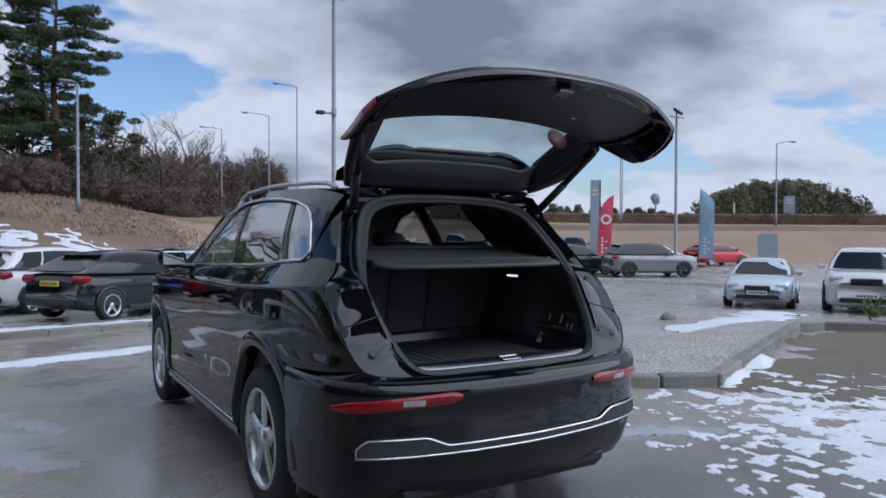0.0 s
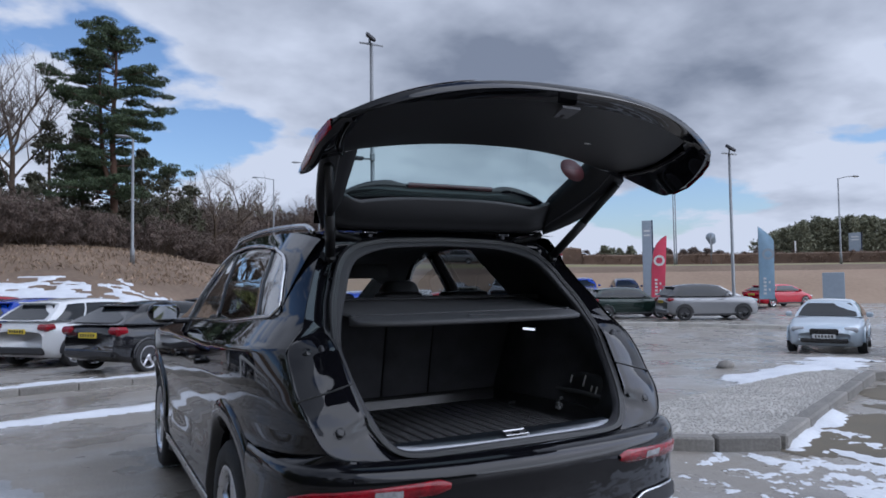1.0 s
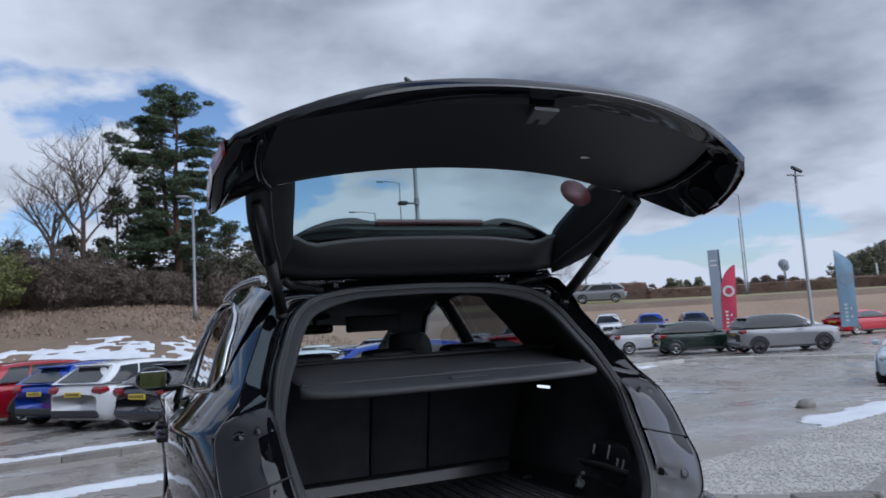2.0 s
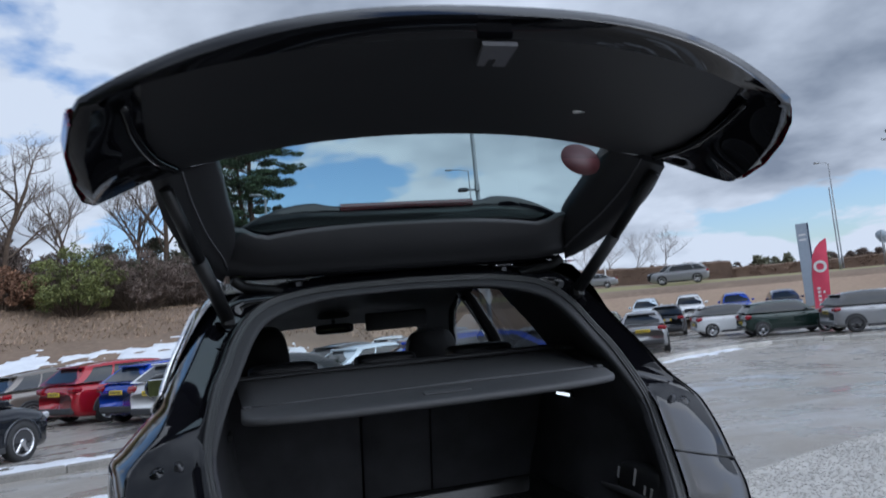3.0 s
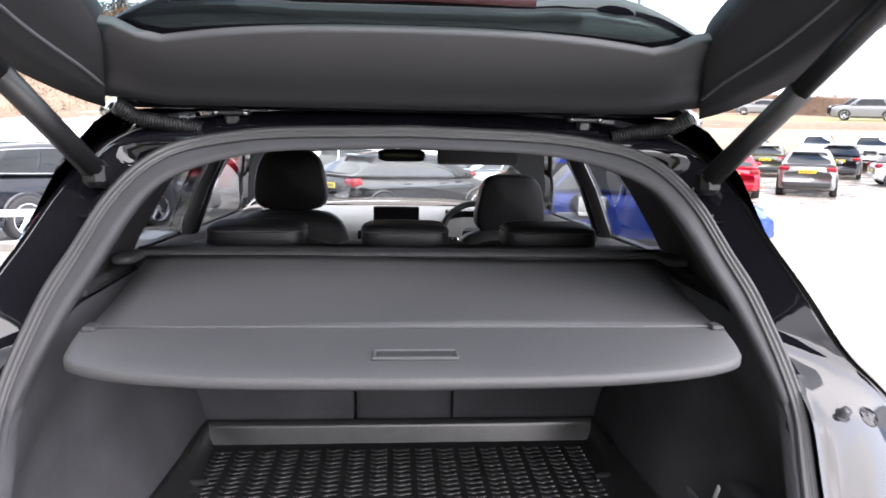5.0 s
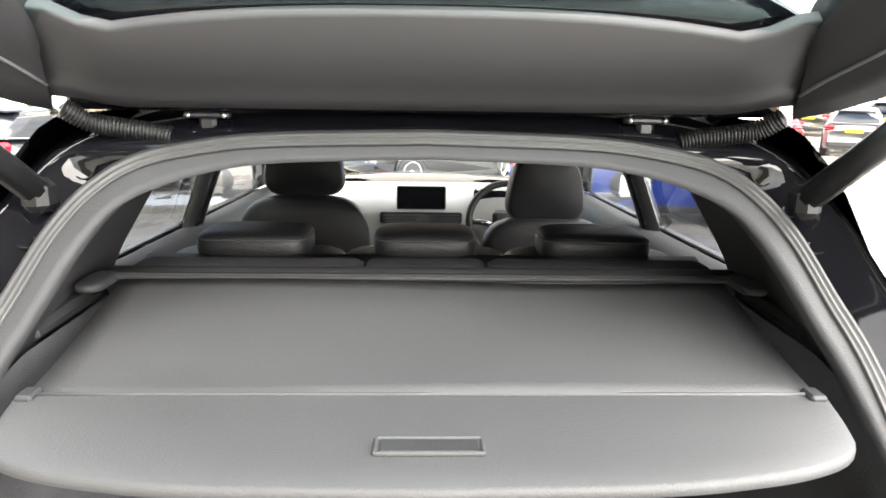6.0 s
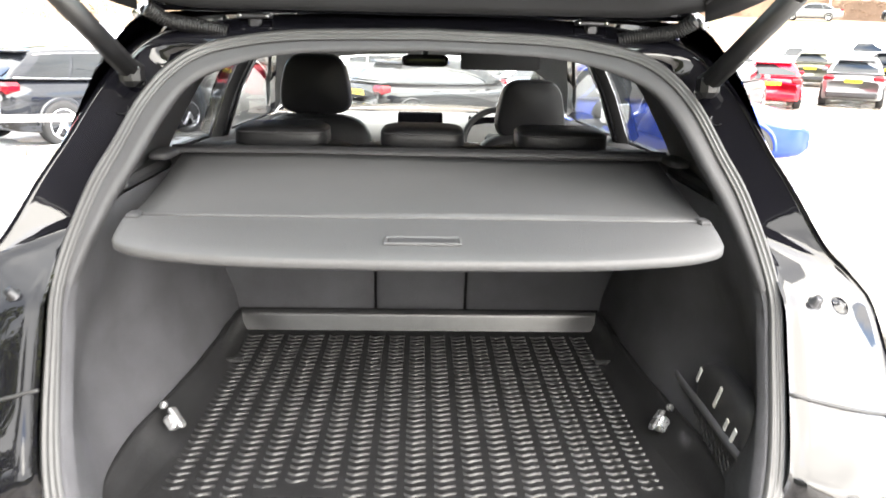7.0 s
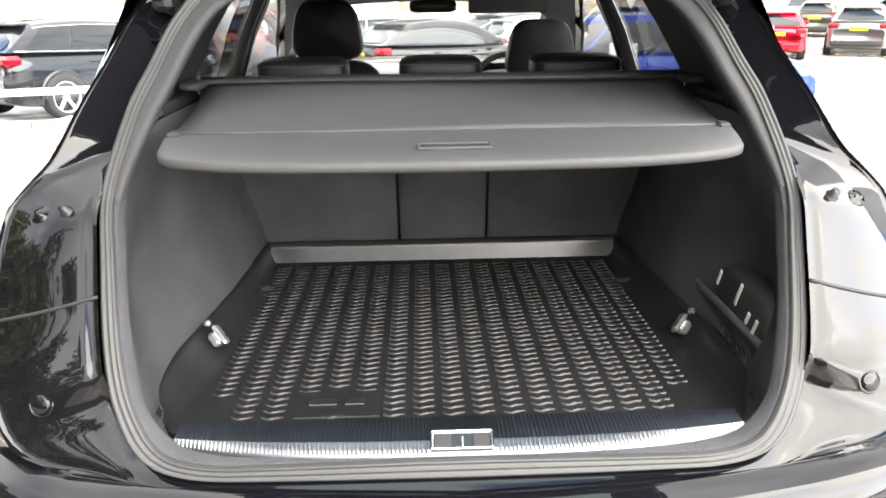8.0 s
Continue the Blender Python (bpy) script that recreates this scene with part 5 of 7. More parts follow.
for side in (-1, 1):
    rows = []
    for u in np.linspace(0.31, 0.80, 26):
        hh = 0.027 * min(1.0, 0.35 + (u - 0.31) * 22, 0.35 + (0.80 - u) * 9)
        c = 0.728 - 0.035 * (u - 0.31) / 0.49
        row = []
        for dz, outw in ((-hh, 0.0), (-hh * 0.8, 0.009), (hh * 0.8, 0.009), (hh, 0.0)):
            x, y, z = bumper_point(u, c + dz)
            row.append((side * (x + 0.4 * outw), y - outw, z))
        rows.append(row)
    g = Geo().grid(rows if side < 0 else [r[::-1] for r in rows])
    sp("bumper_lamp", g, RED_LENS, bumper, "red bumper lamp with a clear section")
    clear = []
    for u in np.linspace(0.45, 0.53, 5):
        row = []
        for dz in (-0.013, 0.013):
            x, y, z = bumper_point(u, 0.716 + dz)
            row.append((side * x, y - 0.012, z))
        clear.append(row)
    sp("reversing_lens", Geo().grid(clear), CLEAR_LENS, bumper)
# bright outline of the lower grille and dark insert
out_low = []
for u in np.linspace(0, 0.70, 30):
    x, y, z = bumper_point(u, 0.49)
    out_low.append((x, y - 0.012, 0.49))
out_up = []
for u in np.linspace(0, 0.70, 30):
    zz = curve_at([0, 0.36, 0.44, 0.66, 0.70], [0.525, 0.525, 0.565, 0.565, 0.53], u)
    x, y, z = bumper_point(u, zz)
    out_up.append((x, y - 0.012, zz))
insert = Geo().grid([[lerp(a, b, t) for t in (0, 0.5, 1)] for a, b in zip(out_low, out_up)]).mirror()
sp("lower_grille", insert, PLASTIC, bumper)
full = [(-x, y, z) for x, y, z in out_low[::-1]] + out_low[1:]
sp("bright_trim", Geo().tube(full, 0.0048, 6), CHROME, bumper, "thin chrome line on the bumper")
full = [(-x, y, z) for x, y, z in out_up[::-1]] + out_up[1:]
sp("bright_trim", Geo().tube([(-out_low[-1][0], out_low[-1][1], out_low[-1][2])] + full + [out_low[-1]], 0.0048, 6), CHROME, bumper, "thin chrome line on the bumper")
sp("valance", Geo().box((0, 0.12, 0.29), (1.25, 0.20, 0.13), 0.05), STRUT_BLACK, bumper)

# seal round the opening and inner trim
SEAL_SECTION = ((-0.008, 0.006), (-0.007, -0.004), (-0.003, -0.008), (0.001, -0.008), (0.004, -0.003), (0.007, -0.007), (0.011, -0.007), (0.014, -0.002), (0.016, -0.005), (0.020, -0.004), (0.022, 0.003))
seal_rows = []
for a, b in zip(seal_pts, inner_pts):
    d = (Vector(b) - Vector(a)).normalized()
    seal_rows.append([(a[0] + d.x * u, a[1] + d.y * u + w - 0.003, a[2] + d.z * u + 0.003) for u, w in SEAL_SECTION])
seal_geo = Geo().grid(seal_rows + [[(-x, y, z) for x, y, z in r] for r in seal_rows[-2:0:-1]] + [seal_rows[0]])
sp("boot_seal", seal_geo, SEAL, None, "grey-black ribbed rubber seal round the opening")
upper_rows, lower_rows = [], []
for k in range(97):
    a, b = seal_pts[k], inner_pts[k]
    row = [a, lerp(a, b, 0.3), lerp(a, b, 0.7), b, (b[0] * 0.998, b[1] + 0.03, b[2] + (0.0 if b[2] > 0.9 else -0.004))]
    if a[2] > 1.19:
        upper_rows.append([(x, y - 0.004, z) for x, y, z in row[:4]] + [row[4]])
    if a[2] < 1.21:
        lower_rows.append(row)
sp("opening_trim", Geo().grid(upper_rows).mirror(), TRIM_GREY, None, "grey plastic trim inside the seal")
sp("opening_trim", Geo().grid(lower_rows).mirror(), CARPET, None, "grey carpeted edge inside the seal")

# ---- boot ----
for side in (-1, 1):
    def place(name, g, mat, parent=None, label=""):
        return sp(name, g if side > 0 else g.flipped_x(), mat, parent, label)
    low_in = [p for p in inner_pts if 0.855 < p[2] < 1.33]
    lz, lx, ly = [p[2] for p in low_in], [p[0] for p in low_in], [p[1] for p in low_in]
    rows = []
    for z in np.concatenate([[0.765, 0.80, 0.83], np.linspace(0.86, 1.30, 18)]):
        x0, y0 = curve_at(lz, lx, z), curve_at(lz, ly, z)
        if z < 0.86:
            x0, y0 = 0.50 + 0.09 * min(1, (z - 0.72) / 0.14) - 0.01, 0.12
        row = []
        for u in np.linspace(0, 1, 22):
            y = y0 + (1.12 - y0) * u
            # the wheel housing swells inward low down and towards the seat
            swell = 0.075 * math.exp(-((y - 0.98) / 0.34) ** 2) * max(0, 1 - (z - 0.78) / 0.5)
            pocket = 0.045 * math.exp(-((y - 0.40) / 0.20) ** 4) * math.exp(-((z - 0.96) / 0.20) ** 4)
            wall_x = 0.605 - swell + pocket
            crest_x = curve_at([0.18, 0.26, 0.40, 0.54, 0.70, 0.86, 1.05], [0.560, 0.580, 0.570, 0.552, 0.536, 0.528, 0.524], y) + 0.010
            wall_x = crest_x + (wall_x - crest_x) * smoothstep(0.83, 1.0, z)
            x = x0 + (wall_x - x0) * min(1, u * 5)
            row.append((x, y, z))
        rows.append(row)
    place("boot_side_trim", Geo().grid(rows), CARPET, None, "dark carpeted boot side")
    # ledge that carries the cover
    place("cover_ledge", Geo().box((0.655, 0.76, 1.300), (0.06, 0.30, 0.03), 0.010), PLASTIC)
    eye_m = Matrix.Translation((0.514, 0.458, 0.836)) @ Matrix.Rotation(math.radians(-52), 4, "Z") @ Matrix.Rotation(math.radians(38), 4, "X") @ Matrix.Rotation(math.radians(-28), 4, "Y")
    eye = Geo().box((0, 0, 0.004), (0.023, 0.052, 0.012), 0.005, eye_m)
    eye.box((0, 0, -0.012), (0.026, 0.034, 0.022), 0.006, eye_m)
    eye.box((0.012, 0.036, 0.002), (0.016, 0.014, 0.014), 0.004, eye_m)
    place("tie_down_eye", eye, ALLOY, None, "chrome tie-down eye")
    lamp_box = place("boot_lamp", Geo().box((0.590, 0.79, 1.172), (0.014, 0.125, 0.024), 0.004), PLASTIC)
    if side > 0:
        place("lamp_lens", Geo().box((0.581, 0.79, 1.172), (0.006, 0.105, 0.011), 0.002), LAMP_WHITE, lamp_box, "lit white boot lamp strip")
# floor under the mat, seat backs
sp("boot_floor", Geo().box((0, 0.60, 0.755), (1.24, 1.02, 0.03), 0.004), CARPET)
for x0, x1 in ((-0.625, -0.1365), (-0.1285, 0.1285), (0.1365, 0.625)):
    rows = []
    for z, y in ((0.76, 1.10), (0.80, 1.085), (0.95, 1.055), (1.10, 1.02), (1.22, 0.99), (1.285, 0.968), (1.312, 0.974), (1.322, 1.0), (1.32, 1.06)):
        rows.append([(x0 + (x1 - x0) * u, y + (0.012 if u in (0, 1) else 0), z - (0.006 if u in (0, 1) else 0)) for u in (0, 0.04, 0.5, 0.96, 1)])
    sp("rear_seat_back", Geo().grid(rows), CARPET, None, "carpet-backed section of the split rear seat")
rows = []
for y, z in ((1.130, 0.76), (1.052, 1.10), (1.000, 1.30), (1.075, 1.325), (1.160, 1.10), (1.235, 0.76), (1.130, 0.76)):
    rows.append([(x, y, z) for x in (-0.62, -0.2, 0.2, 0.62)])
sp("rear_seat_core", Geo().grid(rows), LEATHER)


def cushion(c, s, e=0.55, n=20, k=12):
    """A rounded block: a superellipsoid of given size."""
    def f(a, p):
        return math.copysign(abs(a) ** p, a)
    rows = []
    for i in range(k + 1):
        t = -math.pi / 2 + math.pi * i / k
        rows.append([(c[0] + s[0] / 2 * f(math.cos(t), e) * f(math.cos(q), e), c[1] + s[1] / 2 * f(math.cos(t), e) * f(math.sin(q), e), c[2] + s[2] / 2 * f(math.sin(t), e)) for q in (2 * math.pi * j / n for j in range(n))])
    return Geo().grid(rows, wrap=True)


def headrest(c, w, h, d, taper, e=0.42):
    """A padded headrest: rounded outline, wider low down, with softly rolled edges."""
    def f(a, p):
        return math.copysign(abs(a) ** p, a)
    rows = []
    for i in range(13):
        t = -math.pi / 2 + math.pi * i / 12
        k = 0.80 + 0.20 * math.cos(t) ** 0.5 if abs(t) < 1.5 else 0.0
        row = []
        for j in range(32):
            q = 2 * math.pi * j / 32
            x, z = w / 2 * f(math.cos(q), e) * k, h / 2 * f(math.sin(q), 0.55) * k
            x *= 1 - taper * (z / h + 0.5) ** 1.6
            row.append((c[0] + x, c[1] + d / 2 * math.sin(t) - 0.25 * (z / h) * 0.08, c[2] + z))
        rows.append(row)
    return Geo().grid(rows, wrap=True)


for cx, cw in ((-0.393, 0.265), (0.0, 0.245), (0.393, 0.265)):
    hr = sp("rear_headrest", cushion((cx, 1.15, 1.335), (cw * 0.97, 0.17, 0.078), 0.42, 32), LEATHER, None, "low black leather headrest")
    band = [(cx + cw / 2 * 0.945 * math.copysign(abs(math.cos(q)) ** 0.42, math.cos(q)), 1.15 + 0.085 * 0.975 * math.copysign(abs(math.sin(q)) ** 0.42, math.sin(q)), 1.356) for q in np.linspace(0, 2 * math.pi, 48, endpoint=False)]
    sp("piping", Geo().tube(band, 0.003, 5, closed=True), TRIM_GREY, hr)
    sp("rear_seat_top", cushion((cx, 1.14, 1.27), (cw + 0.15, 0.20, 0.10), 0.45), LEATHER)
for cx, zt, sh in ((-0.45, 0.09, 0.585), (0.465, 0.0, 0.51)):
    sp("front_seat_back", cushion((cx, 2.16, 0.70 + sh / 2), (0.50, 0.16, sh), 0.5, 24, 16), LEATHER, None, "black leather front seat back")
    sp("front_seat_base", cushion((cx, 2.45, 0.66), (0.50, 0.56, 0.22), 0.4), LEATHER)
    rest = sp("front_headrest", headrest((cx, 2.20, 1.315 + zt), 0.315, 0.25, 0.13, 0.26), LEATHER, None, "black leather front headrest")
    for dx in (-0.075, 0.075):
        sp("headrest_post", Geo().tube([(cx + dx, 2.17, 1.17), (cx + dx, 2.20, 1.23 + zt)], 0.008, 6), CHROME, rest)
# dashboard and controls
rows = []
for u in np.linspace(-1, 1, 31):
    hood = 0.045 * math.exp(-((u * 0.72 - 0.40) / 0.17) ** 4)
    rows.append([(0.74 * u, y, z + (hood if 2.92 < y < 3.2 else 0)) for y, z in ((2.90, 0.78), (2.88, 0.92), (2.90, 1.05), (2.95, 1.115), (3.05, 1.15), (3.25, 1.165), (3.55, 1.15))])
sp("dashboard", Geo().grid(rows), LIGHT_DASH, None, "dashboard with pale trim")
sp("centre_screen", Geo().box((-0.009, 2.925, 1.158), (0.24, 0.018, 0.115), 0.006), SCREEN, None, "dark centre touchscreen")
vent = sp("air_vent", Geo().box((-0.01, 2.893, 1.065), (0.40, 0.02, 0.055), 0.008), GLOSS_BLACK, None, "air vents under the screen")
for k in range(3):
    sp("vent_slat", Geo().box((-0.01, 2.881, 1.050 + 0.015 * k), (0.38, 0.01, 0.004)), CHROME, vent)
sp("hazard_panel", Geo().box((0.0, 2.880, 1.066), (0.07, 0.012, 0.03), 0.004), STEEL)
wheel_m = Matrix.Translation((0.40, 2.76, 1.075)) @ Matrix.Rotation(math.radians(68), 4, "X")
st = Geo()
st.tube([tuple(wheel_m @ Vector((0.185 * math.cos(q), 0.185 * math.sin(q), 0))) for q in np.linspace(0, 2 * math.pi, 36, endpoint=False)], 0.017, 8, closed=True)
steer = sp("steering_wheel", st, LEATHER, None, "leather steering wheel with bright spokes")
hubg = Geo().box((0, 0, 0.0), (0.15, 0.11, 0.05), 0.02, wheel_m)
sp("steering_hub", hubg, LEATHER, steer)
for a, b in (((-0.17, 0, 0), (-0.06, -0.01, 0)), ((0.17, 0, 0), (0.06, -0.01, 0)), ((0, -0.17, 0), (0, -0.05, 0))):
    sp("steering_spoke", Geo().tube([tuple(wheel_m @ Vector(a)), tuple(wheel_m @ Vector(b))], 0.014, 6), CHROME, steer)
sp("instrument_face", Geo().box((0.40, 2.96, 1.165), (0.30, 0.02, 0.075), 0.02), SCREEN)
mirror_g = cushion((0.013, 2.75, 1.488), (0.235, 0.04, 0.062), 0.45)
sp("rear_view_mirror", mirror_g, GLOSS_BLACK, None, "interior rear-view mirror")
sp("mirror_stem", Geo().tube([(0.013, 2.76, 1.50), (0.013, 2.80, 1.585)], 0.014, 8), PLASTIC)
sp("sensor_housing", cushion((0.013, 2.78, 1.575), (0.20, 0.14, 0.06), 0.5), PLASTIC)
sp("sun_visor", Geo().box((0.37, 2.60, 1.508), (0.38, 0.02, 0.105), 0.009), PLASTIC, None, "folded-down driver's sun visor")
sp("centre_console", Geo().box((0, 2.4, 0.72), (0.24, 1.0, 0.30), 0.05), PLASTIC)
sp("cabin_floor", Geo().box((0, 2.1, 0.36), (1.5, 2.1, 0.05), 0.01), CARPET)

# sill plate with ribs and latch
rows = []
SILL_TOP = [(0.050, 0.8335), (0.080, 0.8350), (0.115, 0.8355), (0.124, 0.800)]
SILL_FRONT = [(0.024, 0.816), (0.026, 0.823), (0.037, 0.829), (0.046, 0.8325), (0.050, 0.8335)]


def sill_bow(x, y):
    """The plate's front edge curves forward between its ends."""
    return y + 0.034 * (abs(x) / 0.45) ** 3 * curve_at([0.026, 0.050, 0.115], [1.0, 0.6, 0.0], y)


def sill_rows(line, xs):
    return [[(x, sill_bow(x, y), z) for y, z in line] for x in xs]


sill_plate = sp("sill_plate", Geo().grid(sill_rows(SILL_TOP, np.linspace(-0.49, 0.49, 26))), PLATE_STEEL, None, "ribbed steel loading sill plate")
sp("front_strip", Geo().grid(sill_rows(SILL_FRONT, np.linspace(-0.49, 0.49, 26))), SILL_STEEL, sill_plate, "bright brushed front edge")
top_ribs, front_ribs = Geo(), Geo()
for k in range(134):
    x = -0.482 + 0.964 * k / 133
    if abs(x) < 0.056:
        continue
    for g, amp, line in ((top_ribs, 0.0008, SILL_TOP[:3]), (front_ribs, 0.0009, SILL_FRONT[1:4])):
        g.grid([[(x - 0.0022, sill_bow(x, y), z - 0.0005), (x - 0.0010, sill_bow(x, y) - 0.0004, z + amp), (x + 0.0010, sill_bow(x, y) - 0.0004, z + amp), (x + 0.0022, sill_bow(x, y), z - 0.0005)] for y, z in line])
sp("ribbing", top_ribs, PLATE_STEEL, sill_plate)["kind"] = "stuff"
sp("ribbing", front_ribs, SILL_STEEL, sill_plate)["kind"] = "stuff"
latch_m = Matrix.Translation((-0.002, 0.042, 0.8335)) @ Matrix.Rotation(math.radians(18), 4, "X")
lat = Geo().box((0, -0.0165, 0.004), (0.106, 0.004, 0.008), 0.002, latch_m).box((0, 0.018, 0.004), (0.106, 0.007, 0.009), 0.003, latch_m)
for sx in (-1, 1):
    lat.box((sx * 0.050, 0.0005, 0.004), (0.006, 0.036, 0.009), 0.0025, latch_m)
latch = sp("latch", lat, STEEL, None, "chrome tailgate latch surround")
sp("latch_pocket", Geo().box((0, 0.0005, 0.001), (0.096, 0.030, 0.006), 0, latch_m), SCREEN, latch)
sp("latch_catch", Geo().box((0, -0.003, 0.006), (0.005, 0.020, 0.006), 0.002, latch_m), STEEL, latch)
for sx in (-1, 1):
    sp("latch_plate", Geo().box((sx * 0.0325, 0.0, 0.0045), (0.029, 0.026, 0.004), 0.0015, latch_m), PLASTIC, latch)

# ---- tailgate, raised ----
def gate_row(c, e, n=19, power=1.8):
    row = []
    for k in range(n):
        t = math.pi / 2 * k / (n - 1)
        sx = math.sin(t) ** 0.9
        row.append((e[0] * sx, c[0] + (e[1] - c[0]) * sx ** 2.2, c[1] + (e[2] - c[1]) * sx ** power))
    return row


def gate_grid(stations, n=19, power=1.8):
    rows = [gate_row(c, e, n, power) for c, e in stations]
    return [[(-x, y, z) for x, y, z in r[:0:-1]] + r for r in rows]


OUTER = [((0.165, 2.005), (0.717, 0.20, 1.891)), ((0.06, 2.046), (0.838, 0.11, 1.811)), ((-0.037, 2.074), (0.852, 0.031, 1.820)), ((-0.13, 2.094), (0.855, -0.052, 1.850)), ((-0.218, 2.108), (0.852, -0.130, 1.891)), ((-0.299, 2.108), (0.832, -0.190, 1.926)), ((-0.372, 2.088), (0.806, -0.225, 1.948)), ((-0.392, 2.060), (0.770, -0.230, 1.938))]
half_rows = gate_grid(OUTER, 25, 2.8)
# the skin turns under along its side edges
TURN = [0.0, 0.0, 0.6, 1.0, 1.0, 1.0, 0.7, 0.3]
outer_rows = []
for r, k in zip(half_rows, TURN):
    a, b = r[0], r[-1]
    outer_rows.append([(a[0] + 0.034 * k + 0.008, a[1] + 0.01 * k, a[2] - 0.032 * k), (a[0] + 0.005 * k + 0.008, a[1], a[2] - 0.027 * k)] + [(x + 0.008, y, z) for x, y, z in r] + [(b[0] - 0.005 * k + 0.008, b[1], b[2] - 0.027 * k), (b[0] - 0.034 * k + 0.008, b[1] + 0.01 * k, b[2] - 0.032 * k)])
gate = sp("tailgate", Geo().grid(outer_rows), BLACK_PAINT, None, "raised tailgate, glossy black outside")
INN = [((0.128, 1.970), (0.575, 0.222, 1.932)), ((0.05, 1.985), (0.655, 0.17, 1.905)), ((-0.07, 2.003), (0.69, 0.08, 1.905)), ((-0.19, 2.020), (0.705, -0.02, 1.925)), ((-0.29, 2.028), (0.70, -0.12, 1.955)), ((-0.335, 2.036), (0.69, -0.20, 1.985))]
trim_rows = gate_grid(INN, 17, 2.2)
sp("tailgate_trim", Geo().grid(trim_rows), HATCH_TRIM, gate, "dark plastic lining of the tailgate")
# inner metal between the lining and the outer edge
for side in (-1, 1):
    wing_in = smooth_line([r[-1] for r in trim_rows], 30)
    rim_line = [r[-1] for r in outer_rows] if side > 0 else [(-r[0][0], r[0][1], r[0][2]) for r in outer_rows]
    wing_out = smooth_line(rim_line, 30)
    rows = [[tuple(q + d for q, d in zip(lerp(a, b, t), (0, 0, 0.028 * math.sin(math.pi * t)))) for t in np.linspace(0, 1, 8)] for a, b in zip(wing_in, wing_out)]
    rows = [[(side * x, y, z) for x, y, z in r] for r in rows]
    sp("tailgate_wing", Geo().grid(rows), BLACK_PAINT, gate)
    rib = smooth_line([(0.66, 0.16, 1.897), (0.70, 0.05, 1.90), (0.725, -0.06, 1.925), (0.73, -0.16, 1.955)], 20)
    sp("wing_rib", Geo().tube([(side * x, y, z) for x, y, z in rib], 0.011, 6), BLACK_PAINT, gate)
    # tail lamp lens wrapped round the corner
    fine = [[lerp(a, b, t) for a, b in zip(outer_rows[i], outer_rows[i + 1])] for i in range(1, 6) for t in (0, 0.25, 0.5, 0.75)][:-2]
    cols = range(6, 26)
    lens_rows = [[(x + (side * 0.005 if c > 22 else 0), y, z + (0.004 if c < 25 else -0.002)) for c in cols for x, y, z in (r[26 + side * c],)] for r in fine]
    sp("tail_lamp", Geo().grid(lens_rows), RED_LENS, gate, "wrap-round red tail lamp")
a_line, b_line = resample(trim_rows[-1], 41), resample(outer_rows[-1], 41)
sp("tailgate_lip", Geo().grid([[a, lerp(a, b, 0.5)[:2] + (lerp(a, b, 0.5)[2] + 0.008,), b] for a, b in zip(a_line, b_line)]), BLACK_PAINT, gate)
# side frames of the rear window
for side in (-1, 1):
    fr_in = smooth_line([(0.545, 0.56, 1.735), (0.534, 0.51, 1.773), (0.548, 0.40, 1.835), (0.560, 0.30, 1.891), (0.572, 0.222, 1.934)], 24)
    fr_out = smooth_line([(0.578, 0.645, 1.655), (0.612, 0.56, 1.676), (0.666, 0.43, 1.726), (0.706, 0.29, 1.800), (0.722, 0.20, 1.878)], 24)
    rows = []
    for a, b in zip(fr_in, fr_out):
        up = 0.055
        rows.append([(side * x, y, z) for x, y, z in ((a[0], a[1] + 0.02, a[2] + up), a, lerp(a, b, 0.3), lerp(a, b, 0.7), b, (b[0] + 0.004, b[1] + 0.01, b[2] + 0.02), (b[0] - 0.03, b[1] + 0.035, b[2] + up), (a[0], a[1] + 0.02, a[2] + up))])
    sp("window_frame", Geo().grid(rows), HATCH_TRIM, gate, "black side frame of the tailgate window")
    seam = [lerp(a, b, 0.52) for a, b in zip(fr_in, fr_out)]
    sp("frame_seam", Geo().tube([(side * x, y - 0.001, z - 0.001) for x, y, z in seam], 0.0028, 6), GREY_CLIP, gate)
# lining between the hinges and the window
rows = []
for u in np.linspace(-1, 1, 31):
    arch = 1 - abs(u) ** 2.6
    lift = smoothstep(0.80, 1.0, abs(u))
    top_z = 1.748 + 0.048 * arch + 0.050 * lift
    rows.append([(0.575 * u, 0.660 - 0.006 * u * u, 1.664 + 0.012 * lift), (0.573 * u, 0.632, 1.662 + 0.016 * lift), (0.570 * u, 0.610, 1.678 + 0.022 * lift), (0.569 * u, 0.606, 1.686 + 0.024 * lift), (0.566 * u, 0.590, 1.698 + 0.028 * lift), (0.558 * u, 0.562 - 0.010 * lift, 1.725 + 0.01 * arch + 0.034 * lift), (0.550 * u, 0.538 - 0.025 * lift, top_z - 0.006), (0.549 * u, 0.537 - 0.025 * lift, top_z), (0.548 * u, 0.552 - 0.025 * lift, top_z + 0.012)])
sp("upper_lining", Geo().grid(rows), HATCH_TRIM, gate, "plastic lining above the hinges")
sp("gate_header", Geo().box((0, 0.668, 1.672), (1.12, 0.05, 0.03), 0.010), BLACK_PAINT, gate)
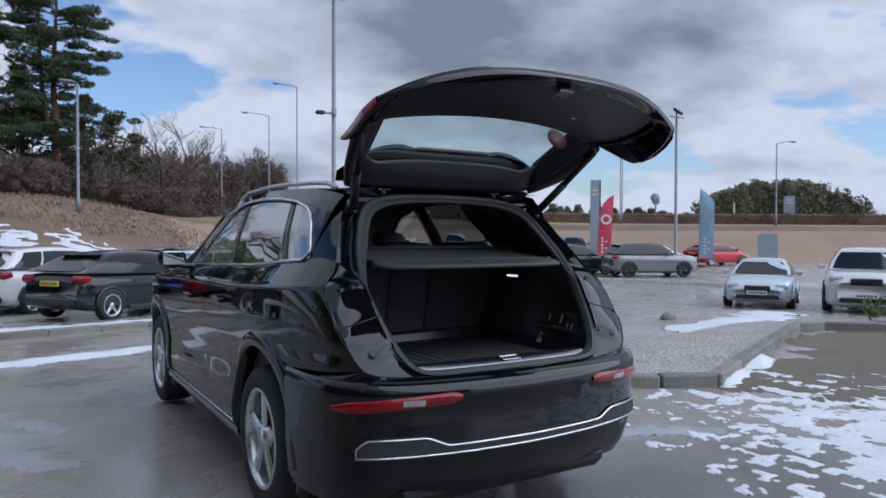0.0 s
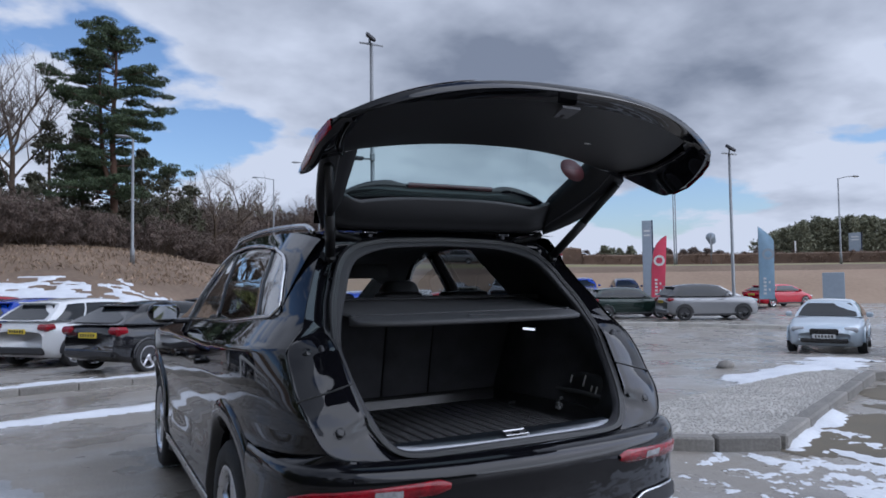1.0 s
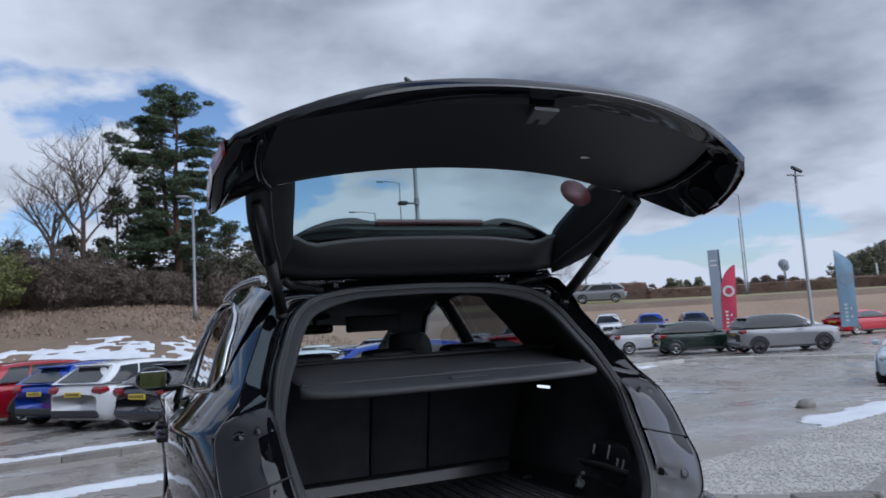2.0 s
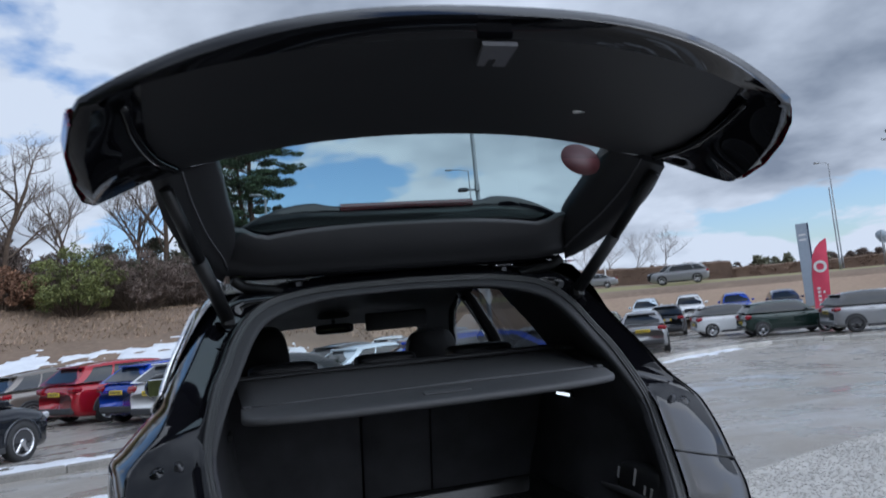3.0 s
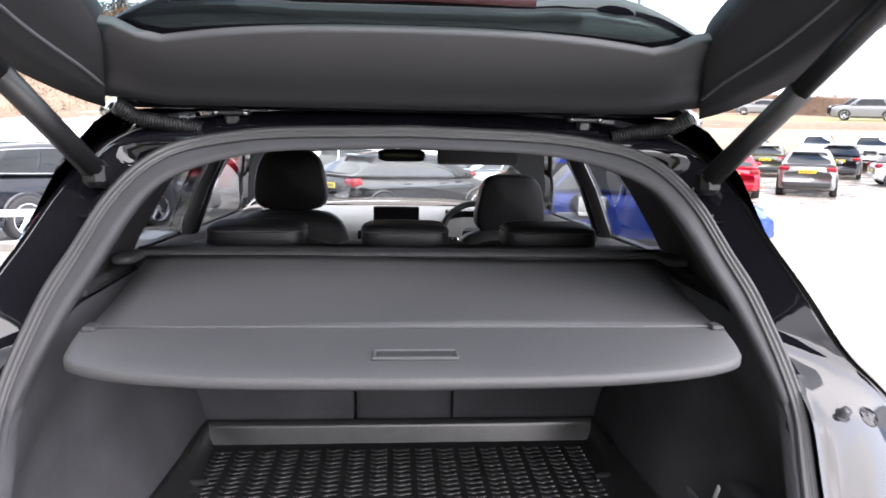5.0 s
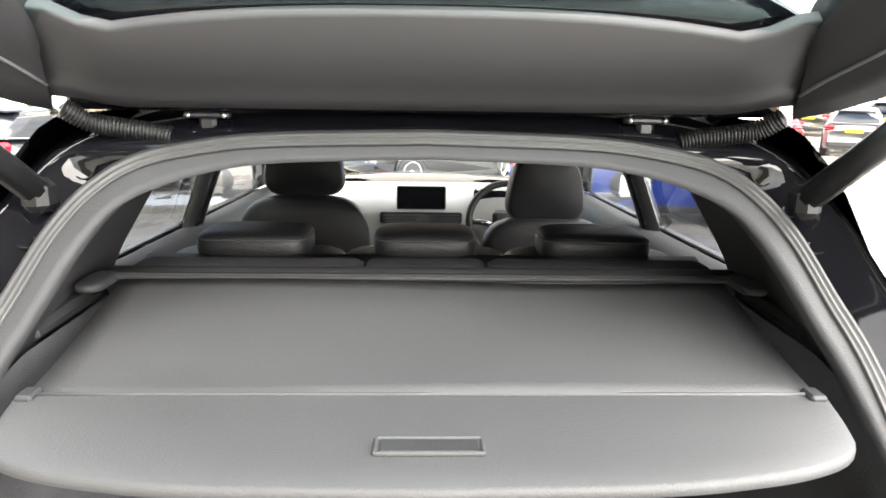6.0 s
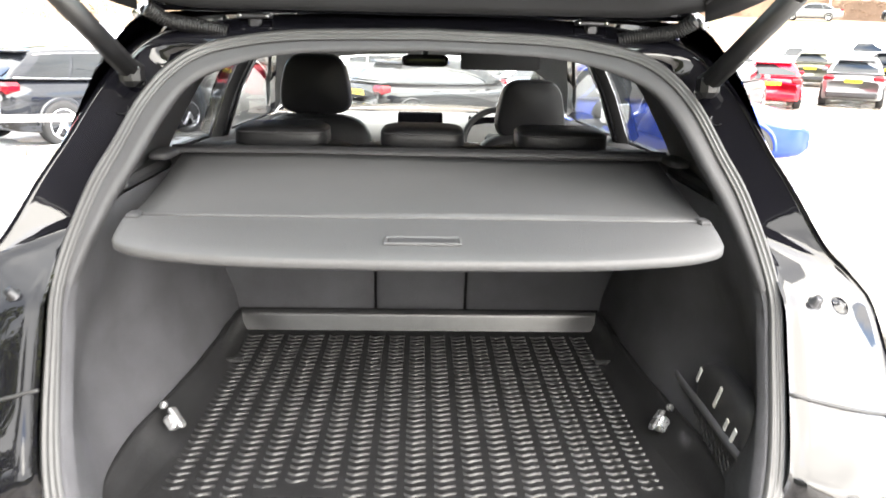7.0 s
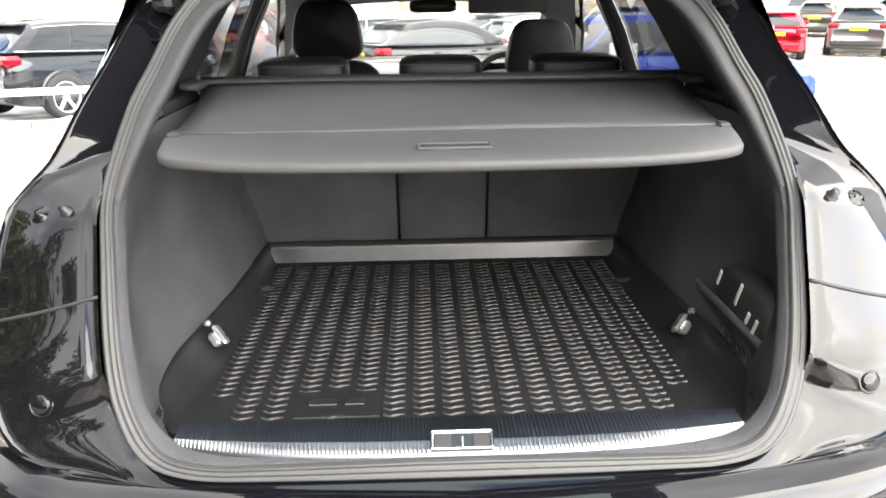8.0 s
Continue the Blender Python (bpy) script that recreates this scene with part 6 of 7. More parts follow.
# rear window glass
rows = []
for v in np.linspace(0, 1, 10):
    lo_hi = []
    for u in np.linspace(-1, 1, 21):
        a = (0.545 * u, 0.545 - 0.01 * abs(u), 1.772 + 0.03 * (1 - abs(u) ** 2.6))
        b = (0.580 * u, 0.125 + 0.100 * abs(u) ** 2.2, 1.985 - 0.045 * abs(u) ** 2.2)
        lo_hi.append((a[0] + (b[0] - a[0]) * v, a[1] + (b[1] - a[1]) * v, a[2] + (b[2] - a[2]) * v + 0.02 * math.sin(math.pi * v)))
    rows.append(lo_hi)
gw = sp("tailgate_window", Geo().grid(rows), HATCH_GLASS, gate, "tinted rear window in the raised tailgate")
gw.visible_shadow = False
# spoiler above the hinge line with the high brake lamp
rows = []
for u in np.linspace(-1, 1, 41):
    t = abs(u)
    top_z = 1.875 - 0.11 * max(0, (t - 0.52) / 0.48) ** 2.0 - 0.012 * (1 if t < 0.42 else max(0, 1 - (t - 0.42) / 0.08))
    x = 0.590 * u
    rows.append([(x, 0.655, 1.685), (x, 0.575, 1.775), (x * 0.99, 0.545, top_z - 0.012), (x * 0.985, 0.555, top_z), (x * 0.985, 0.60, top_z + 0.004), (x, 0.72, 1.74), (x, 0.735, 1.69)])
sp("spoiler", Geo().grid(rows), BLACK_PAINT, gate, "black roof spoiler lifted with the tailgate")
rows = []
for u in np.linspace(-1, 1, 21):
    rows.append([(0.217 * u, 0.541, 1.848 - 0.004 * abs(u)), (0.217 * u, 0.536, 1.852), (0.217 * u, 0.537, 1.864), (0.217 * u, 0.545, 1.868)])
sp("brake_lamp", Geo().grid(rows), DULL_RED, gate, "high-level brake lamp strip")
# latch cover, lamp and sticker on the tailgate
lc = Geo().prism([(-0.036, 0.0), (0.040, 0.0), (0.036, 0.074), (0.009, 0.074), (0.008, 0.048), (-0.008, 0.048), (-0.009, 0.074), (-0.026, 0.074)], -0.010, 0.0, Matrix.Translation((0, -0.345, 2.026)) @ Matrix.Rotation(math.radians(-12), 4, "X"))
sp("lock_cover", lc, GREY_CLIP, gate, "grey lock cover on the tailgate lining")
sp("tailgate_lamp", Geo().box((0.36, -0.02, 1.984), (0.085, 0.018, 0.010), 0.004, Matrix.Identity(4)), WHITE_PLASTIC, gate, "small white tailgate lamp")
m = Matrix.Translation((0.482, 0.272, 1.924)) @ Matrix.Rotation(math.radians(62), 4, "X") @ Matrix.Rotation(math.radians(90), 4, "Y")
stk = Geo().lathe([(0.001, 0.001), (0.062, 0.001), (0.062, -0.001), (0.001, -0.001)], 28, m)
sp("window_sticker", stk, STICKER_RED, gate, "round red sticker on the rear window")

# ---- loose things in the boot ----
def luggage_cover():
    root = thing("luggage_cover", "grey vinyl roller luggage cover drawn across the boot", "luggage cover", (0, 0.8, 1.30))
    inv = root.matrix_world.inverted()

    def cp(name, g, mat, label=""):
        ob = part(name, g, mat, root, label)
        ob.matrix_parent_inverse = inv
        return ob
    rows = []
    for v in np.linspace(0, 1, 12):
        y = 0.80 - 0.39 * v
        z = 1.338 - 0.050 * v - 0.010 * math.sin(math.pi * v)
        rows.append([((0.565 - 0.025 * v) * u, y, z - 0.004 * math.sin(3 * u + 4 * v)) for u in np.linspace(-1, 1, 25)])
    thicken(cp("blind", Geo().grid(rows), COVER), 0.003)
    front = [(0, 0.214), (0.25, 0.222), (0.38, 0.240), (0.46, 0.262), (0.515, 0.292), (0.540, 0.328), (0.548, 0.37), (0.546, 0.412)]
    half = smooth_line([(x, y, 0) for x, y in front], 30)
    outline = [(-x, y) for x, y, _ in half[:0:-1]] + [(x, y) for x, y, _ in half]
    rows = []
    for x, y in outline:
        xb = x if abs(x) < 0.54 else x
        row = []
        for t in np.linspace(0, 1, 7):
            yy = 0.412 + (y - 0.412) * t
            row.append((xb, yy, 1.290 - 0.016 * t ** 2))
        row += [(xb * 1.001, y - 0.006, 1.270), (xb * 1.0, y - 0.006, 1.258), (xb * 0.995, y + 0.004, 1.252), (xb * 0.97, y + 0.05, 1.258)]
        rows.append(row)
    cp("front_board", Geo().grid(rows), COVER, "stiff front board of the cover")
    cp("fold_line", Geo().tube([(x, 0.412, 1.2915) for x in np.linspace(-0.535, 0.535, 9)], 0.003, 6), COVER)
    hd = Geo().box((0, 0.268, 1.2835), (0.128, 0.005, 0.006), 0.002)
    for sx in (-1, 1):
        hd.box((sx * 0.064, 0.285, 1.2835), (0.006, 0.038, 0.006), 0.002)
    hd.box((0, 0.303, 1.285), (0.128, 0.005, 0.005), 0.002)
    cp("pull_handle", hd, COVER)
    cp("handle_recess", Geo().box((0, 0.285, 1.2818), (0.118, 0.030, 0.008), 0.002), PLASTIC)
    cp("roller_housing", Geo().tube([(x, 0.845, 1.325) for x in np.linspace(-0.60, 0.60, 9)], 0.030, 14), PLASTIC, "dark roller housing")
    cp("housing_rail", Geo().box((0, 0.812, 1.345), (1.18, 0.02, 0.014), 0.005), PLASTIC)
    for sx in (-1, 1):
        cp("end_cap", cushion((sx * 0.60, 0.78, 1.343), (0.050, 0.11, 0.020), 0.55), PLASTIC, "dark end cap of the roller")
        cp("guide_clip", Geo().box((sx * 0.533, 0.41, 1.290), (0.024, 0.035, 0.014), 0.004), PLASTIC)


luggage_cover()


def boot_mat():
    root = thing("boot_mat", "black rubber boot tray with raised wavy ribs", "boot mat", (0, 0.6, 0.775))
    inv = root.matrix_world.inverted()

    def cp(name, g, mat, label=""):
        ob = part(name, g, mat, root, label)
        ob.matrix_parent_inverse = inv
        return ob
    right = [(0.0, 0.128), (0.44, 0.132), (0.530, 0.160), (0.578, 0.225), (0.565, 0.42), (0.50, 0.56), (0.475, 0.64), (0.470, 0.78), (0.492, 0.83), (0.512, 0.95), (0.514, 1.048), (0.0, 1.052)]
    outline = right + [(-x, y) for x, y in right[-2:0:-1]]
    base = Geo().prism(outline, 0.772, 0.787)
    cp("tray_floor", base, MAT_RUBBER)
    # rim along the sides and back
    foot = [(0.535, 0.185), (0.520, 0.30), (0.497, 0.42), (0.475, 0.56), (0.463, 0.70), (0.463, 0.79), (0.475, 0.86), (0.492, 0.95), (0.496, 1.045)]
    crest = [(0.560, 0.180), (0.580, 0.26), (0.570, 0.40), (0.552, 0.54), (0.536, 0.70), (0.532, 0.79), (0.528, 0.86), (0.525, 0.95), (0.524, 1.05)]
    foot_line, crest_line = smooth_line([(x, y, 0.787) for x, y in foot], 48), smooth_line([(x, y, 0.84) for x, y in crest], 48)
    for sx in (-1, 1):
        rows = []
        for (x0, y0, _), (x1, y1, _) in zip(foot_line, crest_line):
            h = 0.030 + 0.026 * smoothstep(0.18, 0.42, y1)
            row = [(x0, y0, 0.7865), (x0 + (x1 - x0) * 0.35, y0 + (y1 - y0) * 0.35, 0.790), (x0 + (x1 - x0) * 0.72, y0 + (y1 - y0) * 0.72, 0.787 + h * 0.45), (x1 - 0.006, y1, 0.787 + h * 0.95), (x1, y1, 0.787 + h), (x1 + 0.010, y1, 0.787 + h * 0.97), (x1 + 0.014, y1, 0.77)]
            rows.append([(sx * x, y, z) for x, y, z in row])
        cp("tray_rim", Geo().grid(rows), MAT_RUBBER)
        cp("tray_notch", Geo().box((sx * 0.487, 0.812, 0.798), (0.055, 0.010, 0.016), 0.004), MAT_RIB)
    rows = [[(x, 1.034, 0.787), (x, 1.046, 0.826), (x, 1.051, 0.842), (x, 1.060, 0.846), (x, 1.072, 0.842), (x, 1.075, 0.80)] for x in np.linspace(-0.527, 0.527, 12)]
    cp("tray_back_lip", Geo().grid(rows), MAT_RIB, "raised back lip of the tray")
    ribs = Geo()
    # wavy ribs in columns, their two bends standing highest
    for c in range(-8, 9):
        x = -0.0075 + c * 0.0575
        for r in range(38):
            y = 0.154 + r * 0.0225 + (0.003 if c % 2 else 0)
            if 0.20 < y < 0.29 and -0.325 < x < -0.14:
                continue
            spread = 0.042 * (y - 0.2) / 0.83
            if x - 0.018 < -0.482 - spread or x + 0.018 > 0.466 + spread:
                continue
            rows = []
            for k in range(7):
                u = k / 6
                px, py = x - 0.021 + 0.042 * u, y + 0.0034 * math.cos(2 * math.pi * u + 0.9)
                top = 0.7905 + 0.0012 * math.cos(4 * math.pi * u - 0.5)
                rows.append([(px, py - 0.0031, 0.7868), (px, py - 0.0014, top), (px, py + 0.0014, top), (px, py + 0.0031, 0.7868)])
            ribs.grid(rows)
    tread = cp("tread", ribs, MAT_RIB)
    tread["kind"] = "stuff"
    cp("badge_panel", Geo().box((-0.232, 0.243, 0.7875), (0.165, 0.095, 0.003), 0.001), MAT_RUBBER)
    bars = Geo().box((-0.262, 0.245, 0.7905), (0.055, 0.022, 0.004), 0.001)
    bars.box((-0.200, 0.245, 0.7905), (0.040, 0.022, 0.004), 0.001)
    cp("badge_marking", bars, MAT_RIB)


boot_mat()


def net_pocket():
    root = thing("net_pocket", "black elastic net pocket on the boot side holding a dark pouch", "net pocket", (0.6, 0.4, 0.85))
    inv = root.matrix_world.inverted()

    def cp(name, g, mat, label=""):
        ob = part(name, g, mat, root, label)
        ob.matrix_parent_inverse = inv
        return ob
    top = smooth_line([(0.590, 0.618, 0.893), (0.585, 0.50, 0.897), (0.583, 0.395, 0.902), (0.584, 0.30, 0.899), (0.588, 0.232, 0.896)], 20)
    low = smooth_line([(0.588, 0.585, 0.803), (0.582, 0.48, 0.802), (0.580, 0.38, 0.802), (0.582, 0.29, 0.804), (0.586, 0.222, 0.806)], 20)
    cp("net_frame", Geo().tube([top[0], low[0]], 0.005, 6), GREY_CLIP)
    band = [[(x - 0.003, y, z + 0.009), (x - 0.007, y, z + 0.006), (x - 0.008, y, z - 0.008), (x - 0.003, y, z - 0.012)] for x, y, z in top]
    cp("elastic_band", Geo().grid(band), GREY_CLIP, "grey woven elastic band")
    strands = Geo()
    for k in range(0, 20):
        for d in (-4, 4):
            if 0 <= k + d < 20:
                strands.tube([top[k], low[k + d]], 0.0016, 4, caps=False)
    net = cp("netting", strands, SEAL)
    net["kind"] = "stuff"
    pouch = solid("pouch", cushion((0.612, 0.35, 0.915), (0.06, 0.24, 0.15), 0.5), PLASTIC, "dark pouch with pale markings in the net pocket", "pouch")
    for y, z, ln in ((0.441, 0.955, 0.040), (0.345, 0.955, 0.058), (0.295, 0.925, 0.030), (0.262, 0.920, 0.040)):
        part("marking_bar", Geo().box((0, 0, 0), (0.003, 0.010, ln), 0.001, Matrix.Translation((0.5815, y, z)) @ Matrix.Rotation(math.radians(24), 4, "X")), WHITE_PLASTIC, pouch)


net_pocket()

# ---- trees, hedges, posts and signs ----
def leaves(centres, size, rng, elong=1.0, up=0.0):
    """One small pointed leaf or tuft blade for each centre; returns vertices and faces."""
    c = np.asarray(centres, float)
    n = len(c)
    d = rng.normal(size=(n, 3))
    d[:, 2] += up
    d /= np.linalg.norm(d, axis=1)[:, None]
    e = np.cross(d, rng.normal(size=(n, 3)))
    e /= np.linalg.norm(e, axis=1)[:, None] + 1e-9
    s = (size * rng.uniform(0.6, 1.35, n))[:, None]
    a, b = c - d * s * elong, c + d * s * elong
    v = np.concatenate([a, c + e * s * 0.5, b, c - e * s * 0.5], axis=1).reshape(-1, 3)
    return v, [(4 * i, 4 * i + 1, 4 * i + 2, 4 * i + 3) for i in range(n)]


def leaf_geo(centres, size, rng, elong=1.0, up=0.0):
    g = Geo()
    v, f = leaves(centres, size, rng, elong, up)
    g.v, g.f = [tuple(p) for p in v], f
    return g


def tuft_points(centre, radii, n, rng):
    p = rng.normal(size=(n, 3))
    p /= np.linalg.norm(p, axis=1)[:, None]
    p *= rng.uniform(0.35, 1.0, n)[:, None] ** 0.6
    return np.asarray(centre) + p * np.asarray(radii)


def at_root(name, label, x, y, category="tree", group="trees", dz=-0.1):
    return thing(name, label, category, (x, y, ground_z(x, y) + dz), group=group)


def tall_pine(x, y):
    rng = np.random.default_rng(4)
    root = at_root("pine_tree", "tall dark green pine with open layered branches", x, y)
    h = 15.9
    trunk = Geo()
    stem = [(0, 0, 0), (0.1, 0, 4), (-0.05, 0.1, 8), (0.15, 0, 12), (0.1, 0, h - 0.5)]
    trunk.tube(smooth_line(stem, 24), list(np.linspace(0.30, 0.05, 24)), 10)
    stem2 = [(0.05, 0, 3.6), (-0.55, 0.2, 6), (-0.75, 0.2, 9), (-0.85, 0.1, 12.6)]
    trunk.tube(smooth_line(stem2, 18), list(np.linspace(0.19, 0.04, 18)), 8)
    part("trunk", trunk, PINE_BARK, root)
    pts, limbs = [], Geo()
    for k in range(74):
        t = (k + rng.uniform(-0.4, 0.4)) / 74
        z = 3.6 + (h - 3.9) * t
        env = curve_at([3, 5, 7.5, 10.5, 12.5, 14.5, 16], [3.6, 4.6, 4.0, 4.6, 3.6, 2.5, 0.7], z)
        az = rng.uniform(0, 2 * math.pi)
        ln = env * rng.uniform(0.55, 1.0)
        if math.cos(az) > 0.3 and 6.2 < z < 7.6:
            ln *= 0.55
        if math.cos(az) < -0.2 and 7.2 < z < 9.0:
            ln *= 0.6
        rise = rng.uniform(-0.10, 0.22) * ln
        tip = (ln * math.cos(az), ln * math.sin(az), z + rise)
        mid = (ln * 0.5 * math.cos(az), ln * 0.5 * math.sin(az), z + rise * 0.25)
        limbs.tube([(0, 0, z - 0.2), mid, tip], [0.055, 0.035, 0.012], 5, caps=False)
        for q in np.linspace(0.35, 1.0, max(2, int(ln * 1.7))):
            c = (ln * q * math.cos(az) + rng.normal() * 0.25, ln * q * math.sin(az) + rng.normal() * 0.25, z + rise * q + rng.normal() * 0.12 + 0.1)
            r = rng.uniform(0.45, 0.85) * (1.1 - 0.35 * q)
            pts.append(tuft_points(c, (r * 1.05, r * 1.05, r * 0.40), int(330 * r), rng))
    part("branchwork", limbs, PINE_BARK, root)
    part("crown", leaf_geo(np.concatenate(pts), 0.062, rng, 2.4, 0.35), NEEDLES, root, smooth=False)


tall_pine(0.6, 50.0)


def bare_tree(x, y, h, seed, label="bare winter tree with upright branches", lean=0.0, spread=0.5, slim=1.0, twig_mat=None):
    rng = np.random.default_rng(seed)
    root = at_root("bare_tree", label, x, y)
    trunk, twigs = Geo(), Geo()

    def grow(p, d, ln, r, level):
        n = 4
        pts, q, dd = [tuple(p)], np.array(p, float), np.array(d, float)
        for _ in range(n):
            dd = dd + rng.normal(size=3) * 0.10 + np.array([0, 0, 0.05])
            dd /= np.linalg.norm(dd)
            q = q + dd * ln / n
            pts.append(tuple(q))
        (trunk if level < 2 else twigs).tube(pts, list(np.linspace(r, r * 0.45, n + 1)), 7 if level == 0 else 4, caps=False)
        if level >= 4:
            return
        kids = (7, 6, 5, 4)[level]
        for k in range(kids):
            t = 0.35 + 0.65 * (k + rng.uniform(0, 1)) / kids
            i = min(n - 1, int(t * n))
            a, b = np.array(pts[i]), np.array(pts[i + 1])
            o = a + (b - a) * (t * n - i)
            side = rng.normal(size=3)
            side[2] = abs(side[2]) * 0.6
            nd = dd * (1 - spread) + side / np.linalg.norm(side) * spread * 1.3
            nd /= np.linalg.norm(nd)
            grow(o, nd, ln * rng.uniform(0.42, 0.62), r * (0.45 if level else 0.42), level + 1)
    grow((0, 0, 0), (lean, 0, 1), h * 0.62, (h * 0.014 + 0.05) * slim, 0)
    part("trunk", trunk, twig_mat or BARK, root)
    part("branchwork", twigs, twig_mat or TWIG, root)


bare_tree(-5.2, 50.5, 13.5, 11, "tall bare winter tree beside a pine")
bare_tree(-7.6, 53.0, 11.5, 12, "tall bare winter tree at the wood's edge")
bare_tree(-14.3, 46.5, 11.5, 13, "broad bare winter tree above the bank", spread=0.6)
bare_tree(-11.0, 49.0, 9.0, 14)
bare_tree(-20.5, 45.0, 9.0, 15)
bare_tree(-26.0, 46.0, 10.0, 21)
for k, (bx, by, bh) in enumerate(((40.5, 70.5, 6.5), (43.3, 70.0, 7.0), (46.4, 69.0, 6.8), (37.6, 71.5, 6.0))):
    bare_tree(bx, by, bh, 31 + k, "small bare tree behind the far hedge", spread=0.55, slim=0.55, twig_mat=HAZED_TWIG)
for k, (bx, by, bh) in enumerate(((9.5, 62.0, 8.0), (11.5, 66.0, 9.0), (20.5, 92.0, 9.5), (26.0, 96.0, 8.0), (31.0, 98.0, 7.5))):
    bare_tree(bx, by, bh, 41 + k, "thin bare tree at the edge of the far wood")


def conifer(x, y, h, seed, r=0.28, mat=None, label="dark dense conifer at the wood's edge"):
    rng = np.random.default_rng(seed)
    root = at_root("conifer", label, x, y)
    part("trunk", Geo().tube([(0, 0, 0), (0, 0, h * 0.5), (0, 0, h * 0.97)], [0.16, 0.11, 0.03], 7), BARK, root)
    pts = []
    for k in range(int(h * 9)):
        t = rng.uniform(0.12, 1.0)
        rad = h * r * (1.02 - t) ** 0.75 * rng.uniform(0.5, 1.1)
        az = rng.uniform(0, 2 * math.pi)
        c = (rad * math.cos(az), rad * math.sin(az), h * t - 0.12 * rad)
        s = rng.uniform(0.35, 0.75)
        pts.append(tuft_points(c, (s, s, s * 0.5), 55, rng))
    part("crown", leaf_geo(np.concatenate(pts), 0.115, rng, 1.4, -0.1), mat or DARK_NEEDLES, root, smooth=False)


for k, (cx, cy, ch) in enumerate(((-3.2, 51.5, 8.5), (-1.2, 54.0, 9.0), (2.6, 53.0, 7.5), (4.6, 55.0, 6.8), (-6.5, 55.0, 5.5), (-9.5, 54.0, 4.5), (6.5, 57.0, 6.0))):
    conifer(cx, cy, ch, 60 + k)


for k, (cx, cy, ch) in enumerate(((-9.6, -2.0, 6.5), (-9.2, -5.4, 9.0), (-7.6, -8.2, 11.0), (-5.6, -10.2, 10.0))):
    conifer(cx, cy, ch, 80 + k, 0.26, SHRUB_GREEN, "tall green conifer behind the parking bays")


def shrub(x, y, w, h, mat, seed, label, density=1.0):
    rng = np.random.default_rng(seed)
    root = at_root("shrub", label, x, y, "shrub", "bank shrubs", dz=-0.15)
    stems = Geo()
    pts = []
    for k in range(int(16 * density * w)):
        az, q = rng.uniform(0, 2 * math.pi), rng.uniform(0, 1) ** 0.5
        px, py = w / 2 * q * math.cos(az), w / 2.4 * q * math.sin(az)
        pz = h * (0.18 + 0.75 * rng.uniform(0, 1) * (1 - 0.55 * q * q))
        r = rng.uniform(0.3, 0.62)
        stems.tube([(px * 0.3, py * 0.3, 0), (px * 0.8, py * 0.8, pz * 0.6), (px, py, pz)], [0.03, 0.02, 0.008], 4, caps=False)
        pts.append(tuft_points((px, py, pz), (r, r, r * 0.8), 100 if mat == SHRUB_BROWN else 130, rng))
    part("stem", stems, BARK, root)
    twiggy = mat == SHRUB_BROWN
    part("foliage", leaf_geo(np.concatenate(pts), 0.05 if twiggy else 0.075, rng, 3.0 if twiggy else 1.3, 0.5 if twiggy else 0.0), mat, root, smooth=False)


for k, (sx, sy, sw, sh, mat, lab) in enumerate((
        (-9.6, 42.5, 5.5, 4.2, SHRUB_GREEN, "dull green evergreen shrub on the bank"), (-6.3, 43.6, 5.0, 4.6, SHRUB_BROWN, "brown leafless shrub on the bank"),
        (-13.0, 42.0, 4.0, 2.6, SHRUB_RUST, "rust-brown beech shrub on the bank"), (-16.4, 41.0, 4.0, 2.6, SHRUB_RUST, "rust-brown beech shrub on the bank"),
        (-15.2, 40.2, 2.6, 1.6, SHRUB_GREEN, "low green shrub on the bank"), (-18.6, 40.6, 3.6, 4.2, SHRUB_GREEN, "tall evergreen shrub on the bank"),
        (-21.5, 39.8, 4.5, 3.4, SHRUB_GREEN, "dull green evergreen shrub on the bank"), (-25.5, 40.5, 5.0, 3.8, SHRUB_RUST, "rust-brown beech shrub on the bank"),
        (-30.0, 41.0, 6.0, 4.2, SHRUB_BROWN, "brown leafless shrub on the bank"), (-3.6, 45.6, 4.6, 3.6, SHRUB_BROWN, "brown leafless shrub on the bank"),
        (-1.0, 47.0, 4.4, 3.0, SHRUB_BROWN, "brown leafless shrub at the wood's edge"), (3.2, 48.6, 4.6, 2.8, SHRUB_BROWN, "brown leafless shrub at the wood's edge"),
        (6.6, 51.0, 5.0, 2.8, SHRUB_BROWN, "brown leafless shrub at the wood's edge"), (-11.2, 45.4, 4.4, 3.8, SHRUB_BROWN, "brown leafless shrub behind the bank"),
        (-16.8, 44.6, 4.6, 3.2, SHRUB_RUST, "rust-brown beech shrub behind the bank"), (-4.6, 49.6, 5.4, 4.6, DARK_NEEDLES, "dark evergreen thicket under the trees"),
        (1.0, 51.6, 5.6, 4.4, DARK_NEEDLES, "dark evergreen thicket under the pine"), (-9.2, 49.6, 5.6, 5.0, DARK_NEEDLES, "dark evergreen thicket under the trees"))):
    shrub(sx, sy, sw, sh, mat, 100 + k, lab)


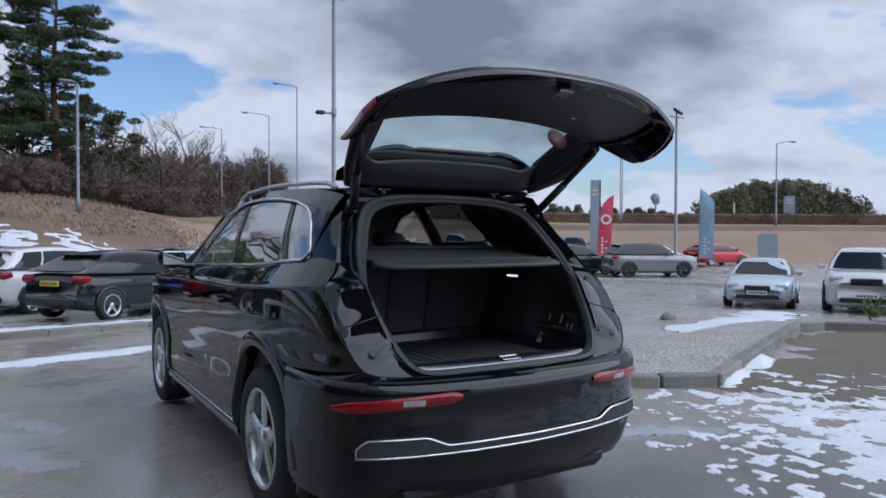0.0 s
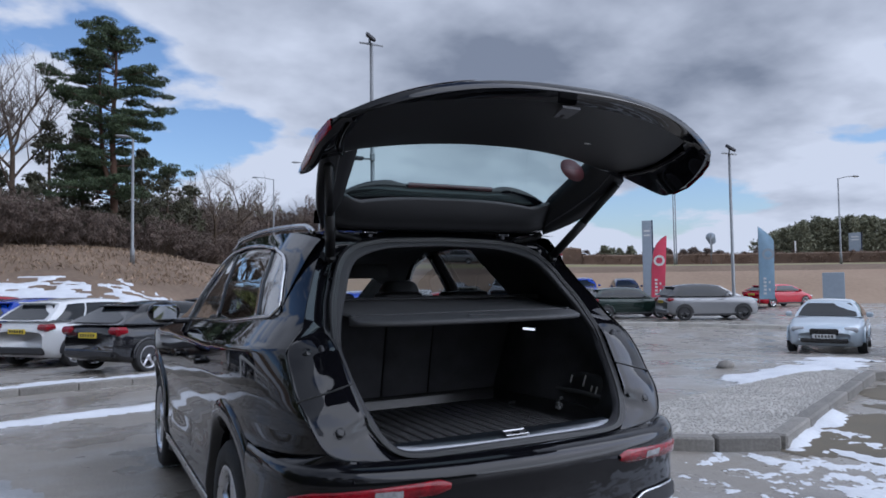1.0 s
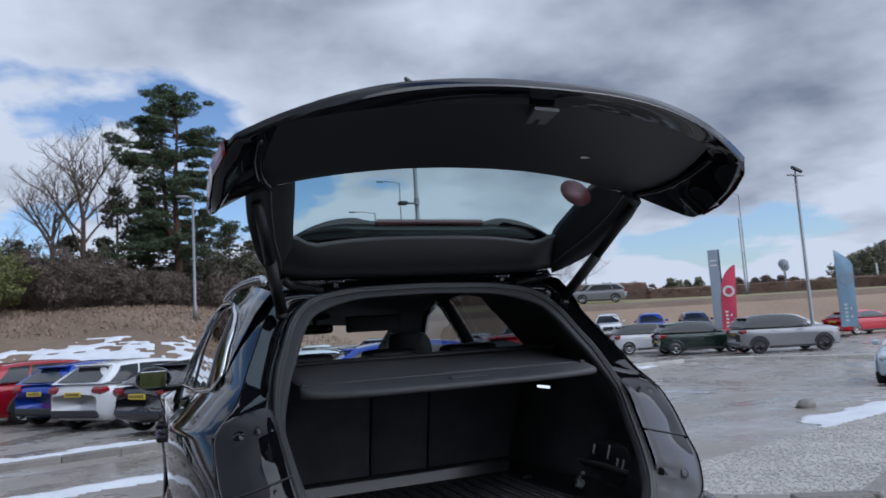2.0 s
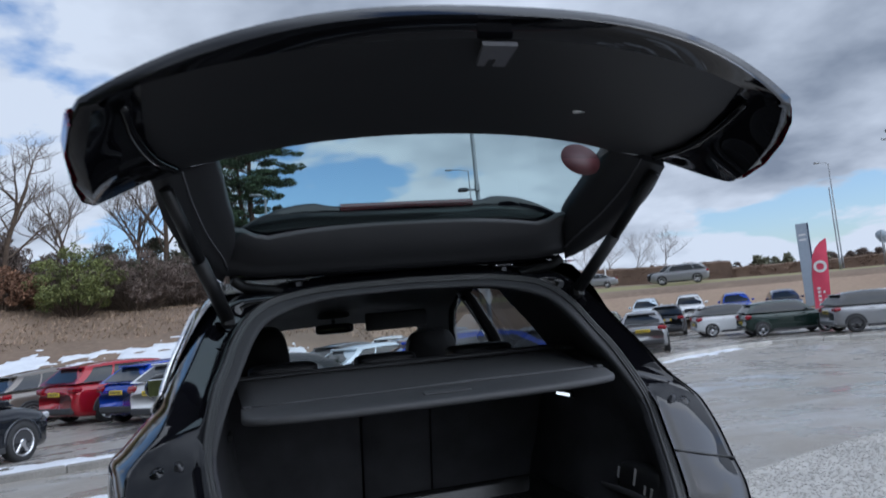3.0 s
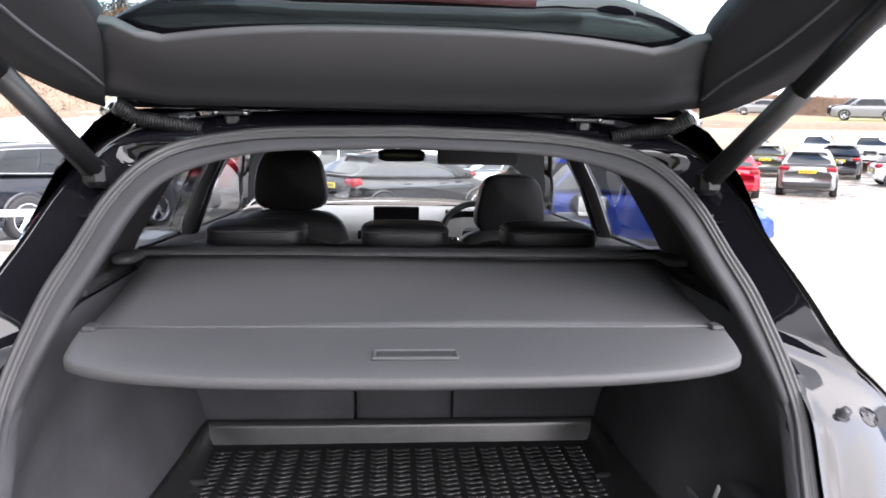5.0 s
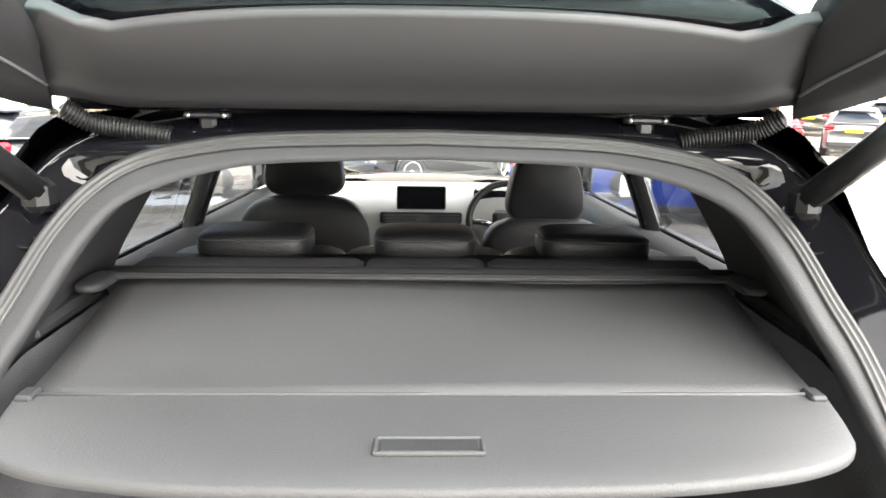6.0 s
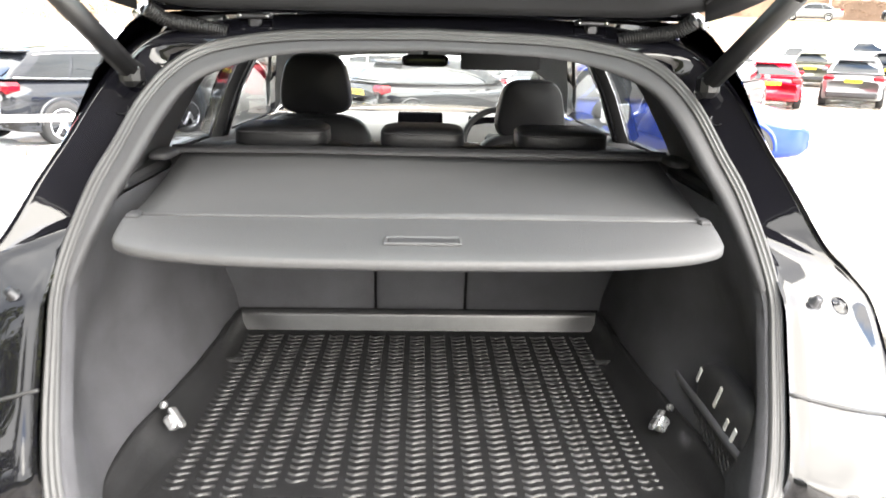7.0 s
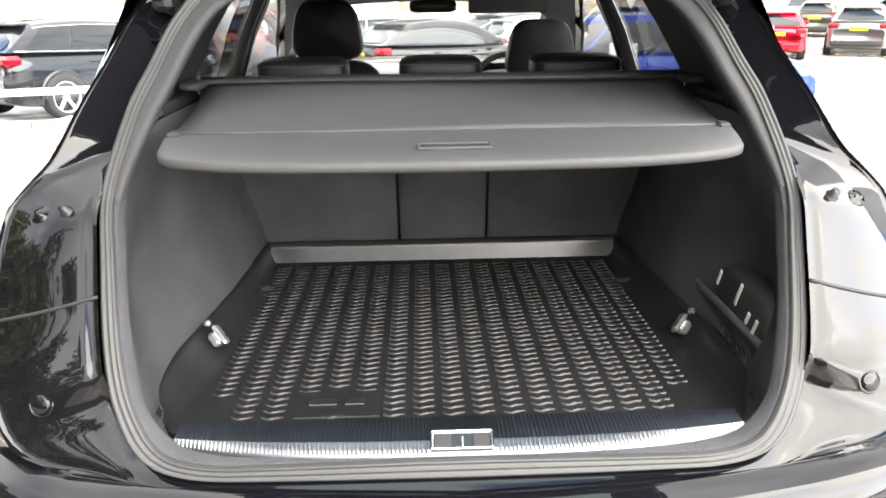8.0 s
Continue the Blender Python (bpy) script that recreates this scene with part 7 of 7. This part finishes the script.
def far_wood(name, label, line, h, mat, seed, n=120, r=1.5, elong=3.2, dome=False):
    rng = np.random.default_rng(seed)
    pts = []
    for k in range(n):
        t = rng.uniform(0, len(line) - 1)
        i = min(len(line) - 2, int(t))
        a, b = line[i], line[i + 1]
        x = a[0] + (b[0] - a[0]) * (t - i) + rng.normal() * 1.2
        y = a[1] + (b[1] - a[1]) * (t - i) + rng.normal() * 1.6
        top = h * (0.75 + 0.35 * noise.noise((x * 0.22, y * 0.22, seed)) + 0.12 * rng.normal())
        if dome:
            top = h * (0.42 + 0.58 * math.sin(math.pi * t / (len(line) - 1)) ** 0.8) * (0.92 + 0.12 * noise.noise((x * 0.3, y * 0.3, seed)))
        z = ground_z(x, y)
        for q in np.linspace(0.1, 1, 5):
            rr = r * (1.15 - 0.75 * q) * rng.uniform(0.7, 1.2)
            pts.append(tuft_points((x, y, z + top * q), (rr, rr, top * 0.16), 110 if elong > 2 else 44, rng))
    solid(name, leaf_geo(np.concatenate(pts), 0.085 if elong > 2 else 0.24, rng, elong, 0.5 if elong > 2 else 0.2), mat, label, "wood", kind="stuff", smooth=False)


far_wood("far_wood", "brown leafless wood on the hill", [(4, 84), (12, 92), (20, 97), (27, 100), (34, 104)], 7.2, SHRUB_BROWN, 3, 190)
far_wood("far_wood", "dark conifers in the hill wood", [(8, 94), (16, 99), (24, 103)], 6.8, FAR_GREEN, 5, 46, 1.3, 1.5)
far_wood("far_wood", "brown wood beyond the pine", [(2, 62), (8, 66), (13, 72), (18, 82)], 4.6, SHRUB_BROWN, 7, 110)
far_wood("far_wood", "brown wood behind the bank", [(-34, 50), (-24, 51), (-16, 52), (-8, 56), (0, 58)], 3.4, SHRUB_BROWN, 9, 190)
far_wood("far_wood", "dark green copse on the skyline", [(108, 82), (113, 79), (120, 75), (127, 71), (129.5, 68.5)], 7.6, FAR_GREEN, 11, 240, 2.0, 1.4, True)
far_wood("far_wood", "small dark clump behind the hedge", [(63, 71), (66, 70.5)], 2.6, FAR_GREEN, 13, 16, 1.0, 1.4)
far_wood("far_wood", "low far trees behind the hedge", [(55, 74), (62, 76), (72, 70), (85, 60)], 1.9, SHRUB_BROWN, 15, 60, 1.2)
far_wood("far_wood", "blue-grey trees on the far skyline", [(180, 190), (220, 150), (260, 110), (290, 60)], 3.2, FAR_GREEN, 17, 150, 3.0, 1.4)


def hedge(name, label, line, h, w, mat, seed):
    """Clipped hedge: a dense core and a skin of small leaves."""
    rng = np.random.default_rng(seed)
    pts, core = [], Geo()
    for a, b in zip(line[:-1], line[1:]):
        ln = math.dist(a, b)
        rows = []
        for t in np.linspace(0, 1, max(3, int(ln * 1.5))):
            x, y = a[0] + (b[0] - a[0]) * t, a[1] + (b[1] - a[1]) * t
            nx, ny = -(b[1] - a[1]) / ln * w * 0.32, (b[0] - a[0]) / ln * w * 0.32
            z, top = ground_z(x, y), h * (0.84 + 0.05 * noise.noise((x * 0.7, y * 0.7, seed)))
            rows.append([(x - nx, y - ny, z - 0.1), (x - nx, y - ny, z + top * 0.9), (x, y, z + top), (x + nx, y + ny, z + top * 0.9), (x + nx, y + ny, z - 0.1)])
        core.grid(rows)
        for k in range(int(ln * 15)):
            t = rng.uniform(0, 1)
            x, y = a[0] + (b[0] - a[0]) * t + rng.normal() * w * 0.3, a[1] + (b[1] - a[1]) * t + rng.normal() * w * 0.3
            z = ground_z(x, y) + h * rng.uniform(0.1, 0.88)
            pts.append(tuft_points((x, y, z), (0.38, 0.38, 0.16), 20, rng))
    skin = leaf_geo(np.concatenate(pts), 0.08, rng, 1.4)
    core.add(skin.v, skin.f)
    solid(name, core, mat, label, "hedge", kind="stuff", smooth=False)


hedge("hedge", "tall clipped brown winter hedge beside the upper road", [(22, 73), (40, 69.5), (51, 63.5)], 2.3, 1.3, HEDGE_BROWN, 201)
hedge("hedge", "low clipped brown winter hedge along the verge", [(51, 63.5), (58, 57.5), (66, 50), (76, 40), (92, 26)], 1.35, 1.1, HEDGE_BROWN, 205)


hedge("hedge", "tall green hedge along the near side of the car park", [(-34, -6), (-22, -9), (-12, -11), (-4, -12.5), (4, -13.5)], 3.6, 1.6, SHRUB_GREEN, 207)


far_wood("conifer_screen", "tall green conifer screen beside the car park", [(-17, 5), (-14.5, 1), (-13.5, -4), (-14, -12), (-17, -22)], 8.4, SHRUB_GREEN, 19, 270, 1.8, 1.4)


def bank_grass():
    rng = np.random.default_rng(23)
    x, y = rng.uniform(-42, 12, 26000), rng.uniform(26, 47, 26000)
    keep = [(a, b, ground_z(a, b) + 0.05) for a, b in zip(x, y) if b > 35.2 + 0.1 * a + 0.5 * max(0.0, a) + 4 * noise.noise((a * 0.3, b * 0.3, 7))]
    solid("bank_grass", leaf_geo(keep, 0.055, rng, 2.8, 1.6), GRASS, "tufts of dead brown grass on the bank", "grass", kind="stuff", smooth=False)


bank_grass()


def roadside_bush():
    rng = np.random.default_rng(9)
    root = at_root("bush", "small green evergreen bush behind the kerb", 12.5, 3.6, "bush", "")
    pts = [tuft_points((rng.normal() * 0.35, rng.normal() * 0.35, rng.uniform(0.15, 1.1)), (0.3, 0.3, 0.24), 60, rng) for _ in range(36)]
    part("foliage", leaf_geo(np.concatenate(pts), 0.06, rng, 1.2), SHRUB_GREEN, root, smooth=False)
    part("stem", Geo().tube([(0, 0, 0), (0.05, 0, 0.5), (0, 0.05, 1.0)], 0.025, 5), BARK, root)


roadside_bush()


def ice_lump():
    rng = np.random.default_rng(77)
    rows = []
    for i in range(7):
        t = math.pi / 2 * i / 6
        rows.append([(0.17 * math.cos(t) * math.cos(q) * rng.uniform(0.8, 1.2), 0.12 * math.cos(t) * math.sin(q) * rng.uniform(0.8, 1.2), 0.13 * math.sin(t)) for q in np.linspace(0, 2 * math.pi, 12, endpoint=False)])
    solid("rubble_lump", Geo().grid(rows, wrap=True), KERB, "dark lump of dirty ice on the asphalt", "lump", pose(7.95, 5.9, ground_z(7.95, 5.9)))


ice_lump()


# lamp posts
def lamp_post(x, y, top, heads, label, r=0.075, arm=0.0, arm_dir=0.0, camera_box=False, k_=1.0):
    z0 = ground_z(x, y)
    root = thing("lamp_post", label, "lamp post", (x, y, z0 - 0.05), group="lamp posts")
    h = top - z0
    part("post", Geo().tube([(0, 0, 0), (0, 0, h * 0.12), (0, 0, h * 0.13), (0, 0, h)], [r * 1.5, r * 1.5, r, r * 0.75], 10), GALV, root)
    if heads:
        part("cross_arm", Geo().box((0, 0, h), (1.1 * k_, 0.07 * k_, 0.07 * k_), 0.01), GALV, root)
        for k, (dx, tilt) in enumerate(heads):
            m = Matrix.Translation((dx, -0.1 * k_, h + 0.28 * k_)) @ Matrix.Rotation(math.radians(tilt), 4, "Y") @ Matrix.Rotation(math.radians(35), 4, "X")
            part("floodlight", Geo().box((0, 0, 0), (0.50 * k_, 0.42 * k_, 0.16 * k_), 0.05 * k_, m), DARK_METAL, root)
            part("bracket", Geo().box((dx, 0, h + 0.12 * k_), (0.06, 0.06, 0.24 * k_), 0.01), GALV, root)
    if arm:
        ax, ay = math.cos(arm_dir), math.sin(arm_dir)
        part("arm", Geo().tube([(0, 0, h - 0.05), (ax * arm * 0.5, ay * arm * 0.5, h + 0.12), (ax * arm, ay * arm, h + 0.15)], 0.035, 6), GALV, root)
        part("lamp_head", cushion((ax * (arm + 0.25), ay * (arm + 0.25), h + 0.14), (0.7, 0.3, 0.14), 0.6), GALV, root)
    if camera_box:
        part("camera_bracket", Geo().box((-0.35 * k_, 0, h * 0.625), (0.7 * k_, 0.05, 0.05), 0.01), GALV, root)
        part("side_floodlight", Geo().box((-0.62 * k_, 0, h * 0.625), (0.40 * k_, 0.30 * k_, 0.16 * k_), 0.03), DARK_METAL, root)
        part("junction_box", Geo().box((-0.02, -0.06, h * 0.63), (0.12, 0.10, 0.20), 0.02), GALV, root)
    return root


lamp_post(5.25, 14.6, 7.68, [(-0.04, 32)], "tall galvanised floodlight mast with a side floodlight", 0.062, camera_box=True, k_=0.6)
lamp_post(28.3, 22.85, 7.85, [(0.0, 15)], "galvanised floodlight post beside a red hatchback", 0.085)
lamp_post(1.2, 40.0, 9.6, [], "plain galvanised post on the grass bank", 0.085, arm=0.3, arm_dir=3.0)
for px, py, pt, arm, ad in ((48.0, 46.0, 9.7, 0.0, 0), (56.8, 35.6, 9.9, 1.2, -0.6), (19.7, 57.1, 14.6, 1.5, 3.0), (19.5, 64.3, 13.1, 2.0, 3.0), (18.7, 78.9, 13.6, 1.8, 3.0), (9.5, 78.7, 14.0, 0.0, 0), (56.5, 54.0, 13.5, 1.0, 3.0)):
    lamp_post(px, py, pt, [], "tall slim street lamp along the road", 0.07, arm=arm, arm_dir=ad)
for px, py in ((38.8, 69.0), (57.5, 58.0), (68.0, 48.0)):
    root = thing("marker_post", "pale timber marker post in the hedge", "post", (px, py, ground_z(px, py)), group="marker posts")
    part("post", Geo().box((0, 0, 1.2), (0.14, 0.14, 2.4), 0.02), WHITE_PLASTIC, root)


def feather_flag(x, y, h, mat, label, cap, bent, turn):
    """A blade of cloth on a pole that bends over at its top (bent) or stays straight."""
    z0 = ground_z(x, y)
    root = thing("feather_flag", label, "flag", (x, y, z0), turn, group="feather flags")
    wide = 0.82

    def left_edge(t):
        return curve_at([0, 0.5, 0.75, 0.88, 0.96, 1.0], [0, 0.06, 0.20, 0.42, 0.72, 0.98], t) if bent else 0.05 * t

    def right_edge(t):
        return wide + 0.22 * t if bent else wide * (1 - max(0.0, (t - 0.80) / 0.20) ** 1.3) + 0.05 * t + 0.02
    part("pole", Geo().tube([(0, 0, 0)] + [(left_edge(t), 0, 0.5 + (h - 0.5) * t) for t in np.linspace(0, 1, 24)], 0.022, 6), GALV, root)
    rows = []
    for t in np.linspace(0, 1, 30):
        a, b = left_edge(t), max(left_edge(t) + 0.02, right_edge(t))
        rows.append([(a + (b - a) * u, 0.05 * math.sin(3 * u + 5 * t), 0.55 + (h - 0.55) * t) for u in np.linspace(0, 1, 8)])
    cloth = part("cloth", Geo().grid(rows), mat, root)
    m = Matrix.Translation((0.55, -0.085, h * 0.66)) @ Matrix.Rotation(math.radians(-90), 4, "Z")
    part("round_emblem", Geo().lathe([(0.20, 0), (0.34, 0), (0.34, 0.004), (0.20, 0.004)], 28, m, True), cap, cloth, smooth=False)
    for k in range(5):
        part("lettering_bar", Geo().box((0.33, -0.07, 0.9 + 0.22 * k), (0.16, 0.006, 0.12)), WHITE_PLASTIC, cloth)
        if k % 2:
            part("lettering_bar", Geo().box((0.58, -0.07, 0.9 + 0.22 * k), (0.10, 0.006, 0.14)), WHITE_PLASTIC, cloth)
    part("base_plate", Geo().box((0, 0, 0.03), (0.7, 0.7, 0.06), 0.01), DARK_METAL, root)


feather_flag(30.7, 31.2, 4.55, FLAG_RED, "red feather flag with a white ring emblem", WHITE_PLASTIC, True, -44)
feather_flag(34.7, 26.4, 4.9, FLAG_BLUE, "pale blue feather flag on a straight pole", SIGN_GREY, False, -52)


def totem(x, y, h, w, turn, label):
    root = thing("sign_totem", label, "sign", (x, y, ground_z(x, y)), turn, group="sign totems")
    part("panel", Geo().box((0, 0, h / 2), (w, 0.22, h), 0.02), SIGN_GREY, root)
    part("edge_strip", Geo().box((w / 2 + 0.05, 0, h / 2), (0.09, 0.26, h), 0.02), P_NAVY, root)
    bars = Geo()
    for k in range(2):
        bars.box((0, -0.118, h * 0.86 - 0.32 * k), (w * 0.62, 0.01, 0.12))
    part("sign_bars", bars, WHITE_PLASTIC, root)


totem(34.4, 35.3, 5.3, 0.66, -44, "tall grey sign totem behind a red flag")
totem(73.0, 44.5, 3.2, 1.15, -60, "grey sign panel on the far verge")
totem(16.5, 103.6, 2.9, 1.6, -10, "grey sign panel by the hill road")
root = thing("small_sign", "grey back of a small sign panel among the cars", "sign", (31.2, 19.4, ground_z(31.2, 19.4)), -56)
part("panel", Geo().box((0, 0, 1.3), (0.95, 0.06, 1.5), 0.01), SIGN_GREY, root)
for sx in (-0.4, 0.4):
    part("leg", Geo().box((sx, 0.05, 0.35), (0.06, 0.06, 0.7), 0.008), GALV, root)
for px, py in ((71.0, 62.0), (59.0, 51.5)):
    root = thing("road_sign", "round road sign seen from behind on the upper road", "sign", (px, py, ground_z(px, py)), -50, group="road signs")
    part("post", Geo().tube([(0, 0, 0), (0, 0, 3.2)], 0.06, 8), GALV, root)
    part("plate", Geo().lathe([(0.001, -0.02), (0.5, -0.02), (0.5, 0.02), (0.001, 0.02)], 24, Matrix.Translation((0, 0, 2.9)) @ Matrix.Rotation(math.radians(90), 4, "Z")), SIGN_GREY, root)


def knee_rail():
    root = thing("knee_rail", "low white rail beside the kerb with snow around it", "rail", (-5.0, 9.9, ground_z(-5, 9.9)))
    inv = root.matrix_world.inverted()
    for px, py in ((-4.95, 9.85), (-6.6, 9.35), (-8.3, 8.85)):
        ob = part("post", Geo().box((px, py, ground_z(px, py) + 0.24), (0.14, 0.14, 0.52), 0.015), WHITE_PLASTIC, root)
        ob.matrix_parent_inverse = inv
    ob = part("rail", Geo().box((0, 0, 0), (3.5, 0.10, 0.10), 0.015), WHITE_PLASTIC, root)
    ob.matrix_local = inv @ pose(-6.62, 9.35, ground_z(-6.6, 9.3) + 0.46, 0, 0, 16.6)


knee_rail()
